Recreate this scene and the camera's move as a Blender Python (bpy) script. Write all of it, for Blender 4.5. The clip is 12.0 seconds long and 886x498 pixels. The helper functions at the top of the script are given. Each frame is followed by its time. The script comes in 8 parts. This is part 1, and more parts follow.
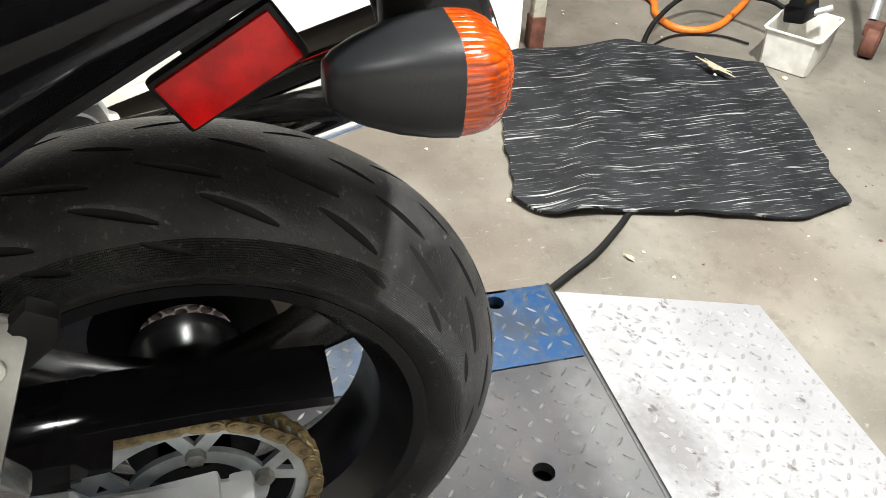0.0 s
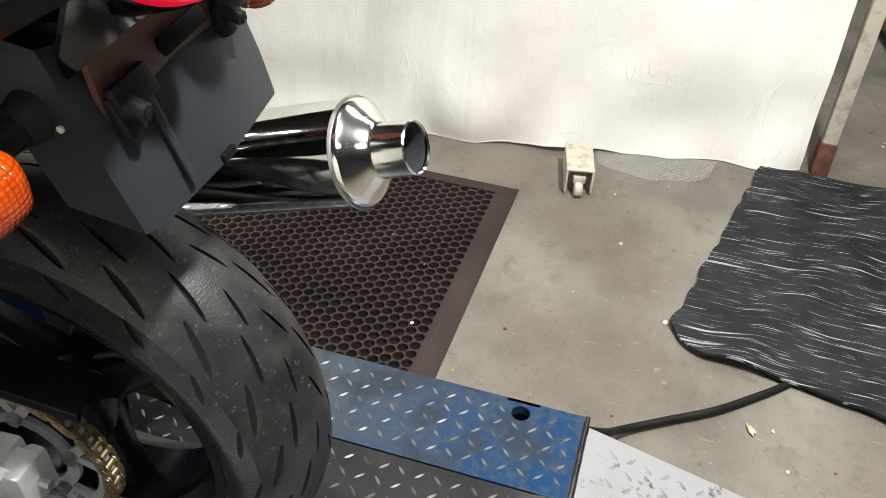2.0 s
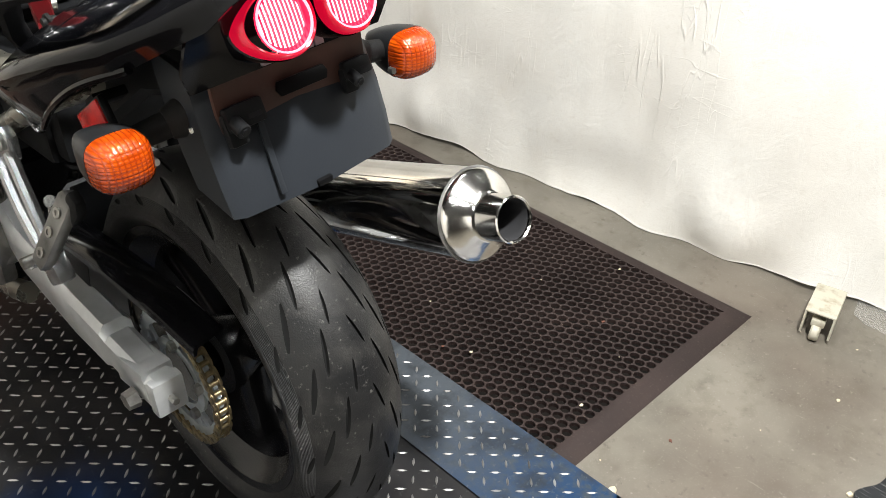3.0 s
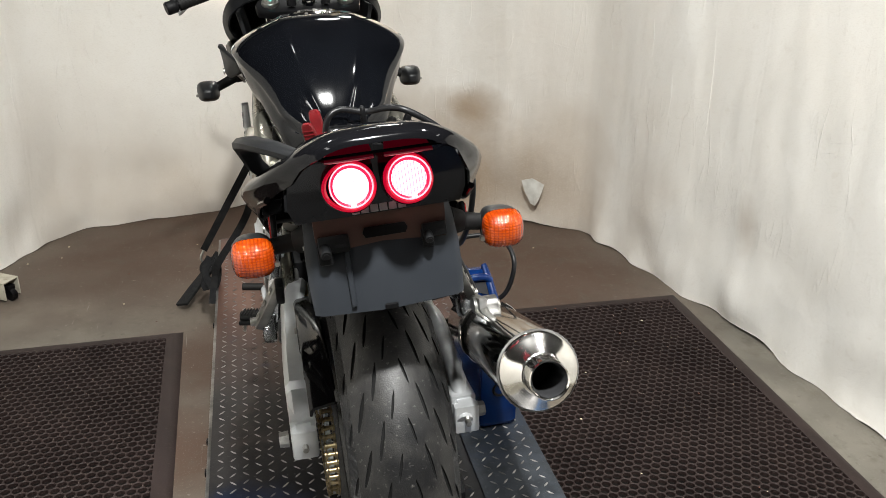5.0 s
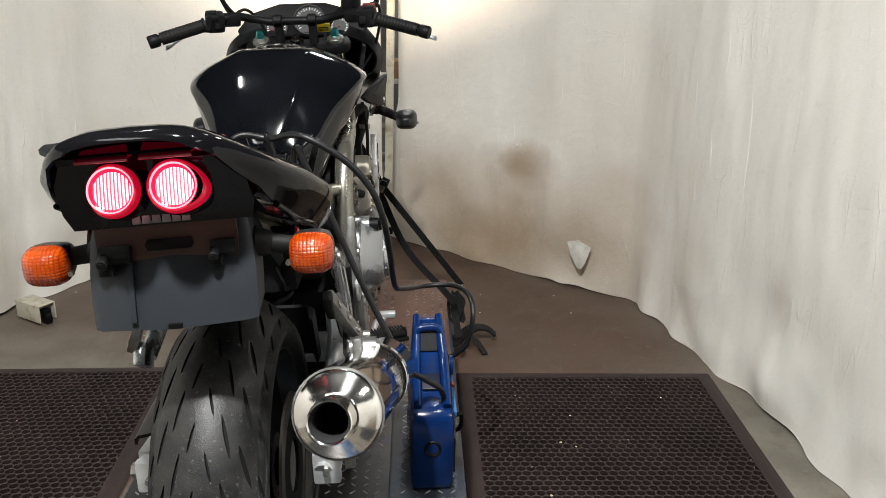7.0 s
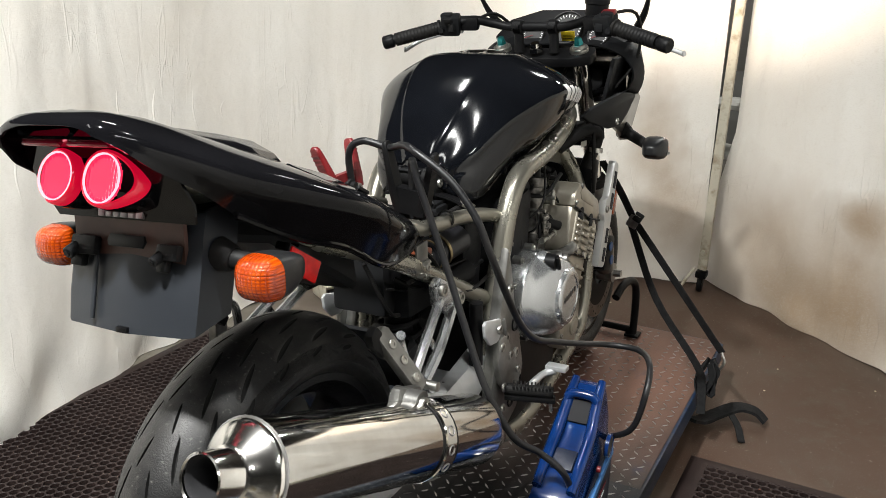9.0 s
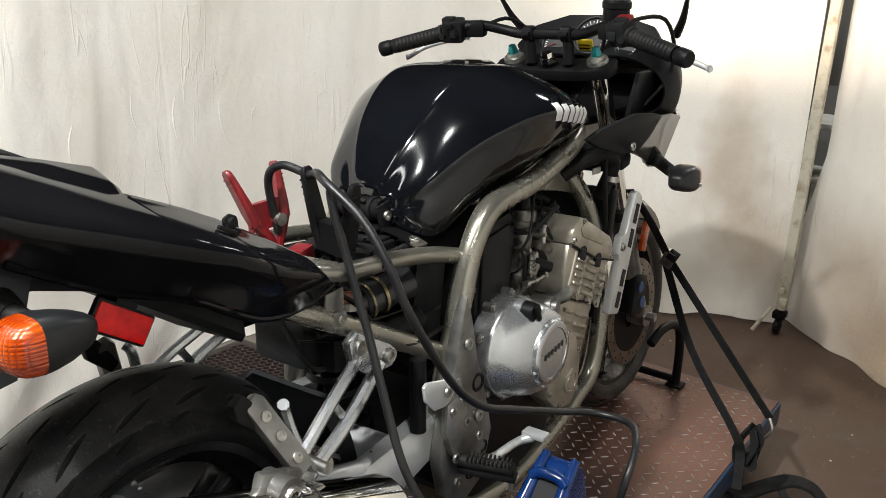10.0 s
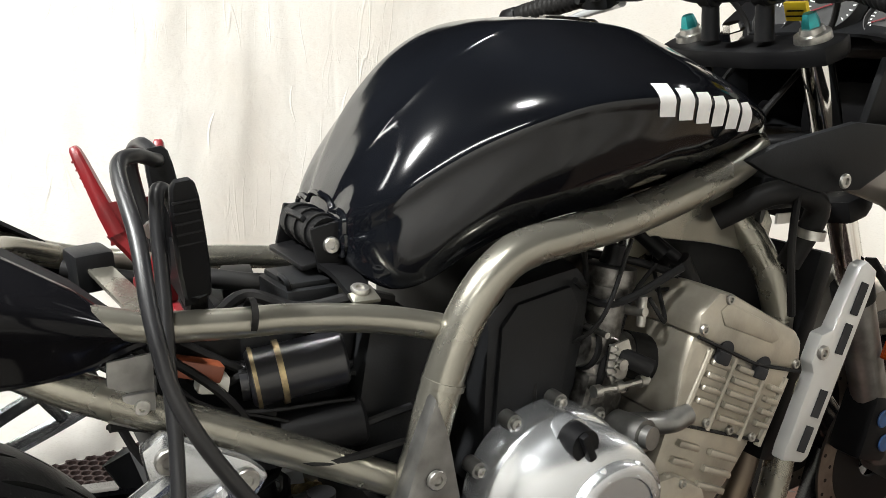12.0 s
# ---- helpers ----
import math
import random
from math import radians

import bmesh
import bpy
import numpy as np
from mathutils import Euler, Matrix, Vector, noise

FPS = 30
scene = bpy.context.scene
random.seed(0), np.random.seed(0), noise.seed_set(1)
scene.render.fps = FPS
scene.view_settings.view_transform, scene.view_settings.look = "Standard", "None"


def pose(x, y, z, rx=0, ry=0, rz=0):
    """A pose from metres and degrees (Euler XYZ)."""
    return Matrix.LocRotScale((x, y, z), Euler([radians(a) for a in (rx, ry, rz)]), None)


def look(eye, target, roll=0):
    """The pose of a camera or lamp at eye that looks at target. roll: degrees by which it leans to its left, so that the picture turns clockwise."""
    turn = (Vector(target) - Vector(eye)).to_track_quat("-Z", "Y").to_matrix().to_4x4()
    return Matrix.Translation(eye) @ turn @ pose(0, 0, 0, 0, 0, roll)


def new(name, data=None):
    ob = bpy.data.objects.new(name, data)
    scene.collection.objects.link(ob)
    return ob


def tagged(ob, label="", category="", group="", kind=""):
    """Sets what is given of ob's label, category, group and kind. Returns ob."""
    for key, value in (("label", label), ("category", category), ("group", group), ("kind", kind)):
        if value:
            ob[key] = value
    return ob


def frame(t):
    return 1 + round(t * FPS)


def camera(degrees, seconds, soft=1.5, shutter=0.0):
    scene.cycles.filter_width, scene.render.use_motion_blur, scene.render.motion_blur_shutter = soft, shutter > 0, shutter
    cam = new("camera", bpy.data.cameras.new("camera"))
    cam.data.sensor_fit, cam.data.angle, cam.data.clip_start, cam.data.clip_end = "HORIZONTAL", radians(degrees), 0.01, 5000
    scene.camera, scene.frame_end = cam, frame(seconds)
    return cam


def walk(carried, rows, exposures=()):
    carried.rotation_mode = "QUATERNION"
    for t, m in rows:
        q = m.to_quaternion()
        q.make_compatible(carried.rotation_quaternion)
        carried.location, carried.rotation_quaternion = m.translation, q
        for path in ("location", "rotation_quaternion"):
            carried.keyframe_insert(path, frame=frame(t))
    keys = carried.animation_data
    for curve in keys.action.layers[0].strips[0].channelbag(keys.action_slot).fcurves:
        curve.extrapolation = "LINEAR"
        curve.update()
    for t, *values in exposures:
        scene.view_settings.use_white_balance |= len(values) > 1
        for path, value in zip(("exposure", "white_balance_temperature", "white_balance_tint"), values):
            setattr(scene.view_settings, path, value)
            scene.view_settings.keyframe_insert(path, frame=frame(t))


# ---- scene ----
from mathutils.bvhtree import BVHTree

cam = camera(55.3, 12.0, soft=0.8)
PATH = [
    (0, (-0.641, -0.006, 1.205), (0.851, -0.499, -0.033), 4.3),
    (0.5, (-0.588, -0.095, 1.231), (0.898, -0.584, -0.015), 4.3),
    (1, (-0.517, -0.211, 1.238), (0.98, -0.622, -0.022), 5.2),
    (1.5, (-0.524, -0.341, 1.286), (1.019, -0.474, 0.02), 4.9),
    (2, (-0.605, -0.581, 1.338), (0.918, -0.162, 0.111), 3.0),
    (2.5, (-0.622, -0.773, 1.386), (0.755, 0.102, 0.23), 2.1),
    (3, (-0.559, -0.915, 1.403), (0.656, 0.239, 0.311), 2.4),
    (3.5, (-0.498, -1.059, 1.447), (0.497, 0.341, 0.422), 1.7),
    (3.7, (-0.452, -1.127, 1.457), (0.438, 0.372, 0.482), 1.4),
    (5.3, (-0.173, -1.400, 1.532), (0.180, 0.423, 0.788), 0.8),
    (5.5, (-0.147, -1.409, 1.525), (0.179, 0.434, 0.822), 0.8),
    (6, (-0.034, -1.404, 1.491), (0.25, 0.465, 0.838), 0.7),
    (6.5, (0.143, -1.368, 1.45), (0.357, 0.515, 0.811), 0.8),
    (6.7, (0.215, -1.360, 1.439), (0.382, 0.524, 0.803), 0.8),
    (8.3, (0.702, -1.168, 1.398), (0.110, 0.628, 0.784), 1.1),
    (8.5, (0.736, -1.102, 1.393), (0.061, 0.676, 0.775), 1.3),
    (9, (0.838, -0.941, 1.388), (-0.048, 0.744, 0.775), 1.4),
    (9.5, (0.928, -0.737, 1.393), (-0.061, 0.888, 0.775), 1.7),
    (10, (0.964, -0.537, 1.385), (-0.158, 1.001, 0.773), 1.7),
    (10.5, (0.916, -0.324, 1.357), (-0.34, 1.105, 0.742), 1.6),
    (11, (0.883, -0.1, 1.326), (-0.518, 1.184, 0.704), 2.3),
    (11.5, (0.889, 0.099, 1.298), (-0.626, 1.259, 0.7), 2.4),
    (12, (0.857, 0.228, 1.24), (-0.799, 1.199, 0.677), 2.3),
]
EXPOSURES = [(0.0, 0.16), (0.8, -0.06), (1.5, -0.34), (2.5, -0.38), (3.5, -0.2), (5.5, -0.57), (6.5, -0.70), (8.5, -0.40), (9.5, -0.40), (10.5, -0.44), (11.2, -0.05), (12.0, 0.06)]
walk(cam, [(t, look(eye, target, roll)) for t, eye, target, roll in PATH], EXPOSURES)

# ---- light: a closed workshop with unseen overhead lamps, a headlight and a tail light ----
world = bpy.data.worlds.new("world")
scene.world = world
world.use_nodes = True
world.node_tree.nodes["Background"].inputs[0].default_value = (0.9, 0.95, 1.0, 1)
world.node_tree.nodes["Background"].inputs[1].default_value = 0.02


def area_lamp(name, at, target, size, size_y, watts, colour):
    data = bpy.data.lights.new(name, "AREA")
    data.shape, data.size, data.size_y, data.energy, data.color = "RECTANGLE", size, size_y, watts, colour
    ob = new(name, data)
    ob.matrix_world = look(at, target)
    return ob


LAMPS = [  # x, y, z, length along y, width, watts
    (-0.06, -1.10, 3.05, 0.18, 0.10, 235),
    (-1.1, -1.9, 3.05, 1.2, 0.2, 22),
    (2.3, -1.5, 3.05, 1.2, 0.2, 45),
    (0.75, -0.1, 3.05, 0.14, 0.08, 38),
    # added to brighten the left side of engine and deck
    (-0.80, 0.75, 3.05, 0.4, 0.1, 22),
    (0.6, 4.9, 3.05, 1.2, 0.2, 45),
]
for x, y, z, sy, sx, w in LAMPS:
    area_lamp("overhead_lamp", (x, y, z), (x, y + 0.001, 0), sx, sy, w, (0.985, 0.99, 0.962))
# Unseen tilted lamp, added to brighten the shelf behind the gap.
area_lamp("overhead_lamp", (0.2, 3.32, 2.9), (0.3, 4.1, 0.9), 0.2, 1.0, 25, (0.985, 0.99, 0.962))

head = bpy.data.lights.new("headlight_beam", "SPOT")
head.energy, head.color, head.spot_size, head.spot_blend, head.shadow_soft_size = 115, (1.0, 0.82, 0.64), radians(138), 0.6, 0.03
ob = new("headlight_beam", head)
ob.matrix_world = look((-0.02, 1.90, 1.055), (-0.02, 2.40, 1.921))


# ---- materials ----
def link(tree, a, b):
    tree.links.new(a, b)


def surface(name, col, col2=None, rough=0.5, metal=0.0, scale=8.0, fine=120.0, bump=0.1, mix=0.5, stretch=(1, 1, 1),
            rough2=None, coat=0.0, contrast=(0.35, 0.65), island=0.0, spec=0.5):
    """A surface with slow stains and fine grain, in metres of its own object."""
    m = bpy.data.materials.new(name)
    m.use_nodes = True
    t = m.node_tree
    b = t.nodes["Principled BSDF"]
    co = t.nodes.new("ShaderNodeTexCoord")
    mp = t.nodes.new("ShaderNodeMapping")
    mp.inputs["Scale"].default_value = stretch
    link(t, co.outputs["Object"], mp.inputs["Vector"])
    n1 = t.nodes.new("ShaderNodeTexNoise")
    n1.inputs["Scale"].default_value, n1.inputs["Detail"].default_value = scale, 6
    n2 = t.nodes.new("ShaderNodeTexNoise")
    n2.inputs["Scale"].default_value, n2.inputs["Detail"].default_value = fine, 3
    link(t, mp.outputs[0], n1.inputs["Vector"])
    link(t, mp.outputs[0], n2.inputs["Vector"])
    ramp = t.nodes.new("ShaderNodeMapRange")
    ramp.inputs[1].default_value, ramp.inputs[2].default_value = contrast
    link(t, n1.outputs[0], ramp.inputs[0])
    mx = t.nodes.new("ShaderNodeMix")
    mx.data_type = "RGBA"
    mx.inputs[6].default_value, mx.inputs[7].default_value = (*col, 1), (*(col2 or [c * 0.75 for c in col]), 1)
    mul = t.nodes.new("ShaderNodeMath")
    mul.operation = "MULTIPLY"
    mul.inputs[1].default_value = mix * 2
    mul.use_clamp = True
    link(t, ramp.outputs[0], mul.inputs[0])
    link(t, mul.outputs[0], mx.inputs[0])
    colour = mx.outputs[2]
    if island:
        info = t.nodes.new("ShaderNodeObjectInfo")
        hs = t.nodes.new("ShaderNodeHueSaturation")
        mr = t.nodes.new("ShaderNodeMapRange")
        mr.inputs[3].default_value, mr.inputs[4].default_value = 1 - island, 1 + island
        link(t, info.outputs["Random"], mr.inputs[0])
        link(t, mr.outputs[0], hs.inputs["Value"])
        link(t, colour, hs.inputs["Color"])
        colour = hs.outputs[0]
    link(t, colour, b.inputs["Base Color"])
    rr = t.nodes.new("ShaderNodeMapRange")
    rr.inputs[3].default_value, rr.inputs[4].default_value = rough, rough2 if rough2 is not None else min(1, rough * 1.25)
    link(t, n1.outputs[0], rr.inputs[0])
    link(t, rr.outputs[0], b.inputs["Roughness"])
    b.inputs["Metallic"].default_value = metal
    b.inputs["Coat Weight"].default_value = coat
    b.inputs["Coat Roughness"].default_value = 0.06
    b.inputs["Specular IOR Level"].default_value = spec
    if bump:
        bp = t.nodes.new("ShaderNodeBump")
        bp.inputs["Strength"].default_value, bp.inputs["Distance"].default_value = bump, 0.002
        link(t, n2.outputs[0], bp.inputs["Height"])
        link(t, bp.outputs[0], b.inputs["Normal"])
    return m


def glow(name, col, strength, base=(0.8, 0.1, 0.1)):
    m = bpy.data.materials.new(name)
    m.use_nodes = True
    b = m.node_tree.nodes["Principled BSDF"]
    b.inputs["Base Color"].default_value = (*base, 1)
    b.inputs["Emission Color"].default_value = (*col, 1)
    b.inputs["Emission Strength"].default_value = strength
    b.inputs["Roughness"].default_value = 0.15
    return m


def add_bump(m, scale, stretch, strength, dist, kind="NOISE", detail=4, distortion=0.0):
    """One more layer of relief under whatever the surface has."""
    t = m.node_tree
    b = t.nodes["Principled BSDF"]
    co = t.nodes.new("ShaderNodeTexCoord")
    mp = t.nodes.new("ShaderNodeMapping")
    mp.inputs["Scale"].default_value = stretch
    nz = t.nodes.new("ShaderNodeTexNoise" if kind == "NOISE" else "ShaderNodeTexVoronoi")
    nz.inputs["Scale"].default_value = scale
    if kind == "NOISE":
        nz.inputs["Detail"].default_value, nz.inputs["Distortion"].default_value = detail, distortion
    else:
        nz.feature = "DISTANCE_TO_EDGE"
    link(t, co.outputs["Object"], mp.inputs[0])
    link(t, mp.outputs[0], nz.inputs["Vector"])
    src = nz.outputs["Distance"] if kind != "NOISE" else nz.outputs[0]
    if kind == "CREASE":
        mr = t.nodes.new("ShaderNodeMapRange")
        mr.inputs[1].default_value, mr.inputs[2].default_value = 0.0, 0.06
        link(t, src, mr.inputs[0])
        src = mr.outputs[0]
    bp = t.nodes.new("ShaderNodeBump")
    bp.inputs["Strength"].default_value, bp.inputs["Distance"].default_value = strength, dist
    link(t, src, bp.inputs["Height"])
    old = b.inputs["Normal"].links
    if old:
        link(t, old[0].from_socket, bp.inputs["Normal"])
    link(t, bp.outputs[0], b.inputs["Normal"])
    return m


def add_patch(m, at, radius, col, amount, ragged=3.0, stretch=(1, 1, 1)):
    """A patch of another colour with a ragged rim, at one place of the object."""
    t = m.node_tree
    b = t.nodes["Principled BSDF"]
    co = t.nodes.new("ShaderNodeTexCoord")
    nz = t.nodes.new("ShaderNodeTexNoise")
    nz.inputs["Scale"].default_value, nz.inputs["Detail"].default_value = ragged / radius * 0.4, 6
    link(t, co.outputs["Object"], nz.inputs["Vector"])
    d = t.nodes.new("ShaderNodeVectorMath")
    d.operation = "SUBTRACT"
    d.inputs[1].default_value = at
    link(t, co.outputs["Object"], d.inputs[0])
    sc = t.nodes.new("ShaderNodeVectorMath")
    sc.operation = "MULTIPLY"
    sc.inputs[1].default_value = [k / radius for k in stretch]
    link(t, d.outputs[0], sc.inputs[0])
    ln = t.nodes.new("ShaderNodeVectorMath")
    ln.operation = "LENGTH"
    link(t, sc.outputs[0], ln.inputs[0])
    ad = t.nodes.new("ShaderNodeMath")
    ad.operation = "ADD"
    link(t, ln.outputs["Value"], ad.inputs[0])
    link(t, nz.outputs[0], ad.inputs[1])
    mr = t.nodes.new("ShaderNodeMapRange")
    mr.inputs[1].default_value, mr.inputs[2].default_value, mr.inputs[3].default_value, mr.inputs[4].default_value = 0.75, 1.55, amount, 0.0
    link(t, ad.outputs[0], mr.inputs[0])
    mx = t.nodes.new("ShaderNodeMix")
    mx.data_type = "RGBA"
    link(t, mr.outputs[0], mx.inputs[0])
    link(t, b.inputs["Base Color"].links[0].from_socket, mx.inputs[6])
    mx.inputs[7].default_value = (*col, 1)
    link(t, mx.outputs[2], b.inputs["Base Color"])
    return m


def add_speckle(m, scale, col, lo, hi, amount, stretch=(1, 1, 1), rough=None):
    """Flecks or scuffs of another colour, everywhere."""
    t = m.node_tree
    b = t.nodes["Principled BSDF"]
    co = t.nodes.new("ShaderNodeTexCoord")
    mp = t.nodes.new("ShaderNodeMapping")
    mp.inputs["Scale"].default_value = stretch
    mp.inputs["Location"].default_value = (scale * 0.37, lo * 9, hi * 5)
    nz = t.nodes.new("ShaderNodeTexNoise")
    nz.inputs["Scale"].default_value, nz.inputs["Detail"].default_value, nz.inputs["Roughness"].default_value = scale, 7, 0.62
    link(t, co.outputs["Object"], mp.inputs[0])
    link(t, mp.outputs[0], nz.inputs["Vector"])
    mr = t.nodes.new("ShaderNodeMapRange")
    mr.inputs[1].default_value, mr.inputs[2].default_value, mr.inputs[4].default_value = lo, hi, amount
    link(t, nz.outputs[0], mr.inputs[0])
    mx = t.nodes.new("ShaderNodeMix")
    mx.data_type = "RGBA"
    link(t, mr.outputs[0], mx.inputs[0])
    link(t, b.inputs["Base Color"].links[0].from_socket, mx.inputs[6])
    mx.inputs[7].default_value = (*col, 1)
    link(t, mx.outputs[2], b.inputs["Base Color"])
    return m


def add_folds(m, axis, pitch, strength, dist, width=0.012, wobble=0.06):
    """Sharp pressed fold lines, where a cloth was folded in its packet."""
    t = m.node_tree
    b = t.nodes["Principled BSDF"]
    co = t.nodes.new("ShaderNodeTexCoord")
    nz = t.nodes.new("ShaderNodeTexNoise")
    nz.inputs["Scale"].default_value = 2.5
    link(t, co.outputs["Object"], nz.inputs["Vector"])
    sx = t.nodes.new("ShaderNodeSeparateXYZ")
    link(t, co.outputs["Object"], sx.inputs[0])
    wob = t.nodes.new("ShaderNodeMath")
    wob.operation = "MULTIPLY_ADD"
    wob.inputs[1].default_value = wobble
    link(t, nz.outputs[0], wob.inputs[0])
    link(t, sx.outputs[axis], wob.inputs[2])
    pp = t.nodes.new("ShaderNodeMath")
    pp.operation = "PINGPONG"
    pp.inputs[1].default_value = pitch
    link(t, wob.outputs[0], pp.inputs[0])
    mr = t.nodes.new("ShaderNodeMapRange")
    mr.interpolation_type = "SMOOTHSTEP"
    mr.inputs[1].default_value, mr.inputs[2].default_value = 0.0, width
    link(t, pp.outputs[0], mr.inputs[0])
    bp = t.nodes.new("ShaderNodeBump")
    bp.inputs["Strength"].default_value, bp.inputs["Distance"].default_value = strength, dist
    link(t, mr.outputs[0], bp.inputs["Height"])
    link(t, b.inputs["Normal"].links[0].from_socket, bp.inputs["Normal"])
    link(t, bp.outputs[0], b.inputs["Normal"])
    return m


def add_creases(m, stretch, width, strength, dist, lo, hi):
    """Long thin pinched lines, here and there, as in a cloth that was bundled up."""
    t = m.node_tree
    b = t.nodes["Principled BSDF"]
    co = t.nodes.new("ShaderNodeTexCoord")
    mp = t.nodes.new("ShaderNodeMapping")
    mp.inputs["Scale"].default_value = stretch
    nz = t.nodes.new("ShaderNodeTexNoise")
    nz.inputs["Scale"].default_value, nz.inputs["Detail"].default_value = 1.0, 2
    gate = t.nodes.new("ShaderNodeTexNoise")
    gate.inputs["Scale"].default_value, gate.inputs["Detail"].default_value = 3.1, 2
    link(t, co.outputs["Object"], mp.inputs[0])
    link(t, mp.outputs[0], nz.inputs["Vector"])
    link(t, co.outputs["Object"], gate.inputs["Vector"])
    off = t.nodes.new("ShaderNodeMath")
    off.operation = "SUBTRACT"
    off.inputs[1].default_value = 0.5
    link(t, nz.outputs[0], off.inputs[0])
    ab = t.nodes.new("ShaderNodeMath")
    ab.operation = "ABSOLUTE"
    link(t, off.outputs[0], ab.inputs[0])
    line = t.nodes.new("ShaderNodeMapRange")
    line.interpolation_type = "SMOOTHSTEP"
    line.inputs[1].default_value, line.inputs[2].default_value, line.inputs[3].default_value, line.inputs[4].default_value = 0.0, width, 1.0, 0.0
    link(t, ab.outputs[0], line.inputs[0])
    mask = t.nodes.new("ShaderNodeMapRange")
    mask.inputs[1].default_value, mask.inputs[2].default_value = lo, hi
    link(t, gate.outputs[0], mask.inputs[0])
    mul = t.nodes.new("ShaderNodeMath")
    mul.operation = "MULTIPLY"
    link(t, line.outputs[0], mul.inputs[0])
    link(t, mask.outputs[0], mul.inputs[1])
    bp = t.nodes.new("ShaderNodeBump")
    bp.inputs["Strength"].default_value, bp.inputs["Distance"].default_value = strength, dist
    link(t, mul.outputs[0], bp.inputs["Height"])
    link(t, b.inputs["Normal"].links[0].from_socket, bp.inputs["Normal"])
    link(t, bp.outputs[0], b.inputs["Normal"])
    return m


def add_grid(m, pitch, col, strength, dist):
    """A moulded pattern of small pillows along x and z, with deeper colour in the joints."""
    t = m.node_tree
    b = t.nodes["Principled BSDF"]
    co = t.nodes.new("ShaderNodeTexCoord")
    sx = t.nodes.new("ShaderNodeSeparateXYZ")
    link(t, co.outputs["Object"], sx.inputs[0])
    waves = []
    for axis, p in (("X", pitch), ("Z", pitch * 0.8)):
        mul = t.nodes.new("ShaderNodeMath")
        mul.operation = "MULTIPLY"
        mul.inputs[1].default_value = math.pi / p
        link(t, sx.outputs[axis], mul.inputs[0])
        si = t.nodes.new("ShaderNodeMath")
        si.operation = "SINE"
        link(t, mul.outputs[0], si.inputs[0])
        ab = t.nodes.new("ShaderNodeMath")
        ab.operation = "ABSOLUTE"
        link(t, si.outputs[0], ab.inputs[0])
        waves.append(ab)
    height = t.nodes.new("ShaderNodeMath")
    height.operation = "MULTIPLY"
    link(t, waves[0].outputs[0], height.inputs[0])
    link(t, waves[1].outputs[0], height.inputs[1])
    mr = t.nodes.new("ShaderNodeMapRange")
    mr.inputs[1].default_value, mr.inputs[2].default_value, mr.inputs[3].default_value, mr.inputs[4].default_value = 0.15, 0.6, 0.5, 0.0
    link(t, height.outputs[0], mr.inputs[0])
    mx = t.nodes.new("ShaderNodeMix")
    mx.data_type = "RGBA"
    link(t, mr.outputs[0], mx.inputs[0])
    link(t, b.inputs["Base Color"].links[0].from_socket, mx.inputs[6])
    mx.inputs[7].default_value = (*col, 1)
    link(t, mx.outputs[2], b.inputs["Base Color"])
    bp = t.nodes.new("ShaderNodeBump")
    bp.inputs["Strength"].default_value, bp.inputs["Distance"].default_value = strength, dist
    link(t, height.outputs[0], bp.inputs["Height"])
    link(t, b.inputs["Normal"].links[0].from_socket, bp.inputs["Normal"])
    link(t, bp.outputs[0], b.inputs["Normal"])
    return m


CONCRETE = surface("concrete", (0.205, 0.188, 0.156), (0.098, 0.088, 0.072), 0.6, scale=3.2, fine=90, bump=0.15, mix=0.40, contrast=(0.36, 0.68), spec=0.35)
add_bump(CONCRETE, 420, (1, 1, 1), 0.25, 0.001)
# Brown patches: far end of the floor, along the lift edges, around the ramp.
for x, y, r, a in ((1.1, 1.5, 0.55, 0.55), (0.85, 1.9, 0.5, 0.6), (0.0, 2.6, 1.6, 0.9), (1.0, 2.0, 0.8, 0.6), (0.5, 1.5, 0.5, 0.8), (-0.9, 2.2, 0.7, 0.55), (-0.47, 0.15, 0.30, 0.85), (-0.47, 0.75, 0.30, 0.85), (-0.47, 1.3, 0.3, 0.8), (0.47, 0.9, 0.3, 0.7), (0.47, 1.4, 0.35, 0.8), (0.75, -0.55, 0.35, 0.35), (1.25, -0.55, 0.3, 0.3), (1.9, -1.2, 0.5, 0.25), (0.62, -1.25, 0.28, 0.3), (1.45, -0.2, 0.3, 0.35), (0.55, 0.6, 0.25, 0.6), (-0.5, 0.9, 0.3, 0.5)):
    add_patch(CONCRETE, (x, y, 0), r, (0.080, 0.044, 0.029), a)
add_speckle(CONCRETE, 55, (0.30, 0.28, 0.24), 0.62, 0.72, 0.55)
add_speckle(CONCRETE, 38, (0.07, 0.058, 0.045), 0.60, 0.74, 0.6)
add_speckle(CONCRETE, 16, (0.10, 0.085, 0.062), 0.52, 0.72, 0.5)
add_speckle(CONCRETE, 90, (0.30, 0.28, 0.25), 0.66, 0.72, 0.5, stretch=(1, 0.06, 1))
add_speckle(CONCRETE, 6, (0.085, 0.072, 0.056), 0.60, 0.70, 0.45)
add_speckle(CONCRETE, 240, (0.36, 0.34, 0.30), 0.60, 0.70, 0.5)
CLOTH = surface("canvas", (0.86, 0.835, 0.785), (0.79, 0.75, 0.685), 0.9, scale=2.3, fine=520, bump=0.3, mix=0.4, contrast=(0.45, 0.72))
add_bump(CLOTH, 1.0, (3.0, 3.0, 2.6), 0.17, 0.045, detail=3, distortion=0.8)
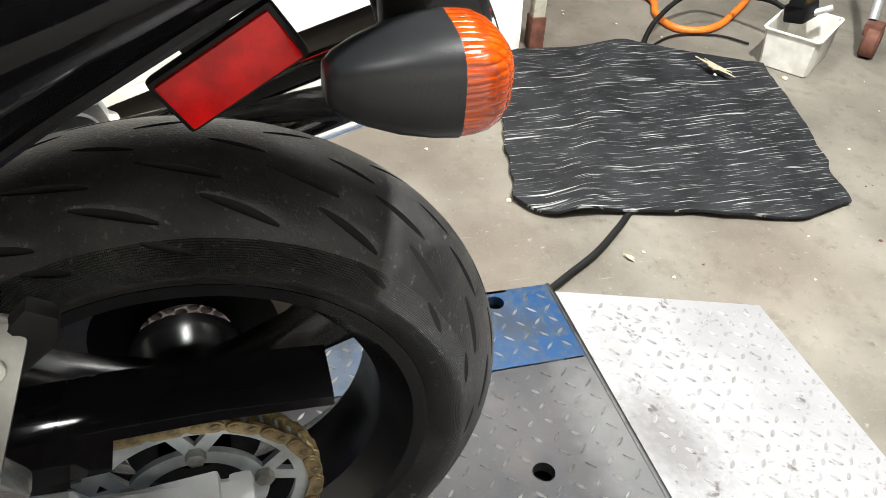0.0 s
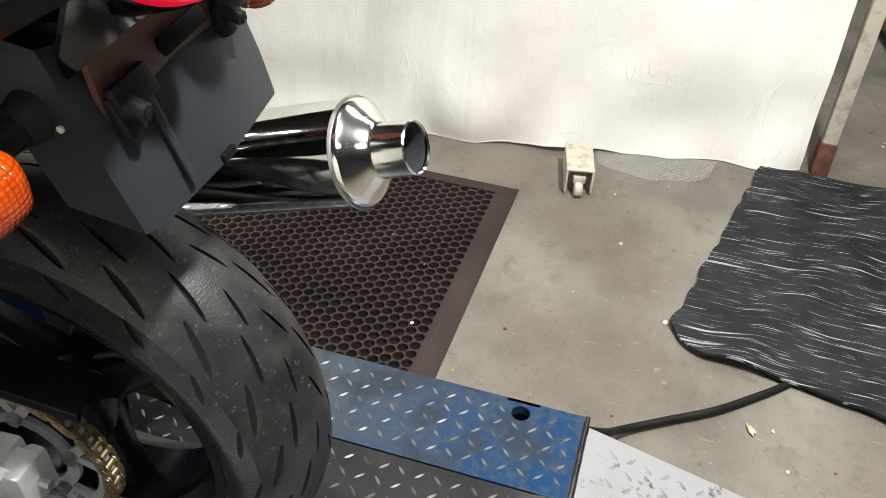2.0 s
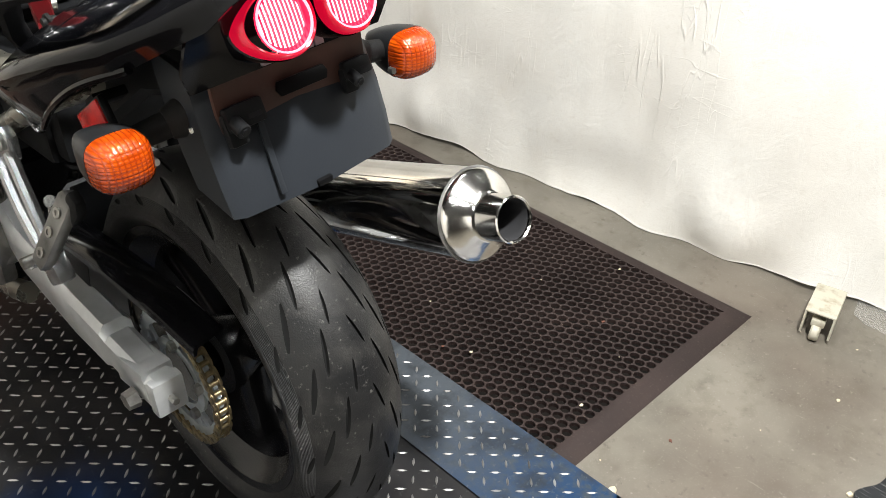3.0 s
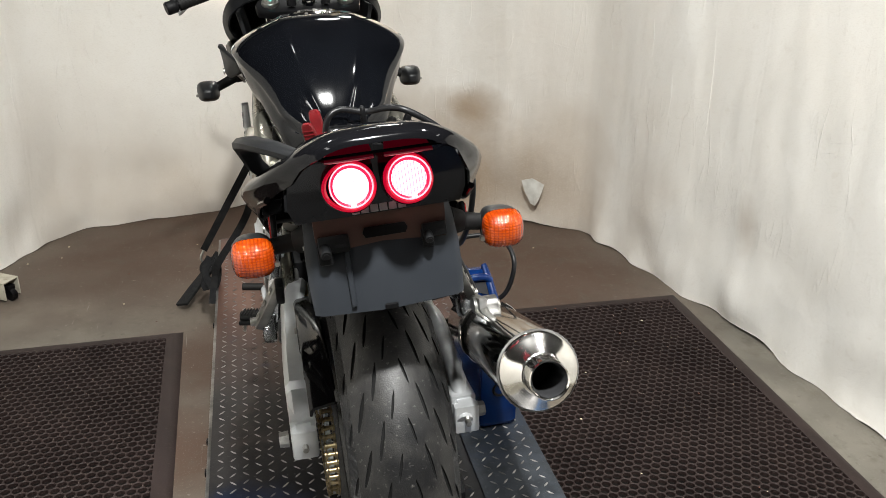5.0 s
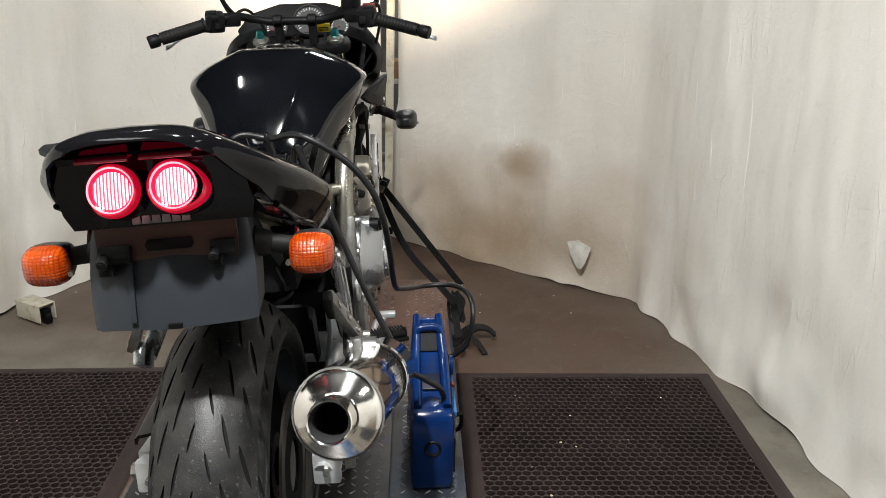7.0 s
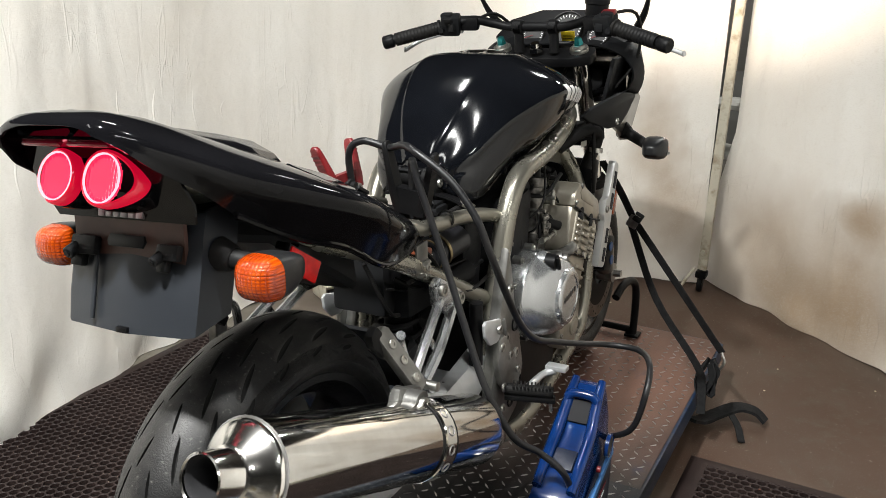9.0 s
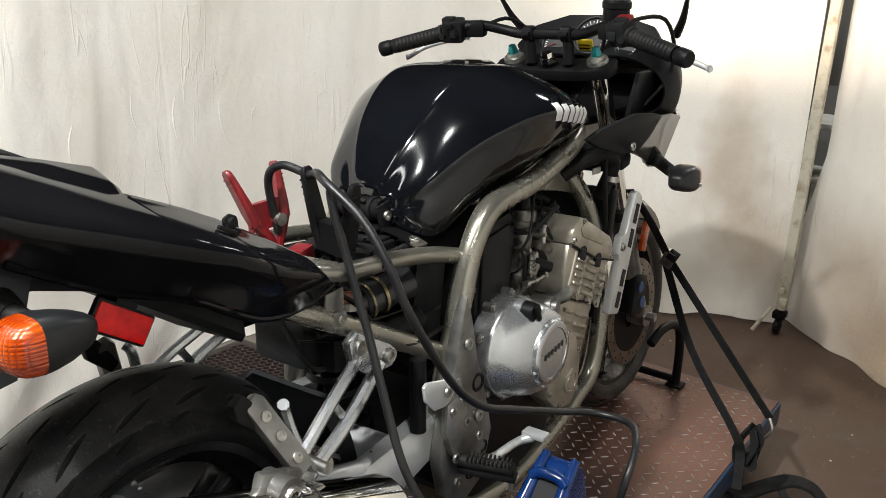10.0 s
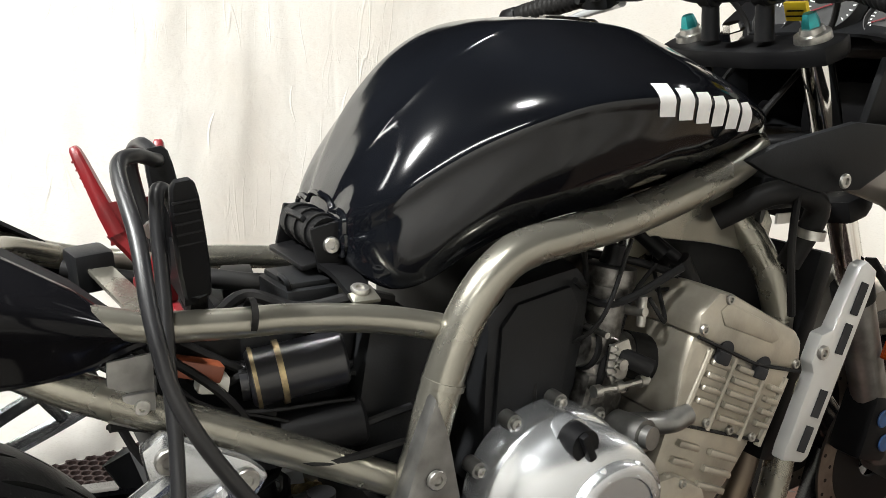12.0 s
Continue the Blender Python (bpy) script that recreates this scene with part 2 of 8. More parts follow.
add_bump(CLOTH, 1.0, (15, 15, 13), 0.22, 0.010, detail=7, distortion=1.2)
add_bump(CLOTH, 1.0, (60, 60, 40), 0.25, 0.002, detail=5, distortion=2.5)
# Brown stains, plus shade low on the cloths and in folds, painted as colour.
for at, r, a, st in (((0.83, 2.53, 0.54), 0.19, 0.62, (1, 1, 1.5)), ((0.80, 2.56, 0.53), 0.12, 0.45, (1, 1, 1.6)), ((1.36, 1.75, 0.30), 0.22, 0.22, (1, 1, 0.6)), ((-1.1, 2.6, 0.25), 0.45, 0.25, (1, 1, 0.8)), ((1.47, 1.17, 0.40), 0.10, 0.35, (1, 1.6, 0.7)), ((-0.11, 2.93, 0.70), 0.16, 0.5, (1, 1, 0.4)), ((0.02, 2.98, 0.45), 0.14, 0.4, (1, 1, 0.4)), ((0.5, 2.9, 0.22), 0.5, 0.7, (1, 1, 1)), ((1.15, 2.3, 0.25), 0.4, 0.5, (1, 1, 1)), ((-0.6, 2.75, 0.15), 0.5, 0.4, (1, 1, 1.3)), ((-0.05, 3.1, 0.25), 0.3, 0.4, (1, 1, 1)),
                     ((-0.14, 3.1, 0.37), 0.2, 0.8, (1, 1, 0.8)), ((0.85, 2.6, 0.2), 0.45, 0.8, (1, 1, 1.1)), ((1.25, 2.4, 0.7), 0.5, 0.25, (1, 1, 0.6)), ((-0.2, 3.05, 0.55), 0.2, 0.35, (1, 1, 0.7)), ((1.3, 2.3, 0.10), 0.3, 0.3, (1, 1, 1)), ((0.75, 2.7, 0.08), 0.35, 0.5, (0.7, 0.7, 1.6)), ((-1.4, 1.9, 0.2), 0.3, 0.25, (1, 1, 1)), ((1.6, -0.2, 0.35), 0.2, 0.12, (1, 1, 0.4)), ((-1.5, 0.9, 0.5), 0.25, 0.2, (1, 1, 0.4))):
    add_patch(CLOTH, at, r, (0.36, 0.25, 0.15), a, stretch=st)
add_creases(CLOTH, (9, 9, 1.3), 0.012, 0.42, 0.004, 0.50, 0.64)
add_creases(CLOTH, (15, 15, 2.4), 0.010, 0.32, 0.003, 0.50, 0.64)
add_creases(CLOTH, (3.0, 3.0, 12), 0.010, 0.28, 0.003, 0.54, 0.66)
add_folds(CLOTH, "Y", 0.62, 0.14, 0.004)
add_speckle(CLOTH, 300, (0.70, 0.66, 0.60), 0.50, 0.72, 0.5, stretch=(0.35, 0.35, 1.4))
add_speckle(CLOTH, 26, (0.62, 0.56, 0.48), 0.60, 0.80, 0.35)
WALL_LIGHT = surface("workshop_wall", (0.22, 0.215, 0.20), (0.15, 0.145, 0.135), 0.8, scale=1.2, fine=40)
PLASTER = surface("dark_wall", (0.05, 0.048, 0.045), (0.035, 0.033, 0.03), 0.85, scale=1.0, fine=40)
STEEL = surface("tread_steel", (0.022, 0.0235, 0.027), (0.042, 0.040, 0.041), 0.30, 0.6, scale=5, fine=200, bump=0.15, mix=0.6)
# Front deck: rust brown, with warm reflected headlight glow put into the colour.
add_patch(STEEL, (0.0, 1.62, 0.19), 0.92, (0.175, 0.086, 0.062), 0.92, stretch=(0.7, 1, 1))
add_speckle(STEEL, 9, (0.08, 0.066, 0.06), 0.54, 0.74, 0.55)
add_speckle(STEEL, 5, (0.006, 0.026, 0.085), 0.62, 0.72, 0.6)
add_speckle(STEEL, 70, (0.13, 0.13, 0.13), 0.62, 0.74, 0.5)
add_patch(STEEL, (0.0, -0.56, 0.19), 0.14, (0.17, 0.17, 0.168), 0.6, ragged=14, stretch=(0.35, 1.6, 1))
add_patch(STEEL, (-0.29, 0.20, 0.19), 0.15, (0.006, 0.035, 0.13), 0.8)
STEEL_LUG = surface("tread_lug", (0.42, 0.41, 0.405), (0.09, 0.085, 0.08), 0.36, 0.75, scale=20, fine=200, bump=0.1, mix=0.4)
BLUE_PAINT = surface("blue_paint", (0.005, 0.040, 0.115), (0.045, 0.060, 0.080), 0.34, 0.4, scale=60, fine=220, bump=0.12, mix=0.5, contrast=(0.45, 0.7), spec=0.25)
add_patch(BLUE_PAINT, (0.33, 0.12, 0.19), 0.66, (0.080, 0.090, 0.102), 0.93)
add_patch(BLUE_PAINT, (0.33, 0.75, 0.19), 0.62, (0.028, 0.029, 0.032), 0.96)
add_speckle(BLUE_PAINT, 11, (0.030, 0.034, 0.040), 0.46, 0.62, 0.75)
add_speckle(BLUE_PAINT, 95, (0.12, 0.13, 0.14), 0.58, 0.72, 0.6)
add_speckle(BLUE_PAINT, 9, (0.10, 0.11, 0.12), 0.60, 0.78, 0.35)
WHITE_PLATE = surface("white_plate", (0.255, 0.252, 0.258), (0.18, 0.175, 0.174), 0.6, scale=6, fine=120, bump=0.15, mix=0.22, contrast=(0.48, 0.68), spec=0.3)
add_speckle(WHITE_PLATE, 26, (0.06, 0.05, 0.045), 0.62, 0.68, 0.85)
add_patch(WHITE_PLATE, (0.06, -0.64, 0.17), 0.13, (0.07, 0.066, 0.062), 0.55, ragged=22, stretch=(0.9, 1.2, 1))
add_patch(WHITE_PLATE, (-0.22, -0.62, 0.17), 0.10, (0.07, 0.066, 0.062), 0.5, ragged=22, stretch=(0.7, 1.4, 1))
add_speckle(WHITE_PLATE, 70, (0.10, 0.095, 0.09), 0.60, 0.70, 0.7, (1, 0.35, 1))
WHITE_LUG = surface("worn_white_lug", (0.275, 0.272, 0.277), (0.19, 0.186, 0.184), 0.5, scale=35, fine=200, mix=0.5, contrast=(0.42, 0.62))
MAT_RUBBER = surface("mat_rubber", (0.0185, 0.0112, 0.0104), (0.036, 0.0232, 0.0210), 0.5, scale=4, fine=150, bump=0.2, mix=0.4, spec=0.28)
add_speckle(MAT_RUBBER, 150, (0.085, 0.068, 0.058), 0.58, 0.72, 0.45)
add_speckle(MAT_RUBBER, 7, (0.052, 0.034, 0.028), 0.56, 0.74, 0.5)
# Bottoms of the drain holes, near-black against the web.
MAT_HOLE = surface("hole_bottom", (0.004, 0.0034, 0.003), (0.010, 0.008, 0.007), 0.9, scale=9, fine=150, spec=0.1)
CABLE_RUBBER = surface("cable_rubber", (0.006, 0.006, 0.007), (0.010, 0.010, 0.011), 0.34, scale=20, fine=300, bump=0.05, spec=0.4)
BLACK_RUBBER = surface("black_rubber", (0.006, 0.006, 0.0065), (0.011, 0.0105, 0.010), 0.5, scale=12, fine=200, bump=0.15, spec=0.16)
GLOSS = surface("gloss_black", (0.0025, 0.0028, 0.0038), (0.004, 0.0046, 0.0062), 0.05, scale=6, fine=300, bump=0.0, rough2=0.12, spec=0.42)
TAIL_GLOSS = surface("tail_gloss", (0.003, 0.003, 0.0035), (0.005, 0.005, 0.006), 0.05, scale=6, fine=300, bump=0.0, rough2=0.11, spec=0.15)
SATIN = surface("satin_black", (0.0035, 0.0035, 0.004), (0.006, 0.006, 0.0065), 0.4, scale=15, fine=250, bump=0.08, spec=0.14)
PLASTIC = surface("black_plastic", (0.006, 0.0063, 0.007), (0.010, 0.0105, 0.0115), 0.42, scale=10, fine=400, bump=0.12, spec=0.18)
FLAP = surface("flap_plastic", (0.014, 0.0165, 0.021), (0.021, 0.024, 0.029), 0.40, scale=5, fine=400, bump=0.06, spec=0.32)
TITAN = surface("titanium_paint", (0.275, 0.263, 0.224), (0.23, 0.22, 0.187), 0.25, 0.80, scale=12, fine=300, bump=0.03, mix=0.3, rough2=0.30)
ALU = surface("cast_aluminium", (0.63, 0.645, 0.655), (0.44, 0.45, 0.46), 0.26, 0.5, scale=14, fine=260, bump=0.08, mix=0.45)
ALU_DULL = surface("dull_aluminium", (0.30, 0.297, 0.285), (0.11, 0.107, 0.10), 0.32, 0.8, scale=14, fine=220, bump=0.12, mix=0.5)
ALU_MACH = surface("machined_aluminium", (0.52, 0.535, 0.55), (0.36, 0.37, 0.38), 0.24, 0.85, scale=14, fine=260, bump=0.03, mix=0.22, rough2=0.28)
STEEL_POLISH = surface("polished_steel", (0.80, 0.79, 0.76), (0.66, 0.64, 0.61), 0.11, 1.0, scale=30, fine=300, bump=0.02, rough2=0.2)
CHROME = surface("chrome", (0.86, 0.85, 0.82), (0.74, 0.72, 0.68), 0.05, 1.0, scale=20, fine=300, bump=0.0, rough2=0.1)
BOLT = surface("zinc_bolt", (0.5, 0.49, 0.46), (0.3, 0.29, 0.27), 0.35, 1.0, scale=60, fine=300)
TEAL = surface("anodised_teal", (0.03, 0.32, 0.33), (0.05, 0.25, 0.26), 0.3, 0.9, scale=60)
GOLD = surface("chain_gold", (0.42, 0.33, 0.18), (0.16, 0.125, 0.08), 0.36, 0.9, scale=90, fine=300, mix=0.5)
BLUE_ANO = surface("blue_caliper", (0.02, 0.08, 0.25), (0.02, 0.05, 0.12), 0.4, 0.3, scale=40)
BLUE_CASE = surface("blue_case", (0.002, 0.024, 0.115), (0.002, 0.013, 0.066), 0.15, scale=9, fine=400, bump=0.05)
RED = surface("red_plastic", (0.17, 0.006, 0.009), (0.11, 0.005, 0.007), 0.35, scale=30, fine=300)
REFLECT = surface("red_reflector", (0.52, 0.006, 0.006), (0.32, 0.005, 0.005), 0.16, scale=60, fine=700, bump=0.12, coat=0.0, spec=0.25)
AMBER = surface("amber_lens", (0.46, 0.062, 0.002), (0.32, 0.034, 0.002), 0.12, scale=40, fine=300, bump=0.06, coat=0.3, spec=0.5)
add_grid(AMBER, 0.0056, (0.16, 0.012, 0.001), 0.32, 0.002)
# Soot in the outlet; elsewhere shade in slots and recesses, given as near-black colour.
SOOT_SHADE = surface("soot_shade", (0.012, 0.012, 0.014), None, 0.8)
SIGNAL_BLACK = surface("signal_black", (0.008, 0.0085, 0.0095), (0.013, 0.0135, 0.0145), 0.34, scale=18, fine=500, bump=0.05, spec=0.38)
add_folds(AMBER, "X", 0.0028, 0.4, 0.0006, 0.0012, 0.0)
add_folds(AMBER, "Z", 0.0028, 0.4, 0.0006, 0.0012, 0.0)
BROWN = surface("brown_connector", (0.2, 0.05, 0.02), None, 0.4)
WHITE_PLASTIC = surface("white_plastic", (0.72, 0.71, 0.66), (0.55, 0.53, 0.48), 0.45, scale=20, fine=200)
CREAM_STEEL = surface("cream_steel", (0.52, 0.49, 0.40), (0.24, 0.18, 0.115), 0.5, 0.1, scale=25, fine=200, mix=0.4, contrast=(0.5, 0.7))
YELLOW = surface("yellow_plastic", (0.75, 0.55, 0.02), (0.6, 0.42, 0.02), 0.4, scale=30)
ORANGE = surface("orange_hose", (0.80, 0.20, 0.02), (0.6, 0.15, 0.02), 0.45, scale=30)
WEB = surface("webbing", (0.010, 0.010, 0.011), (0.018, 0.018, 0.018), 0.85, scale=60, fine=900, bump=0.4, spec=0.2)
RUST = surface("rust_brown", (0.16, 0.06, 0.035), (0.08, 0.03, 0.02), 0.7, scale=30)
WOOD = surface("wood", (0.42, 0.22, 0.09), (0.28, 0.13, 0.05), 0.5, scale=12, stretch=(1, 8, 1))
PAPER = surface("crumb", (0.65, 0.58, 0.42), (0.5, 0.42, 0.3), 0.8, scale=100)
MARK = surface("white_mark", (0.82, 0.82, 0.82), (0.74, 0.74, 0.74), 0.4, scale=40, bump=0.02)
GREY_MARK = surface("grey_mark", (0.34, 0.34, 0.35), None, 0.35, 0.4, scale=40, bump=0.02)
DIAL = surface("dial_face", (0.015, 0.015, 0.015), (0.03, 0.03, 0.03), 0.5, scale=50)
TAIL_GLOW = glow("tail_glow", (1.0, 0.004, 0.05), 0.62, (0.25, 0.003, 0.01))
TAIL_MID = glow("tail_mid", (1.0, 0.02, 0.10), 1.3, (0.5, 0.02, 0.03))
TAIL_RIB = glow("tail_rib", (1.0, 0.30, 0.36), 3.2, (0.5, 0.02, 0.03))
TAIL_CORE = glow("tail_core", (1.0, 0.42, 0.48), 4.6, (0.5, 0.02, 0.03))


# ---- mesh helpers ----
def catmull(pts, steps=6, closed=False):
    pts = [Vector(p) for p in pts]
    n, out = len(pts), []
    for i in range(n if closed else n - 1):
        p0 = pts[(i - 1) % n] if closed or i else pts[0] * 2 - pts[1]
        p1, p2 = pts[i], pts[(i + 1) % n]
        p3 = pts[(i + 2) % n] if closed or i + 2 < n else pts[-1] * 2 - pts[-2]
        for k in range(steps):
            u = k / steps
            out.append(0.5 * (2 * p1 + (p2 - p0) * u + (2 * p0 - 5 * p1 + 4 * p2 - p3) * u * u + (3 * p1 - p0 - 3 * p2 + p3) * u ** 3))
    if not closed:
        out.append(pts[-1])
    return out


def loft(rings, cap=True, around=True):
    bm = bmesh.new()
    rows = [[bm.verts.new(p) for p in r] for r in rings]
    for a, b in zip(rows, rows[1:]):
        n = len(a)
        for i in range(n if around else n - 1):
            j = (i + 1) % n
            bm.faces.new((a[i], a[j], b[j], b[i]))
    if cap and around:
        bm.faces.new(list(reversed(rows[0])))
        bm.faces.new(rows[-1])
    bmesh.ops.recalc_face_normals(bm, faces=bm.faces)
    return bm


def tube(pts, r, n=10, steps=6, closed=False, flat=None):
    """A round bar along a smooth line; r: a radius or one for each point; flat: (width, height) of a ribbon instead."""
    path = catmull(pts, steps, closed) if steps > 1 else [Vector(p) for p in pts]
    radii = [r] * len(path) if not isinstance(r, (list, tuple)) else [
        r[min(len(r) - 1, int(k / steps))] * (1 - k / steps % 1) + r[min(len(r) - 1, int(k / steps) + 1)] * (k / steps % 1) for k in range(len(path))]
    rings, side = [], None
    for k, p in enumerate(path):
        if closed:
            d = path[(k + 1) % len(path)] - path[k - 1]
        else:
            d = path[min(k + 1, len(path) - 1)] - path[max(k - 1, 0)]
        d.normalize()
        if side is None:
            side = d.orthogonal() if not flat else (flat[2] if len(flat) > 2 else Vector((0, 0, 1))).cross(d)
        side = (side - d * side.dot(d)).normalized()
        up = d.cross(side)
        if flat:
            w, h = flat[0] / 2, flat[1] / 2
            rings.append([p + side * w + up * h, p - side * w + up * h, p - side * w - up * h, p + side * w - up * h])
        else:
            rings.append([p + radii[k] * (side * math.cos(a) + up * math.sin(a)) for a in (2 * math.pi * i / n for i in range(n))])
    if closed:
        rings.append(rings[0])
        return loft(rings, cap=False)
    return loft(rings)


def box(at, size, rot=(0, 0, 0), bevel=0.004):
    bm = bmesh.new()
    bmesh.ops.create_cube(bm, size=1)
    bmesh.ops.scale(bm, vec=size, verts=bm.verts)
    if bevel:
        bmesh.ops.bevel(bm, geom=bm.edges[:], offset=min(bevel, min(size) * 0.45), segments=2, affect="EDGES", profile=0.6)
    bm.transform(pose(*at, *rot))
    return bm


def lathe(profile, m=None, n=32, closed=False, arc=(0, 360)):
    """profile: (radius, height) along local z; m: where it stands."""
    full = abs(arc[1] - arc[0]) >= 360
    bm = bmesh.new()
    rows = []
    count = n if full else n + 1
    for i in range(count):
        a = radians(arc[0] + (arc[1] - arc[0]) * i / n)
        rows.append([bm.verts.new((r * math.cos(a), r * math.sin(a), h)) for r, h in profile])
    for i in range(n):
        a, b = rows[i], rows[(i + 1) % count]
        for k in range(len(profile) if closed else len(profile) - 1):
            q = (k + 1) % len(profile)
            try:
                bm.faces.new((a[k], b[k], b[q], a[q]))
            except ValueError:
                pass
    bmesh.ops.remove_doubles(bm, verts=bm.verts, dist=1e-5)
    bmesh.ops.recalc_face_normals(bm, faces=bm.faces)
    if m:
        bm.transform(m)
    return bm


def along(a, b):
    """The pose whose z runs from a to b."""
    a, b = Vector(a), Vector(b)
    return Matrix.Translation(a) @ (b - a).to_track_quat("Z", "Y").to_matrix().to_4x4()


def rod(a, b, r, r2=None, n=20, bevel=0.0):
    h = (Vector(b) - Vector(a)).length
    r2 = r if r2 is None else r2
    e = bevel
    prof = [(0, 0), (r - e, 0), (r, e), (r2, h - e), (r2 - e, h), (0, h)] if e else [(0, 0), (r, 0), (r2, h), (0, h)]
    return lathe(prof, along(a, b), n)


def prism(outline, depth, m, bevel=0.003, holes=()):
    """A flat outline in local xy, made solid by depth along local z (centred)."""
    bm = bmesh.new()
    vs = [bm.verts.new((x, y, -depth / 2)) for x, y in outline]
    f = bm.faces.new(vs)
    up = bmesh.ops.extrude_face_region(bm, geom=[f])
    bmesh.ops.translate(bm, vec=(0, 0, depth), verts=[v for v in up["geom"] if isinstance(v, bmesh.types.BMVert)])
    bmesh.ops.recalc_face_normals(bm, faces=bm.faces)
    if bevel:
        edges = [e for e in bm.edges if len(e.link_faces) == 2 and e.calc_face_angle(0) > 0.6]
        bmesh.ops.bevel(bm, geom=edges, offset=bevel, segments=2, affect="EDGES", profile=0.6)
    bm.transform(m)
    return bm


YZ = Matrix(((0, 0, 1, 0), (1, 0, 0, 0), (0, 1, 0, 0), (0, 0, 0, 1)))  # local x, y, z to world y, z, x


def side_plate(outline, x, depth, bevel=0.003):
    """outline in (y, z) of the side view, solid between x - depth/2 and x + depth/2."""
    return prism(outline, depth, Matrix.Translation((x, 0, 0)) @ YZ, bevel)


def merge(*bms):
    out = bmesh.new()
    for b in bms:
        me = bpy.data.meshes.new("tmp")
        b.to_mesh(me)
        b.free()
        out.from_mesh(me)
        bpy.data.meshes.remove(me)
    return out


def mirror(bm):
    c = bm.copy()
    bmesh.ops.scale(c, vec=(-1, 1, 1), verts=c.verts)
    bmesh.ops.reverse_faces(c, faces=c.faces)
    return c


def mesh_of(name, bm, material, sharp=38):
    me = bpy.data.meshes.new(name)
    bm.to_mesh(me)
    bm.free()
    me.materials.append(material)
    me.shade_smooth()
    me.set_sharp_from_angle(angle=radians(sharp))
    return me


def part(name, bm, material, parent=None, label="", sharp=38):
    ob = new(name, mesh_of(name, bm, material, sharp))
    if parent:
        ob.parent = parent
    if label:
        ob["label"] = label
    return ob


def thing(name, at, label, category, group="", kind=""):
    ob = new(name)
    ob.empty_display_size = 0.1
    ob.matrix_world = at
    return tagged(ob, label, category, group, kind)


# ---- the place ----
def build_room():
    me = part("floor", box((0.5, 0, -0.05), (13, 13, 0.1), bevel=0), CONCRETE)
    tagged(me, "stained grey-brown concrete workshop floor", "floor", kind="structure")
    for nm, at, size in (("wall_north", (0.5, 6.6, 1.6), (13.2, 0.2, 3.4)), ("wall_south", (0.5, -6.6, 1.6), (13.2, 0.2, 3.4)),
                         ("wall_east", (7.1, 0, 1.6), (0.2, 13, 3.4)), ("wall_west", (-6.1, 0, 1.6), (0.2, 13, 3.4))):
        tagged(part(nm, box(at, size, bevel=0), WALL_LIGHT if nm in ("wall_south", "wall_east", "wall_north") else PLASTER), "plain dim workshop wall behind the cloth screens", "wall", kind="structure")
    tagged(part("ceiling", box((0.5, 0, 3.4), (13.2, 13.4, 0.2), bevel=0), PLASTER), "plain dim workshop ceiling", "ceiling", kind="structure")


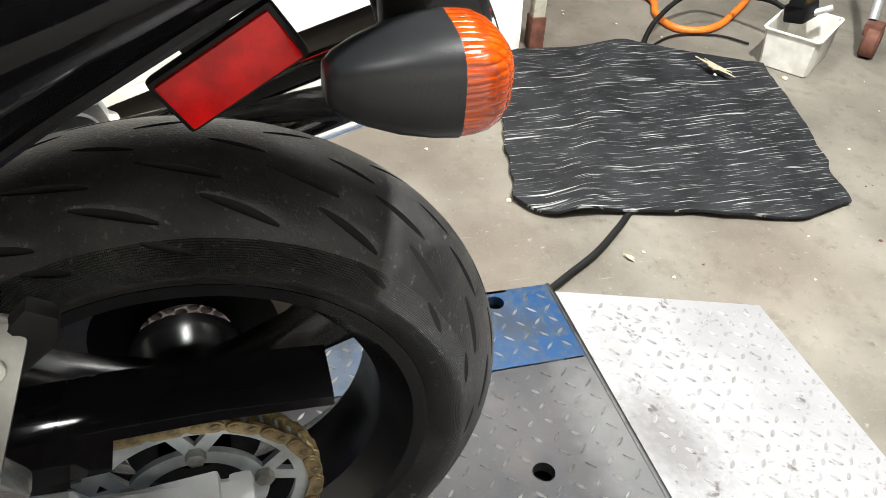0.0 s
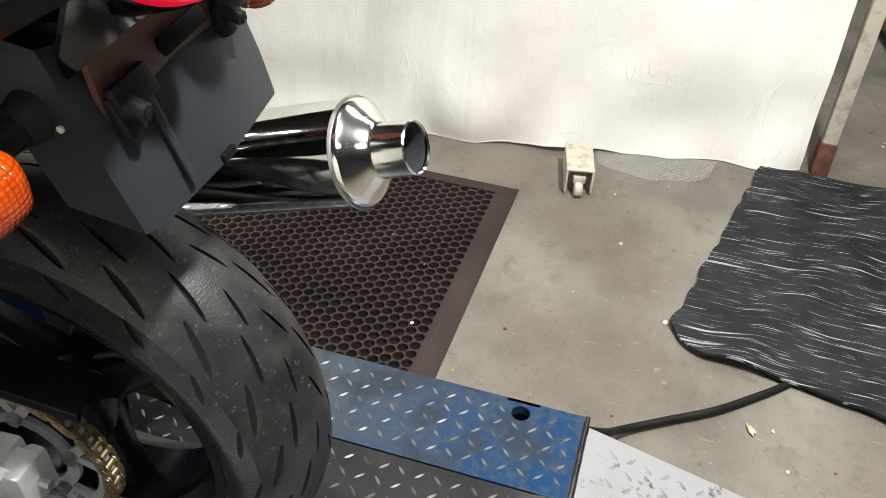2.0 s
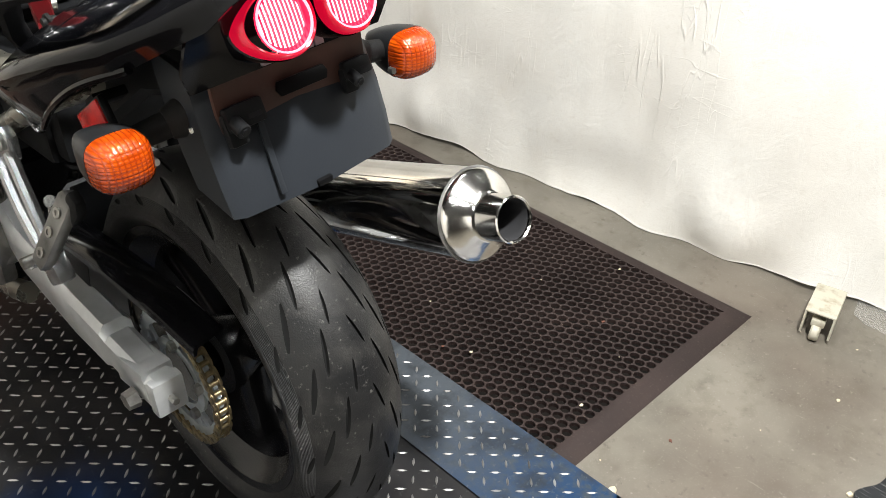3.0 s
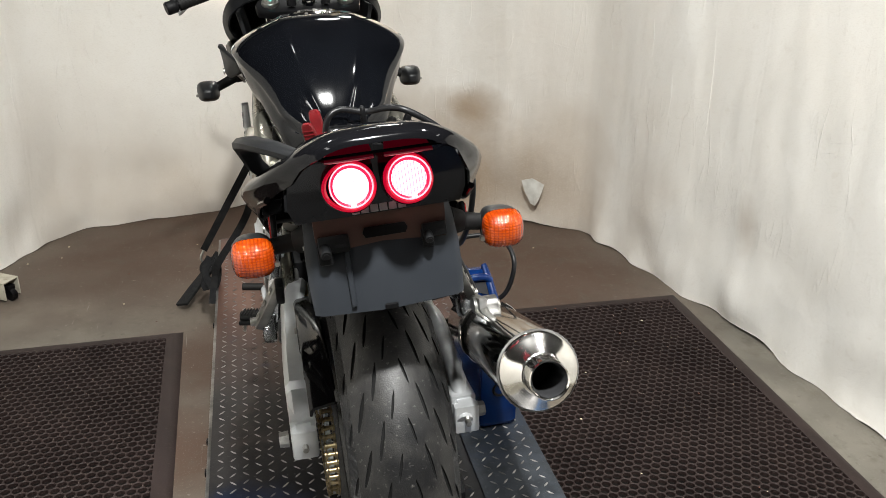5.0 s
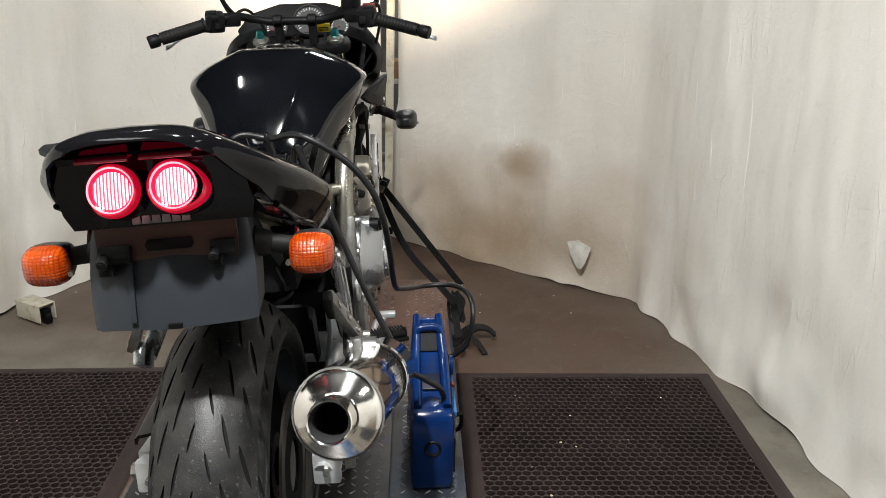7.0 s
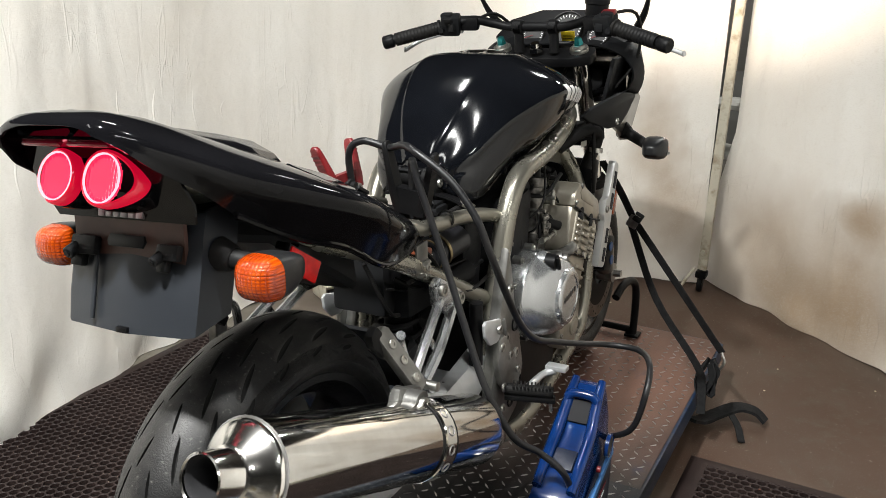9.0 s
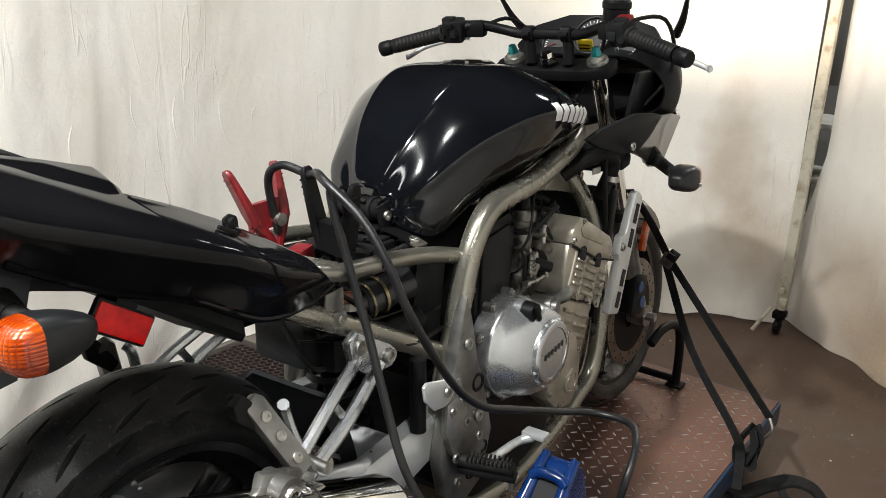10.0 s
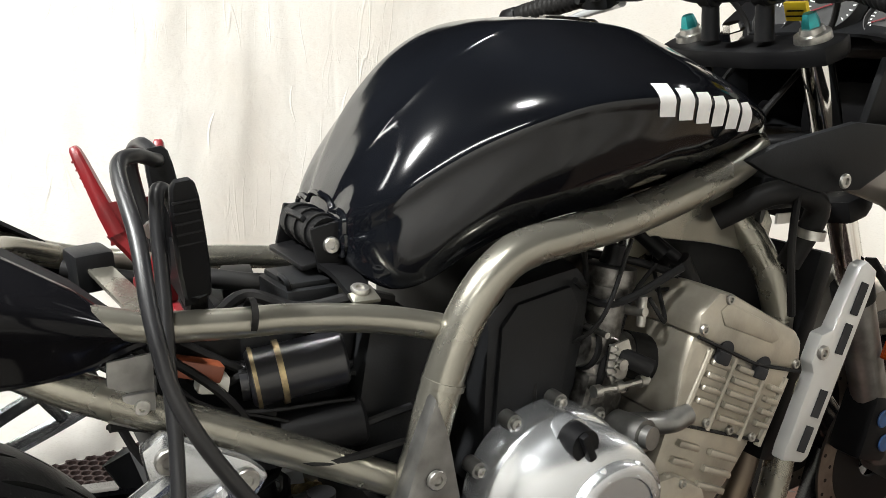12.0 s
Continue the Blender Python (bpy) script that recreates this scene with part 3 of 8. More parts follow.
def cloth_wall(name, line, z0, z1, label, seed, hem=0.05, sag=0.0, seams=(), flare=0.0, creases=()):
    """A hanging canvas along a floor line, with folds and a wavy hem."""
    pts = catmull([(x, y, 0) for x, y in line], 14)
    rows, total = [], 0.0
    nz = 46
    for k, p in enumerate(pts):
        d = (pts[min(k + 1, len(pts) - 1)] - pts[max(k - 1, 0)]).normalized()
        side = Vector((-d.y, d.x, 0))
        if k:
            total += (p - pts[k - 1]).length
        row = []
        low = max(0.005, z0 + hem * (noise.noise((total * 2.1, seed, 0)) * 0.7 + 0.2 * noise.noise((total * 9, seed, 3))))
        for j in range(nz + 1):
            u = j / nz
            z = low + (z1 - low) * u
            fold = 0.015 * noise.noise((total * 3.2 + 0.35 * z, seed + 7, z * 0.35)) + 0.005 * noise.noise((total * 11, seed + 3, z * 2.4))
            fold += 0.0025 * noise.noise((total * 24 + z * 2, seed + 1, z * 5))
            fold += 0.05 * (1 - u) ** 6 * noise.noise((total * 5, seed + 11, z * 4))
            belly = sag * math.sin(math.pi * min(1, u * 1.1)) * 0.5
            pull = d * flare * max(0.0, 0.75 - z) * max(0.0, 1 - (len(pts) - 1 - k) / 14)
            row.append(p + pull + side * (fold - belly) + Vector((0, 0, z)))
        rows.append(row)
    bm = loft(rows, cap=False, around=False)
    bmesh.ops.solidify(bm, geom=bm.faces[:], thickness=0.003)
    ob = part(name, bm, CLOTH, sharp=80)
    part("hem", tube([r[0] for r in rows], 0.0042, n=8, steps=1), CLOTH, ob, "rolled bottom hem")
    for z in seams:
        for low in (0.0, 0.011):
            line = []
            for q, r in enumerate(rows):
                h = z - low + 0.013 * noise.noise((q * 0.05, seed, 0.5))
                k = min(max(int((h - r[0].z) / (r[-1].z - r[0].z) * nz), 0), nz - 1)
                line.append(r[k].lerp(r[k + 1], (h - r[k].z) / (r[k + 1].z - r[k].z)))
            part("seam", tube(line, 0.0032, n=6, steps=1), CLOTH, ob, "stitched cross seam")
    # pinched creases: tapered ridges lying on the cloth
    rnd = random.Random(int(seed * 10))
    for at in creases:
        x, y, za, zb = at[:4]
        k = min(range(len(rows)), key=lambda q: (pts[q].x - x) ** 2 + (pts[q].y - y) ** 2)
        lean = rnd.uniform(-2.5, 2.5)
        line, rad = [], []
        for q in range(11):
            u = q / 10
            h = zb + (za - zb) * u
            kk = k + lean * (u - 0.5) + 0.5 * math.sin(u * 5 + seed)
            ka = min(max(int(kk), 0), len(rows) - 2)
            p = []
            for r in (rows[ka], rows[ka + 1]):
                j = min(max(int((h - r[0].z) / (r[-1].z - r[0].z) * nz), 0), nz - 1)
                p.append(r[j].lerp(r[j + 1], (h - r[j].z) / (r[j + 1].z - r[j].z)))
            line.append(p[0].lerp(p[1], min(1, max(0, kk - ka))))
            rad.append(0.0010 + 0.0042 * math.sin(math.pi * u) ** 0.7)
        part("crease", tube(line, rad, n=8, steps=2), CLOTH, ob)
    return tagged(ob, label, "cloth screen")


build_room()
cloth_wall("cloth_screen", [(1.80, -1.02), (1.735, -0.68), (1.66, -0.33), (1.60, -0.08), (1.575, 0.15), (1.575, 0.35), (1.56, 0.58), (1.545, 0.84), (1.51, 1.10), (1.485, 1.28), (1.45, 1.46),
                            (1.40, 1.62), (1.35, 1.84), (1.335, 2.02), (1.28, 2.19), (1.12, 2.28), (0.95, 2.40), (0.80, 2.57), (0.60, 2.73), (0.34, 2.95), (0.22, 3.07)], 0.006, 1.62,
           "creased off-white canvas drop cloth hung as a screen", 2.0, flare=0.28, seams=(1.296,),
           creases=((1.186, 2.258, 1.23, 0.84), (1.387, 1.605, 1.26, 1.04), (1.363, 1.803, 1.10, 0.86), (1.295, 2.08, 0.98, 0.86), (1.279, 2.13, 0.74, 0.60), (1.379, 1.65, 0.90, 0.66), (1.37, 1.72, 0.70, 0.56), (1.45, 1.46, 1.2, 0.5),
                    (0.80, 2.57, 1.1, 0.9), (0.95, 2.40, 0.95, 0.80), (1.56, 0.58, 0.8, 0.6), (1.575, 0.2, 0.75, 0.6)))
cloth_wall("cloth_screen", [(0.13, 3.06), (-0.02, 2.99), (-0.20, 2.88), (-0.42, 2.79), (-0.68, 2.73), (-0.92, 2.69), (-1.11, 2.59), (-1.235, 2.39), (-1.32, 2.23), (-1.40, 2.10), (-1.48, 1.75), (-1.50, 1.35),
                            (-1.475, 1.02), (-1.437, 0.83), (-1.40, 0.56), (-1.385, 0.3), (-1.42, -0.4), (-1.5, -1.5)], 0.006, 1.60,
           "wrinkled cream canvas drop cloth hung round the lift", 5.0,
           creases=((-1.48, 1.09, 1.02, 0.86), (-1.48, 1.24, 1.02, 0.80), (-1.50, 1.47, 1.0, 0.74), (-1.49, 1.60, 0.92, 0.82), (-1.46, 1.95, 1.1, 0.85), (-1.40, 2.10, 0.9, 0.7), (-1.44, 0.83, 0.95, 0.8), (-1.41, 0.62, 0.9, 0.7),
                    (-1.07, 2.62, 0.6, 0.45), (-1.2, 2.45, 0.8, 0.62), (-0.81, 2.72, 1.1, 0.9), (-0.55, 2.76, 0.75, 0.6), (-0.92, 2.69, 0.9, 0.72)))

# ---- lift table ----
TX0, TX1, TY0, TY1, TZ = -0.388, 0.437, -0.57, 1.93, 0.19


def lozenges(x0, x1, y0, y1, z, pitch=0.031, long=0.0225, wide=0.0048, high=0.0024, keep=None):
    """Raised treads, turned one way and the other in turn."""
    verts, faces = [], []
    for i in range(int((x1 - x0) / pitch)):
        for j in range(int((y1 - y0) / pitch)):
            cx, cy = x0 + (i + 0.5) * pitch, y0 + (j + 0.5) * pitch
            if keep and not keep(cx, cy):
                continue
            a = radians(45 if (i + j) % 2 else -45) + random.uniform(-0.04, 0.04)
            c, s = math.cos(a), math.sin(a)
            k = len(verts)
            ln, wd, hi = long / 2 * random.uniform(0.9, 1.05), wide / 2, high * random.uniform(0.7, 1.0)
            for u, v, w in ((-ln, 0, 0), (-ln * 0.35, -wd, 0), (ln * 0.35, -wd, 0), (ln, 0, 0), (ln * 0.35, wd, 0), (-ln * 0.35, wd, 0),
                            (-ln * 0.6, 0, hi), (ln * 0.6, 0, hi)):
                verts.append((cx + u * c - v * s, cy + u * s + v * c, z(cx, cy) + w))
            for f in ((0, 1, 6), (1, 2, 7, 6), (2, 3, 7), (3, 4, 7), (4, 5, 6, 7), (5, 0, 6)):
                faces.append([k + q for q in f])
    me = bpy.data.meshes.new("tread")
    me.from_pydata(verts, [], faces)
    return me


def deck(x0, x1, y0, y1, holes, material, name, parent, label=""):
    """A deck sheet with round through holes."""
    bm = bmesh.new()
    cells = sorted({x0, x1, *[h[0] + s * 0.03 for h in holes for s in (-1, 1)]})
    rows = sorted({y0, y1, *[h[1] + s * 0.03 for h in holes for s in (-1, 1)]})
    for a, b in zip(cells, cells[1:]):
        for c, d in zip(rows, rows[1:]):
            hole = [h for h in holes if a < h[0] < b and c < h[1] < d]
            if not hole:
                bm.faces.new([bm.verts.new(p) for p in ((a, c, TZ), (b, c, TZ), (b, d, TZ), (a, d, TZ))])
                continue
            hx, hy, r = hole[0]
            n = 24
            inner = [bm.verts.new((hx + r * math.cos(2 * math.pi * i / n), hy + r * math.sin(2 * math.pi * i / n), TZ)) for i in range(n)]
            low = [bm.verts.new((v.co.x, v.co.y, TZ - 0.02)) for v in inner]
            outer = []
            for i in range(n):
                an = 2 * math.pi * i / n
                k = 0.03 / max(abs(math.cos(an)), abs(math.sin(an)))
                outer.append(bm.verts.new((hx + k * math.cos(an), hy + k * math.sin(an), TZ)))
            for i in range(n):
                j = (i + 1) % n
                bm.faces.new((inner[i], outer[i], outer[j], inner[j]))
                bm.faces.new((inner[i], inner[j], low[j], low[i]))
    bmesh.ops.remove_doubles(bm, verts=bm.verts, dist=1e-5)
    bmesh.ops.recalc_face_normals(bm, faces=bm.faces)
    return part(name, bm, material, parent, label)


def build_lift():
    lift = thing("lift_table", pose(0, 0, 0), "low motorcycle lift with worn black and blue tread plate deck", "lift table")
    deck(TX0, 0.252, TY0, 0.9, [(0.045, -0.414, 0.017)], STEEL, "deck_plate", lift, "worn black diamond tread plate")
    deck(0.255, TX1, TY0, 0.9, [(0.413, -0.460, 0.017)], BLUE_PAINT, "side_plate", lift, "scratched blue painted tread plate strip")
    deck(TX0, TX1, 0.9006, TY1, [], STEEL, "deck_plate", lift)
    flat = lambda x, y: TZ
    me = lozenges(TX0 + 0.01, TX1 - 0.005, TY0 + 0.005, TY1 - 0.01, flat,
                  keep=lambda x, y: math.hypot(x - 0.045, y + 0.414) > 0.03 and math.hypot(x - 0.413, y + 0.46) > 0.03 and abs(x - 0.253) > 0.008)
    me.materials.append(STEEL_LUG)
    tread = new("tread", me)
    tread.parent = lift
    tagged(tread, "polished raised treads of the deck", kind="stuff")
    for x in (TX0 - 0.004, TX1 + 0.004):
        part("side_rail", box((x, (TY0 + TY1) / 2, TZ - 0.035), (0.010, TY1 - TY0, 0.066), bevel=0.003), ALU_DULL if x < 0 else BLUE_PAINT, lift, "scuffed folded steel edge rail")
    part("front_rail", box(((TX0 + TX1) / 2, TY1 + 0.004, TZ - 0.035), (TX1 - TX0, 0.010, 0.066), bevel=0.003), BLUE_PAINT, lift)
    part("rear_rail", box(((TX0 + TX1) / 2, TY0 - 0.001, TZ - 0.04), (TX1 - TX0, 0.006, 0.07), bevel=0.002), STEEL, lift)
    for y in (-0.45, 1.8):
        part("cross_beam", box(((TX0 + TX1) / 2, y, 0.075), (0.7, 0.08, 0.15), bevel=0.005), BLUE_PAINT, lift)
    part("base_frame", box(((TX0 + TX1) / 2, 0.7, 0.03), (0.6, 2.2, 0.06), bevel=0.006), BLUE_PAINT, lift)
    part("under_deck", box(((TX0 + TX1) / 2, 0.68, TZ - 0.06), (0.76, 2.4, 0.05), bevel=0.004), STEEL, lift)
    for y in (0.30, 0.42, 0.55, 1.2):
        part("edge_bolt", box((TX0 - 0.010, y, TZ - 0.012), (0.008, 0.018, 0.014), bevel=0.003), SATIN, lift)
    # ramp
    y0, y1, z0, z1 = -0.582, -1.06, TZ - 0.004, 0.062
    slope = lambda x, y: z0 + (z1 - z0) * (y - y0) / (y1 - y0)
    bm = prism([(y0, z0), (y1, z1), (y1 - 0.004, 0.002), (y1 + 0.02, 0.002), (y1 + 0.02, z1 - 0.02), (y0, z0 - 0.02)], 0.80, Matrix.Translation((0.025, 0, 0)) @ YZ, 0.0015)
    ramp = part("ramp", bm, WHITE_PLATE, lift, "white painted tread plate ramp with scuffs")
    me = lozenges(-0.37, 0.42, y1 + 0.01, y0 - 0.01, slope, long=0.025, wide=0.0075, high=0.0034)
    me.materials.append(WHITE_LUG)
    tr = new("ramp_tread", me)
    tr.parent = ramp
    tagged(tr, kind="stuff")
    part("hinge_pin", rod((TX0, -0.576, TZ - 0.008), (TX1 + 0.012, -0.576, TZ - 0.008), 0.005, n=10), STEEL, ramp)
    return lift


build_lift()


# ---- rubber mats ----
def hole_mat(x0, x1, y0, y1, label, turn=0.0, pitch=0.0285, r=0.0122, h=0.014, border=0.045):
    verts, faces = [], []
    dx, dy, n = pitch, pitch * 0.866, 12
    cx0, cy0 = (x0 + x1) / 2, (y0 + y1) / 2
    w, l = (x1 - x0) / 2 - border, (y1 - y0) / 2 - border
    for j in range(int(2 * l / dy) + 1):
        for i in range(int(2 * w / dx) + 1):
            cx, cy = -w + i * dx + (dx / 2 if j % 2 else 0), -l + j * dy
            if cx > w or cy > l:
                continue
            k = len(verts)
            for a in range(n):
                an = math.pi / 6 + 2 * math.pi * a / n
                ro = pitch / 2 / math.cos((an + math.pi / 6) % (math.pi / 3) - math.pi / 6)
                verts.append((cx + ro * math.cos(an), cy + ro * math.sin(an), h))
            for z, rr in ((h, r + 0.0015), (h - 0.0015, r), (0.002, r)):
                for a in range(n):
                    an = math.pi / 6 + 2 * math.pi * a / n
                    verts.append((cx + rr * math.cos(an), cy + rr * math.sin(an), z))
            for s in range(3):
                for a in range(n):
                    b = (a + 1) % n
                    faces.append((k + s * n + a, k + s * n + b, k + (s + 1) * n + b, k + (s + 1) * n + a))
            faces.append(tuple(k + 3 * n + a for a in range(n)))
    me = bpy.data.meshes.new("mat_body")
    me.from_pydata(verts, [], faces)
    me.materials.append(MAT_RUBBER)
    me.materials.append(MAT_HOLE)
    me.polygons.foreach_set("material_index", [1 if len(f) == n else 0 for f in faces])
    mat = thing("rubber_mat", pose(cx0, cy0, 0, 0, 0, turn), label, "floor mat", "rubber mats beside the lift")
    body = new("perforated_body", me)
    body.parent = mat
    tagged(body, "rubber web with round drain holes", kind="stuff")
    W, L = w + border, l + border
    prof = [(0, 0.001), (border * 0.55, h + 0.001), (border + 0.012, h + 0.001), (border + 0.012, 0.001)]
    rings = []
    for sx, sy in ((-1, -1), (1, -1), (1, 1), (-1, 1)):
        rings.append([(sx * (W - d), sy * (L - d), z) for d, z in prof])
    rings.append(rings[0])
    part("border", loft([[Vector(p) for p in r] for r in rings], cap=False), MAT_RUBBER, mat, "bevelled solid edge")
    return mat


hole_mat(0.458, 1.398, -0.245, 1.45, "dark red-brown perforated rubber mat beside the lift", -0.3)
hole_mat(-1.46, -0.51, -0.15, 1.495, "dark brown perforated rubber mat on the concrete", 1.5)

# ---- motorcycle: x to its right, y ahead, z up from the deck; rear axle near y = 0 ----
bike = thing("motorcycle", pose(0.012, -0.012, TZ - 0.010, -1.1, -2.6, 0.4) @ Matrix.Scale(1.04, 4),
             "black street motorcycle with its seat removed, strapped upright on the lift", "motorcycle")
RA, FA = Vector((0, 0.052, 0.326)), Vector((0.0, 1.545, 0.326))
STEER = Matrix.Translation((0, 1.25, 0)) @ pose(0.008, 0, 0, 0, 0, -0.5) @ Matrix.Translation((0, -1.25, 0))


def bolt(a, d, r=0.007, h=0.006, parent=None, material=None):
    """A hex-socket bolt head at a, its axis along d."""
    a, d = Vector(a), Vector(d).normalized()
    prof = [(0.0001, h * 0.35), (r * 0.5, h * 0.35), (r * 0.5, h), (r * 0.9, h), (r, h * 0.75), (r, 0), (0.0001, 0)]
    return part("bolt", lathe(prof, along(a, a + d), 12), material or BOLT, parent or bike)


# slit bands across half the tread: inner and outer limit, slit start and end, shift along, length, half width
BANDS = ((0.03, 0.27, 0.09, 0.20, 0.00, 0.046, 0.0024), (0.27, 0.54, 0.33, 0.48, 0.55, 0.066, 0.0030),
         (0.54, 0.84, 0.60, 0.78, 0.10, 0.070, 0.0031), (0.84, 1.00, 0.87, 0.95, 0.60, 0.042, 0.0022))


def half_tread(s, width, period, shift):
    """Columns from the crown outwards at one place along the tread: share of the half width, depth, in a slit or not."""
    out = [(0.0, 0.0, False)]
    for lo, hi, v0, v1, off, run, wide in BANDS:
        t = ((s / period + shift + off) % 1.0) * period / run
        live = t < 1
        u = (t - 1) / (period / run - 1)
        c = v0 + (v1 - v0) * t if live else v1 + (v0 - v1) * u * u * (3 - 2 * u)
        h = wide / width * (0.10 + 0.90 * max(0.0, math.sin(math.pi * t)) ** 0.6 if live else 0.10)
        for q in (-1, -0.65, -0.3, -0.2, 0, 0.2, 0.3, 0.65):
            v = c + q / 0.3 * h if abs(q) <= 0.3 else lo + (c - h - lo) * (q + 1) / 0.7 if q < 0 else c + h + (hi - c - h) * (q - 0.3) / 0.7
            out.append((v, 0.005 * min(1, t * 6, (1 - t) * 6) if live and abs(q) <= 0.2 else 0.0, live and abs(q) <= 0.3))
    return out


def tyre(R, width, bead, count, n, m):
    """A tyre whose tread slits are cut into the crown. R: outer radius; width: half width; bead: rim radius."""
    period, step = 2 * math.pi * R / count, 2 * math.pi / n
    flank = []
    for k in range(12):
        v = k / 11
        flank.append((width * (0.985 + 0.035 * math.sin(v * math.pi) - 0.20 * v ** 2), (R - 0.62 * width) * (1 - v) + bead * v))
    verts, faces, slot, mats = [], [], [], []
    for i in range(n):
        a = i * step
        row = []
        for side, shift in ((-1, 0.45), (1, 0.0)):
            half = [(side * width * 0.985 * v, R - 0.62 * width * v ** 2.1 - d, cut) for v, d, cut in half_tread(a * R, width, period, shift)]
            half += [(side * w, r, False) for w, r in flank]
            row += reversed(half) if side < 0 else half[1:]
        for w, r, cut in row:
            verts.append((w, r * math.cos(a), r * math.sin(a)))
            slot.append(cut)
        wide = len(row)
    for i in range(n):
        j = (i + 1) % n
        for k in range(wide - 1):
            f = (i * wide + k, i * wide + k + 1, j * wide + k + 1, j * wide + k)
            faces.append(f)
            mats.append(1 if all(slot[q] for q in f) else 0)
    me = bpy.data.meshes.new("tyre")
    me.from_pydata(verts, [], faces)
    me.transform(m)
    me.update()
    me.materials.append(TYRE)
    me.materials.append(SLIT)
    me.polygons.foreach_set("material_index", mats)
    me.shade_smooth()
    me.set_sharp_from_angle(angle=radians(50))
    return me


SLIT = surface("slit_rubber", (0.006, 0.006, 0.006), (0.009, 0.009, 0.009), 0.7, scale=30, spec=0.2)
TYRE = surface("tyre_rubber", (0.0055, 0.0056, 0.0064), (0.019, 0.0185, 0.018), 0.40, scale=14, fine=420, bump=0.35, mix=0.4, contrast=(0.42, 0.74), spec=0.42)
add_speckle(TYRE, 160, (0.14, 0.135, 0.125), 0.60, 0.74, 0.8)
add_speckle(TYRE, 11, (0.045, 0.043, 0.040), 0.46, 0.70, 0.7)


def weave_band(m, centre, r0, r1):
    """A finely woven relief on the flanks, between two radii of the wheel."""
    t = m.node_tree
    b = t.nodes["Principled BSDF"]

    def node(op, a, c=None):
        n = t.nodes.new("ShaderNodeMath")
        n.operation = op
        for k, v in enumerate((a, c)):
            if isinstance(v, (int, float)):
                n.inputs[k].default_value = v
            elif v is not None:
                link(t, v, n.inputs[k])
        return n.outputs[0]
    co = t.nodes.new("ShaderNodeTexCoord")
    sx = t.nodes.new("ShaderNodeSeparateXYZ")
    link(t, co.outputs["Object"], sx.inputs[0])
    y, z = node("SUBTRACT", sx.outputs[1], centre.y), node("SUBTRACT", sx.outputs[2], centre.z)
    r = node("SQRT", node("ADD", node("MULTIPLY", y, y), node("MULTIPLY", z, z)))
    turn = node("ARCTAN2", z, y)
    u, v = node("MULTIPLY", turn, 560.0), node("MULTIPLY", r, 2000.0)
    twill = node("MULTIPLY", node("SINE", node("ADD", u, v)), node("SINE", node("SUBTRACT", u, v)))
    gate = node("MULTIPLY", node("GREATER_THAN", r, r0), node("LESS_THAN", r, r1))
    bp = t.nodes.new("ShaderNodeBump")
    bp.inputs["Strength"].default_value, bp.inputs["Distance"].default_value = 0.9, 0.0012
    link(t, node("MULTIPLY", twill, gate), bp.inputs["Height"])
    link(t, b.inputs["Normal"].links[0].from_socket, bp.inputs["Normal"])
    link(t, bp.outputs[0], b.inputs["Normal"])


weave_band(TYRE, RA, 0.247, 0.274)


def spoked_rim(half, rim_r, hub_r, hub_half, spokes, m, phase):
    barrel = lathe([(rim_r + 0.004, -half), (rim_r + 0.006, -half + 0.006), (rim_r - 0.008, -half + 0.012), (rim_r - 0.016, -half + 0.03), (rim_r - 0.024, 0),
                    (rim_r - 0.016, half - 0.03), (rim_r - 0.008, half - 0.012), (rim_r + 0.006, half - 0.006), (rim_r + 0.004, half),
                    (rim_r - 0.010, half - 0.002), (rim_r - 0.020, half - 0.02), (rim_r - 0.036, half - 0.035), (rim_r - 0.036, -half + 0.035),
                    (rim_r - 0.020, -half + 0.02), (rim_r - 0.010, -half + 0.002)], None, 72, closed=True)
    hub = lathe([(hub_r * 0.55, -hub_half), (hub_r, -hub_half), (hub_r, -hub_half + 0.02), (hub_r * 0.75, 0), (hub_r, hub_half - 0.02), (hub_r, hub_half), (hub_r * 0.55, hub_half)], None, 32)
    pieces = [barrel, hub]
    for k in range(spokes):
        a = 2 * math.pi * k / spokes + phase
        rings = []
        for r, w, d in ((hub_r * 0.7, 0.030, 0.030), (hub_r * 1.3, 0.026, 0.026), (rim_r * 0.6, 0.024, 0.022), (rim_r * 0.86, 0.034, 0.024), (rim_r - 0.028, 0.058, 0.030)):
            ring = []
            for q in range(12):
                b = 2 * math.pi * q / 12
                sx = math.copysign(abs(math.cos(b)) ** 0.6, math.cos(b)) * w
                sz = math.copysign(abs(math.sin(b)) ** 0.6, math.sin(b)) * d
                ring.append(Vector((r * math.cos(a) - sx * math.sin(a), r * math.sin(a) + sx * math.cos(a), sz)))
            rings.append(ring)
        pieces.append(loft(rings))
    for b in pieces:
        b.transform(m)
    return pieces


def cast_wheel(name, pieces, label):
    rim = part(name, pieces[0], GLOSS_RIM, bike, label)
    part("hub", pieces[1], GLOSS_RIM, rim)
    for b in pieces[2:]:
        part("spoke", b, GLOSS_RIM, rim)
    return rim


AXX = Matrix(((0, 0, 1, 0), (1, 0, 0, 0), (0, 1, 0, 0), (0, 0, 0, 1)))  # lathe axis to the bike's x


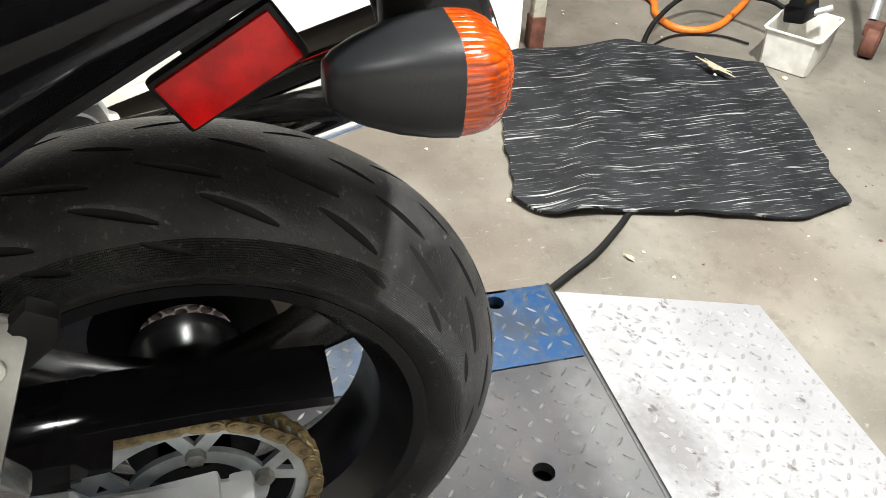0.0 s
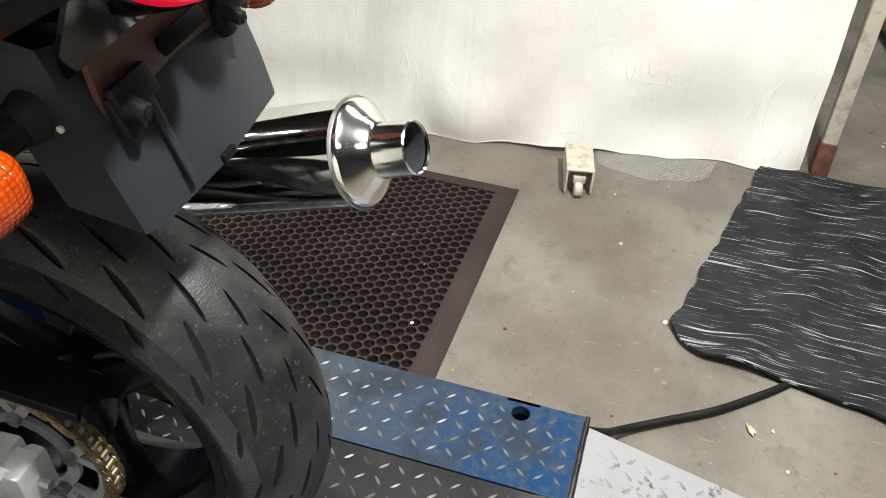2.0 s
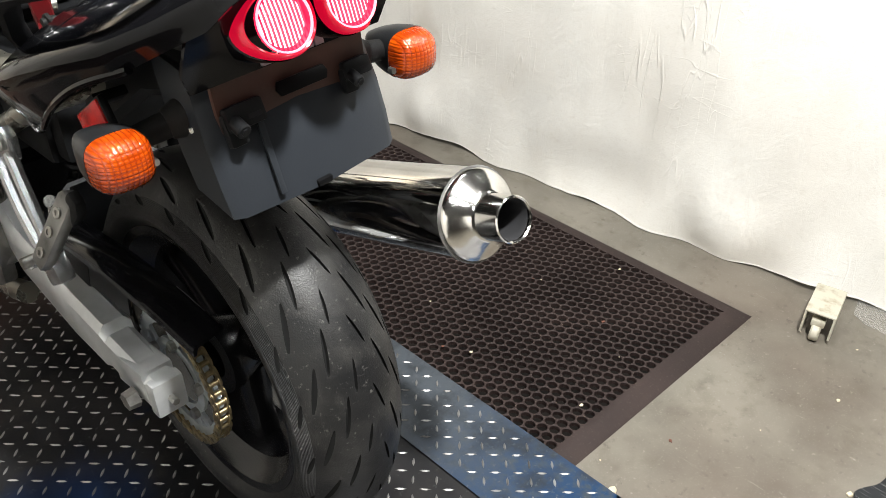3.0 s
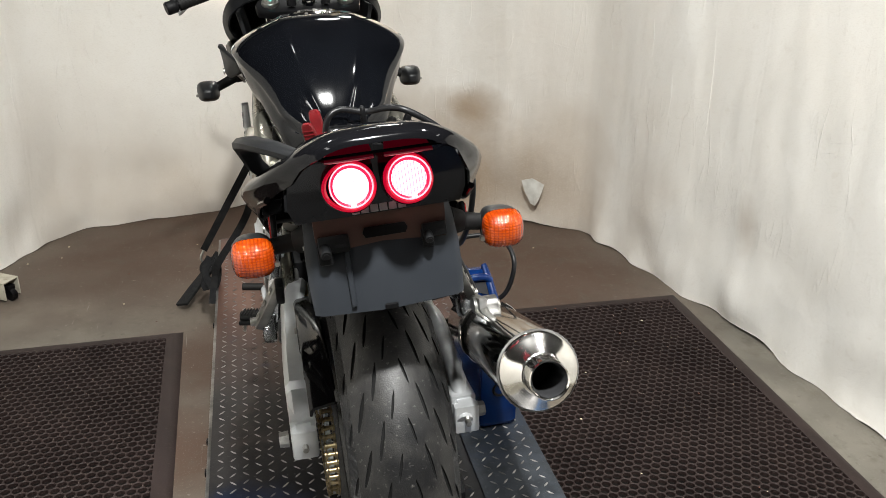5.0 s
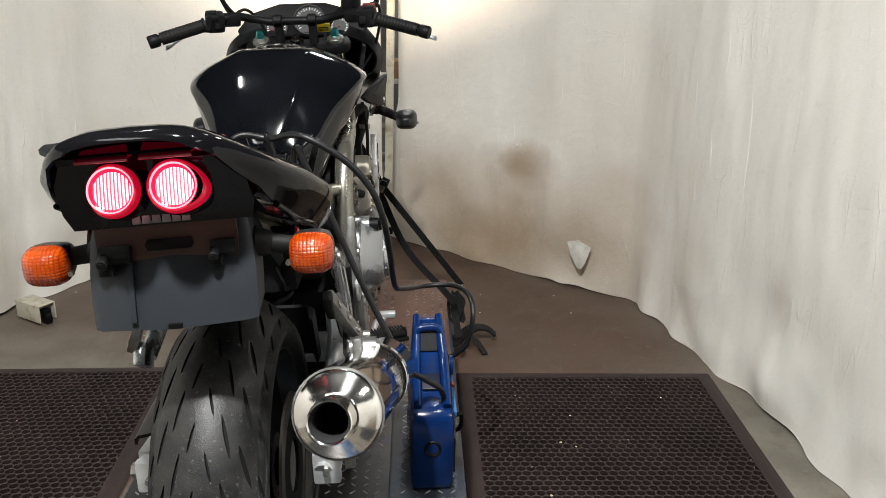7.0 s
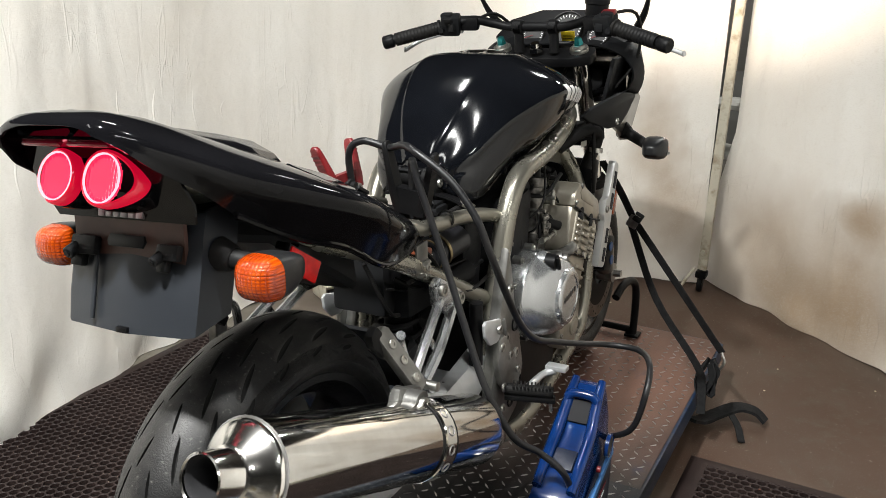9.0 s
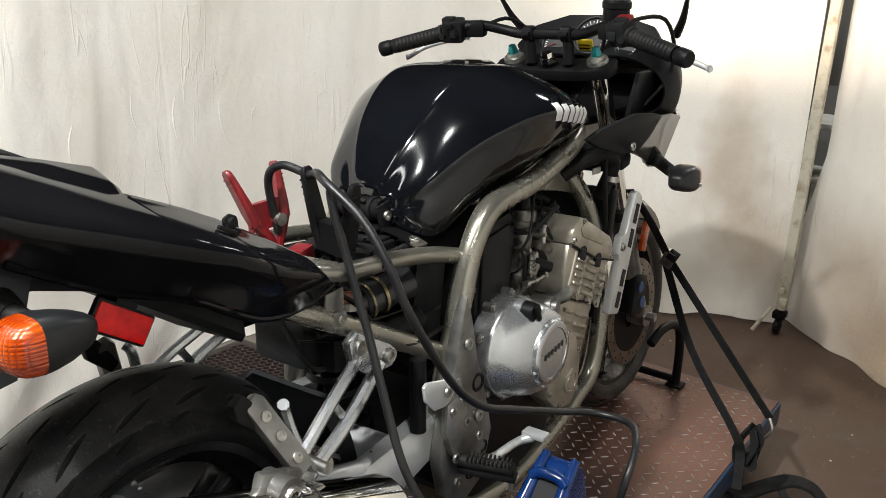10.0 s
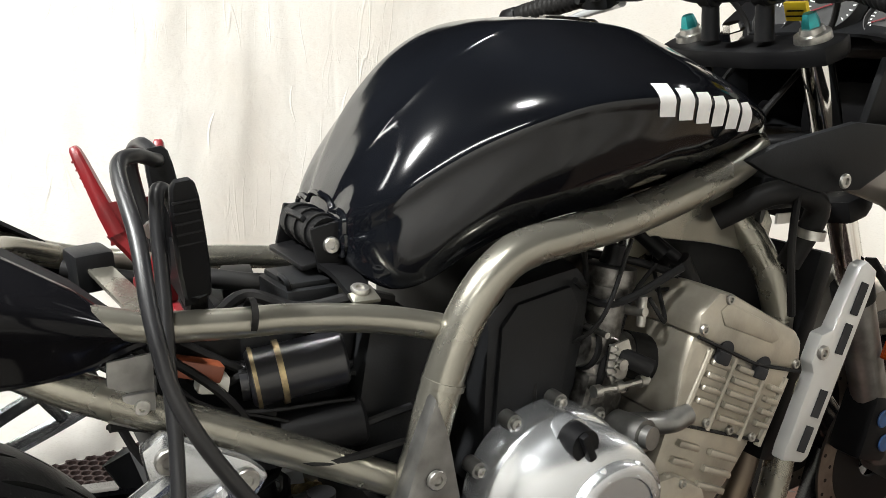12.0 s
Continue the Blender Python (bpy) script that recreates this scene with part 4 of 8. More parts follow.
def disc(at_x, centre, r_out, r_in, thick, steer=None, holes=36):
    """A drilled brake disc with a carrier ring."""
    bm = bmesh.new()
    n = 72
    c = Vector((at_x, centre.y, centre.z))
    rows = [(r_in, -1), (r_in, 1), (r_out, 1), (r_out, -1)]
    b = lathe([(r, h * thick / 2) for r, h in rows], Matrix.Translation(c) @ AXX, n, closed=True)
    marks = []
    for k in range(holes):
        a = 2 * math.pi * k / holes
        r = r_in + (r_out - r_in) * (0.25, 0.5, 0.75)[k % 3]
        for s in (-1, 1):
            p = c + Vector((s * (thick / 2 + 0.0003), r * math.cos(a), r * math.sin(a)))
            marks.append(rod(p - Vector((s * 0.002, 0, 0)), p, 0.0035, n=10))
    if steer:
        b.transform(steer)
        for q in marks:
            q.transform(steer)
    return b, merge(*marks)


def build_rear_wheel():
    m = Matrix.Translation(RA) @ AXX
    rim = cast_wheel("rear_wheel", spoked_rim(0.078, 0.222, 0.062, 0.06, 3, m, 0.5), "black three-spoke cast wheel")
    t = new("tyre", tyre(0.3165, 0.092, 0.222, 20, 900, Matrix.Translation(RA)))
    t.parent = rim
    t["label"] = "worn black sport tyre with dusty tread slits"
    b, h = disc(0.088, RA, 0.134, 0.095, 0.005)
    d = part("brake_disc", b, DISC, rim)
    part("disc_carrier", lathe([(0.05, -0.003), (0.1, -0.003), (0.1, 0.003), (0.05, 0.003)], Matrix.Translation((0.088, RA.y, RA.z)) @ AXX, 40, closed=True), SATIN, rim)
    h.free()
    # sprocket with teeth and five windows
    out = []
    teeth = 44
    for k in range(teeth * 4):
        a = 2 * math.pi * k / (teeth * 4)
        r = (0.1045, 0.1105, 0.1105, 0.1045)[k % 4]
        out.append((r * math.cos(a), r * math.sin(a)))
    sm = Matrix.Translation((-0.112, RA.y, RA.z)) @ YZ
    ringbm = bmesh.new()
    ov = [[ringbm.verts.new((x, y, z)) for x, y in out] for z in (-0.003, 0.003)]
    iv = [[ringbm.verts.new((0.088 * math.cos(2 * math.pi * k / len(out)), 0.088 * math.sin(2 * math.pi * k / len(out)), z)) for k in range(len(out))] for z in (-0.003, 0.003)]
    for k in range(len(out)):
        j = (k + 1) % len(out)
        for quad in ((ov[0][k], ov[0][j], iv[0][j], iv[0][k]), (ov[1][k], iv[1][k], iv[1][j], ov[1][j]), (ov[0][k], ov[1][k], ov[1][j], ov[0][j]), (iv[0][k], iv[0][j], iv[1][j], iv[1][k])):
            ringbm.faces.new(quad)
    bits = [ringbm, lathe([(0.048, -0.003), (0.064, -0.003), (0.064, 0.003), (0.048, 0.003)], None, 40, closed=True)]
    for k in range(5):
        a = 2 * math.pi * k / 5 + 0.4
        for side in (-0.2, 0.2):
            p, q = (0.060 * math.cos(a), 0.060 * math.sin(a)), (0.090 * math.cos(a + side), 0.090 * math.sin(a + side))
            dx, dy = q[0] - p[0], q[1] - p[1]
            ln = math.hypot(dx, dy)
            nx, ny = -dy / ln * 0.0065, dx / ln * 0.0065
            bits.append(prism([(p[0] + nx, p[1] + ny), (p[0] - nx, p[1] - ny), (q[0] - nx, q[1] - ny), (q[0] + nx, q[1] + ny)], 0.0058, Matrix.Identity(4), 0))
    for b in bits:
        b.transform(sm)
    part("sprocket", bits[0], SPROCKET, rim, "bright plated rear sprocket ring")
    part("sprocket_hub", bits[1], SPROCKET, rim)
    for b in bits[2:]:
        part("sprocket_spoke", b, SPROCKET, rim)
    for k in range(5):
        a = 2 * math.pi * k / 5 + 0.4
        part("sprocket_bolt", rod((-0.113, RA.y + 0.062 * math.cos(a), RA.z + 0.062 * math.sin(a)), (-0.123, RA.y + 0.062 * math.cos(a), RA.z + 0.062 * math.sin(a)), 0.009, n=6), BOLT, rim)
    return rim


GLOSS_RIM = surface("rim_black", (0.004, 0.004, 0.005), (0.008, 0.008, 0.009), 0.22, scale=10, fine=300, bump=0.02)
DISC = surface("disc_steel", (0.26, 0.235, 0.21), (0.15, 0.125, 0.11), 0.32, 1.0, scale=20, fine=300)
SPROCKET = surface("sprocket_plate", (0.50, 0.54, 0.56), (0.33, 0.36, 0.38), 0.30, 0.55, scale=30, fine=300)
build_rear_wheel()


def build_chain():
    """Links along the run round both sprockets."""
    c1, r1 = Vector((0, RA.y, RA.z)), 0.1065
    c2, r2 = Vector((0, 0.575, 0.365)), 0.044
    d = c2 - c1
    ang = math.atan2(d.z, d.y)
    off = math.acos((r1 - r2) / d.length)
    pts = []
    for k in range(41):
        a = ang + off + (2 * math.pi - 2 * off) * k / 40
        pts.append(c1 + r1 * Vector((0, math.cos(a), math.sin(a))))
    for k in range(21):
        a = ang - off + 2 * off * k / 20
        pts.append(c2 + r2 * Vector((0, math.cos(a), math.sin(a))))
    pts.append(pts[0])
    run = [0.0]
    for a, b in zip(pts, pts[1:]):
        run.append(run[-1] + (b - a).length)
    count = round(run[-1] / 0.0159)
    pitch = run[-1] / count

    def at(s):
        s %= run[-1]
        for i in range(len(run) - 1):
            if run[i] <= s <= run[i + 1]:
                u = (s - run[i]) / max(1e-9, run[i + 1] - run[i])
                return pts[i].lerp(pts[i + 1], u)
        return pts[0]

    def link_mesh(half, mat):
        bits = []
        for s in (-1, 1):
            o = []
            for k in range(16):
                a = 2 * math.pi * k / 16
                cx = pitch / 2 if math.cos(a) > 0 else -pitch / 2
                o.append((cx + 0.0072 * math.cos(a), 0.0072 * math.sin(a)))
            bits.append(prism(o, 0.0018, Matrix.Translation((s * half, 0, 0)) @ YZ, 0))
        for y in (-pitch / 2, pitch / 2):
            bits.append(rod((-half - 0.002, y, 0), (half + 0.002, y, 0), 0.0045, n=10))
        return mesh_of("link", merge(*bits), mat)

    meshes = [link_mesh(0.0075, GOLD), link_mesh(0.0100, GOLD)]
    tray = part("chain", rod((-0.112, 0.575, 0.365), (-0.098, 0.575, 0.365), 0.040, n=17), BOLT, bike, "gold roller chain, greasy")
    for k in range(count):
        a, b = at(k * pitch), at((k + 1) * pitch)
        ob = new("link", meshes[k % 2])
        ob.parent = tray
        ob.matrix_local = Matrix.Translation((-0.112, 0, 0)) @ pose(0, *((a + b) / 2).yz, math.degrees(math.atan2((b - a).z, (b - a).y)))


build_chain()


def build_rear_frame():
    # swingarm: two box arms, a cross tube and end blocks
    def arm(s):
        rings = []
        for y, z, h, w, x in ((0.575, 0.390, 0.040, 0.026, 0.128), (0.45, 0.382, 0.046, 0.026, 0.146), (0.25, 0.366, 0.044, 0.026, 0.154), (0.145, 0.361, 0.041, 0.026, 0.155), (0.135, 0.358, 0.030, 0.024, 0.155), (0.012, 0.346, 0.029, 0.023, 0.155)):
            rings.append([Vector((s * x + a * w, y, z + b * h)) for a, b in ((1, 0.7), (0.6, 1), (-0.6, 1), (-1, 0.7), (-1, -0.7), (-0.6, -1), (0.6, -1), (1, -0.7))])
        return loft(rings)
    sw = part("swingarm", merge(arm(-1), arm(1), tube([(-0.15, 0.47, 0.375), (0, 0.46, 0.38), (0.15, 0.47, 0.375)], 0.035, steps=3)), ALU, bike, "bare aluminium box-section swingarm")
    for s in (-1, 1):
        part("end_block", box((s * 0.155, 0.012, 0.345), (0.049, 0.022, 0.060), bevel=0.006), ALU, sw)
        part("adjuster_slot", box((s * 0.155, 0.072, 0.352), (0.049, 0.09, 0.053), (-5, 0, 0), 0.004), ALU, sw)
        part("axle_nut", rod((s * 0.184, RA.y, RA.z + 0.006), (s * 0.202, RA.y, RA.z + 0.006), 0.016, 0.014, n=6), BOLT, sw)
        part("adjuster_bolt", rod((s * 0.155, 0.004, 0.344), (s * 0.155, -0.012, 0.343), 0.006, n=6), BOLT, sw)
    # the raised brace of the right arm
    part("arm_brace", tube([(0.15, 0.0, 0.345), (0.155, 0.12, 0.40), (0.155, 0.26, 0.435), (0.15, 0.40, 0.40)], 0.016, n=10), ALU, sw)
    # chain guard: a channel above the chain
    rings = []
    for y, z, deep in ((-0.072, 0.470, 0.016), (0.02, 0.479, 0.018), (0.100, 0.480, 0.020), (0.108, 0.480, 0.058), (0.18, 0.478, 0.060), (0.36, 0.458, 0.056), (0.46, 0.428, 0.050)):
        rings.append([Vector((-0.142, y, z - deep)), Vector((-0.142, y, z - 0.006)), Vector((-0.136, y, z)), Vector((-0.096, y, z + 0.008)), Vector((-0.092, y, z + 0.004)),
                      Vector((-0.096, y, z + 0.002)), Vector((-0.134, y, z - 0.005)), Vector((-0.138, y, z - deep))])
    g = part("chain_guard", loft(rings), TAIL_GLOSS, bike, "long black plastic chain guard")
    bolt((-0.142, 0.30, 0.43), (-1, 0, 0), parent=g)
    part("guard_tab", side_plate([(0.24, 0.40), (0.30, 0.40), (0.31, 0.45), (0.22, 0.455)], -0.140, 0.006), SATIN, g)
    # rear caliper under the right arm
    part("rear_caliper", box((0.115, 0.02, 0.20), (0.05, 0.11, 0.06), (20, 0, 0), 0.012), SATIN, bike, "black rear brake caliper")
    part("brake_hose", tube([(0.12, 0.05, 0.23), (0.13, 0.2, 0.33), (0.14, 0.4, 0.42)], 0.005, n=8), BLACK_RUBBER, bike)
    # inner mudguard round the front of the tyre
    rings = []
    for k in range(13):
        a = radians(10 + 22 * k / 12)
        r = 0.355
        c = Vector((0, RA.y + r * math.cos(a), RA.z + r * math.sin(a)))
        nrm = Vector((0, math.cos(a), math.sin(a)))
        rings.append([c + Vector((x, 0, 0)) + nrm * e for x, e in ((-0.105, -0.03), (-0.108, 0.0), (-0.09, 0.012), (0.09, 0.012), (0.108, 0.0), (0.105, -0.03), (0.10, -0.028), (0.09, 0.004), (-0.09, 0.004), (-0.10, -0.028))])
    part("inner_mudguard", loft(rings), PLASTIC, bike, "matt black inner mudguard over the tyre")
    part("battery_box", box((-0.02, 0.43, 0.615), (0.12, 0.15, 0.13), bevel=0.012), PLASTIC, bike)
    part("shock_absorber", merge(rod((0, 0.50, 0.36), (0, 0.44, 0.62), 0.028), tube([(0.045 * math.cos(k * 1.2), 0.50 - 0.06 * k / 32 + 0.045 * math.sin(k * 1.2) * 0.97, 0.38 + 0.2 * k / 32) for k in range(33)], 0.0065, n=6, steps=2)), SATIN, bike, "rear shock with dark spring")


build_rear_frame()


# ---- main frame ----
def build_frame():
    main = [(0.150, 0.572, 0.42), (0.152, 0.586, 0.50), (0.156, 0.608, 0.571), (0.158, 0.619, 0.621), (0.160, 0.636, 0.681), (0.161, 0.654, 0.722), (0.162, 0.679, 0.756), (0.162, 0.714, 0.779), (0.162, 0.772, 0.790),
            (0.160, 0.852, 0.801), (0.154, 0.947, 0.823), (0.144, 1.035, 0.846), (0.124, 1.100, 0.868), (0.075, 1.140, 0.884)]
    r = [0.0225] * 4 + [0.022] * 8 + [0.021, 0.019]
    right = tube(main, r, n=18, steps=5)
    left = mirror(right)
    fr = part("main_frame", merge(right, left, rod((0, 1.10, 0.93), (0, 1.165, 0.76), 0.034)), TITAN, bike, "grey-gold painted tubular steel frame")
    for s in (-1, 1):
        m = Matrix.Scale(s, 4, (1, 0, 0))
        # weld band
        part("weld_ring", tube([m @ Vector((0.159, 0.6255, 0.643)), m @ Vector((0.159, 0.6275, 0.650))], 0.0238, n=18, steps=1), TITAN, fr)
        part("down_tube", tube([m @ Vector(p) for p in ((0.085, 1.1, 0.8), (0.13, 1.165, 0.68), (0.155, 1.193, 0.478), (0.155, 1.168, 0.312), (0.155, 1.088, 0.262), (0.15, 1.019, 0.229), (0.145, 0.84, 0.175), (0.145, 0.7, 0.18), (0.145, 0.58, 0.22))], 0.021, n=14), TITAN, fr)
        # gusset under the top tube
        gs = side_plate([(0.90, 0.802), (0.950, 0.762), (1.06, 0.744), (1.150, 0.722), (1.170, 0.724), (1.178, 0.765), (1.140, 0.820), (1.06, 0.850)], 0.102, 0.010)
        part("gusset", gs if s > 0 else mirror(gs), TITAN, fr, "folded plate under the top tube")
        # seat rails
        part("upper_rail", tube([m @ Vector(p) for p in ((0.148, 0.655, 0.696), (0.136, 0.57, 0.716), (0.130, 0.48, 0.728), (0.127, 0.40, 0.732), (0.125, 0.31, 0.745), (0.105, 0.14, 0.806), (0.08, -0.04, 0.870))], 0.0145, n=12), TITAN, fr)
        part("lower_rail", tube([m @ Vector(p) for p in ((0.140, 0.595, 0.530), (0.132, 0.50, 0.578), (0.130, 0.415, 0.622), (0.128, 0.285, 0.688), (0.102, 0.21, 0.725), (0.072, 0.10, 0.770), (0.06, 0.0, 0.815))], 0.0175, n=12), TITAN, fr)
        # cast pivot plate with bolts
        pl = [(0.605, 0.645), (0.622, 0.60), (0.640, 0.52), (0.668, 0.44), (0.690, 0.36), (0.660, 0.27), (0.60, 0.245), (0.545, 0.28), (0.525, 0.36), (0.545, 0.44), (0.568, 0.52)]
        pb = side_plate(pl, 0.172, 0.026, 0.006)
        part("pivot_plate", pb if s > 0 else mirror(pb), ALU_DULL, fr, "cast aluminium pivot plate")
        for y, z in ((0.606, 0.555), (0.590, 0.455), (0.640, 0.405), (0.612, 0.335), (0.575, 0.30)):
            bolt((s * 0.186, y, z), (s, 0, 0), 0.011, 0.005, fr)
        for y, z, r in ((0.640, 0.470, 0.016), (0.618, 0.300, 0.013), (0.660, 0.335, 0.011)):
            part("plate_recess", lathe([(r * 0.7, 0.001), (r, 0.003), (r * 1.12, 0.001), (r * 1.12, -0.004), (r * 0.7, -0.004)], along((s * 0.185, y, z), (s * 0.3, y, z)), 18, closed=True), SATIN, fr)
        part("plate_rib", tube([m @ Vector((0.186, 0.575, 0.50)), m @ Vector((0.187, 0.600, 0.42)), m @ Vector((0.186, 0.640, 0.33))], 0.005, n=8, steps=4), ALU_DULL, fr)
        part("pivot_cap", rod((s * 0.18, 0.590, 0.372), (s * 0.196, 0.590, 0.372), 0.024, 0.021, n=24), SATIN, fr)
    part("cross_strip", box((-0.002, 0.335, 0.748), (0.245, 0.026, 0.005), (0, 0, 4), 0.0015), TITAN, fr, "flat steel strip across the rails")
    part("seat_brace", tube([(0.125, 0.305, 0.748), (0.05, 0.24, 0.78), (-0.05, 0.24, 0.78), (-0.125, 0.305, 0.748)], 0.011, n=10), TITAN, fr)
    return fr


build_frame()


# ---- tank ----
def tank_ring(y, zt, zb, ws, zs, wm, zm, wb, flat):
    """One cross-section: top, shoulder, waist and bottom, both sides."""
    half = [(0, zt), (flat, zt - 0.003), (flat + (ws - flat) * 0.22, zt - 0.012), (flat + (ws - flat) * 0.72, zt - (zt - zs) * 0.58), (ws, zs), (ws * 0.985, zs - 0.022), (wm, zm), (wb, zb + 0.012), (wb * 0.86, zb), (0, zb + 0.012)]
    pts = catmull([(x, y, z) for x, z in half], 5)
    return pts + [Vector((-p.x, p.y, p.z)) for p in reversed(pts[1:-1])]


def build_tank():
    secs = [  # y, top, bottom, shoulder half width and height, waist half width and height, bottom half width, flat top
        (0.552, 0.806, 0.778, 0.050, 0.796, 0.052, 0.788, 0.052, 0.02),
        (0.562, 0.838, 0.755, 0.080, 0.812, 0.082, 0.788, 0.080, 0.03),
        (0.590, 0.886, 0.736, 0.114, 0.836, 0.116, 0.786, 0.108, 0.045),
        (0.624, 0.930, 0.742, 0.132, 0.862, 0.133, 0.796, 0.122, 0.058),
        (0.668, 0.972, 0.768, 0.153, 0.892, 0.148, 0.818, 0.132, 0.066),
        (0.715, 1.002, 0.790, 0.178, 0.918, 0.161, 0.838, 0.140, 0.070),
        (0.760, 1.017, 0.803, 0.198, 0.936, 0.176, 0.852, 0.148, 0.072),
        (0.810, 1.021, 0.812, 0.210, 0.944, 0.184, 0.862, 0.152, 0.074),
        (0.860, 1.020, 0.820, 0.213, 0.946, 0.186, 0.868, 0.150, 0.074),
        (0.910, 1.016, 0.828, 0.209, 0.944, 0.180, 0.872, 0.142, 0.070),
        (0.970, 1.003, 0.836, 0.197, 0.936, 0.172, 0.875, 0.138, 0.062),
        (1.040, 0.980, 0.852, 0.176, 0.922, 0.154, 0.882, 0.124, 0.05),
        (1.100, 0.953, 0.866, 0.138, 0.910, 0.122, 0.889, 0.098, 0.04),
        (1.145, 0.932, 0.878, 0.090, 0.904, 0.084, 0.893, 0.06, 0.03),
    ]
    cols = list(zip(*secs))
    fine = []
    for k in range(len(secs) - 1):
        for q in range(5):
            u = q / 5
            row = []
            for c in cols:
                p0, p1, p2, p3 = c[max(k - 1, 0)], c[k], c[k + 1], c[min(k + 2, len(c) - 1)]
                row.append(0.5 * (2 * p1 + (p2 - p0) * u + (2 * p0 - 5 * p1 + 4 * p2 - p3) * u * u + (3 * p1 - p0 - 3 * p2 + p3) * u ** 3))
            fine.append(row)
    fine.append(secs[-1])
    tank = part("fuel_tank", loft([tank_ring(*r) for r in fine]), GLOSS, bike, "glossy black fuel tank with grey marks on its flanks", sharp=60)
    cap = part("filler_cap", lathe([(0.0001, 0.006), (0.030, 0.0055), (0.034, 0.003), (0.050, 0.003), (0.055, 0.0), (0.056, -0.012)], pose(0, 0.862, 1.018, 1, 0, 0), 40), STEEL_POLISH, tank, "bright round filler cap")
    part("cap_lock", box((0, 0.862, 1.0245), (0.012, 0.024, 0.002), bevel=0.0008), BOLT, cap)
    for k in range(5):
        a = 2 * math.pi * k / 5 + 0.3
        part("cap_screw", rod((0.042 * math.cos(a), 0.862 + 0.042 * math.sin(a), 1.018), (0.042 * math.cos(a), 0.862 + 0.042 * math.sin(a), 1.0230), 0.004, n=8), BOLT, cap)
    # rear hinge
    hinge = part("tank_hinge", merge(rod((-0.048, 0.545, 0.786), (0.048, 0.545, 0.786), 0.019), box((0.053, 0.548, 0.776), (0.007, 0.042, 0.050), (12, 0, 0), 0.006), box((-0.053, 0.548, 0.776), (0.007, 0.042, 0.050), (-12, 0, 0), 0.006),
                                     box((0, 0.568, 0.802), (0.12, 0.035, 0.006), (40, 0, 0), 0.002)), SATIN, tank, "black rubber-mounted rear tank hinge")
    bolt((0.0565, 0.545, 0.778), (1, 0, 0), 0.009, 0.005, hinge)
    part("hinge_base", merge(box((0, 0.536, 0.757), (0.105, 0.044, 0.006), (8, 0, 0), 0.002), tube([(0.050, 0.545, 0.757), (0.075, 0.552, 0.750), (0.108, 0.556, 0.738)], 0.01, flat=(0.030, 0.005), steps=4)), SATIN, hinge)
    part("hinge_ear", box((0.112, 0.556, 0.737), (0.028, 0.030, 0.005), (0, 18, 0), 0.002), TITAN, hinge)
    bolt((0.108, 0.555, 0.740), (0.25, 0, 1), 0.010, 0.005, hinge)
    for x in (-0.03, 0.0, 0.03):
        part("hinge_rib", lathe([(0.0190, -0.004), (0.0215, -0.004), (0.0215, 0.004), (0.0190, 0.004)], Matrix.Translation((x, 0.545, 0.786)) @ AXX, 20, closed=True), BLACK_RUBBER, hinge)
    part("hinge_slot", box((0.0, 0.528, 0.800), (0.05, 0.006, 0.010), (40, 0, 0), 0.002), PLASTIC, hinge)
    seal = [on_ring for on_ring in (tank_ring(*fine[3]),)][0]
    part("tank_rim", tube(seal[::2], 0.004, n=6, steps=1, closed=True), GLOSS, tank)
    return tank


tank_ob = build_tank()


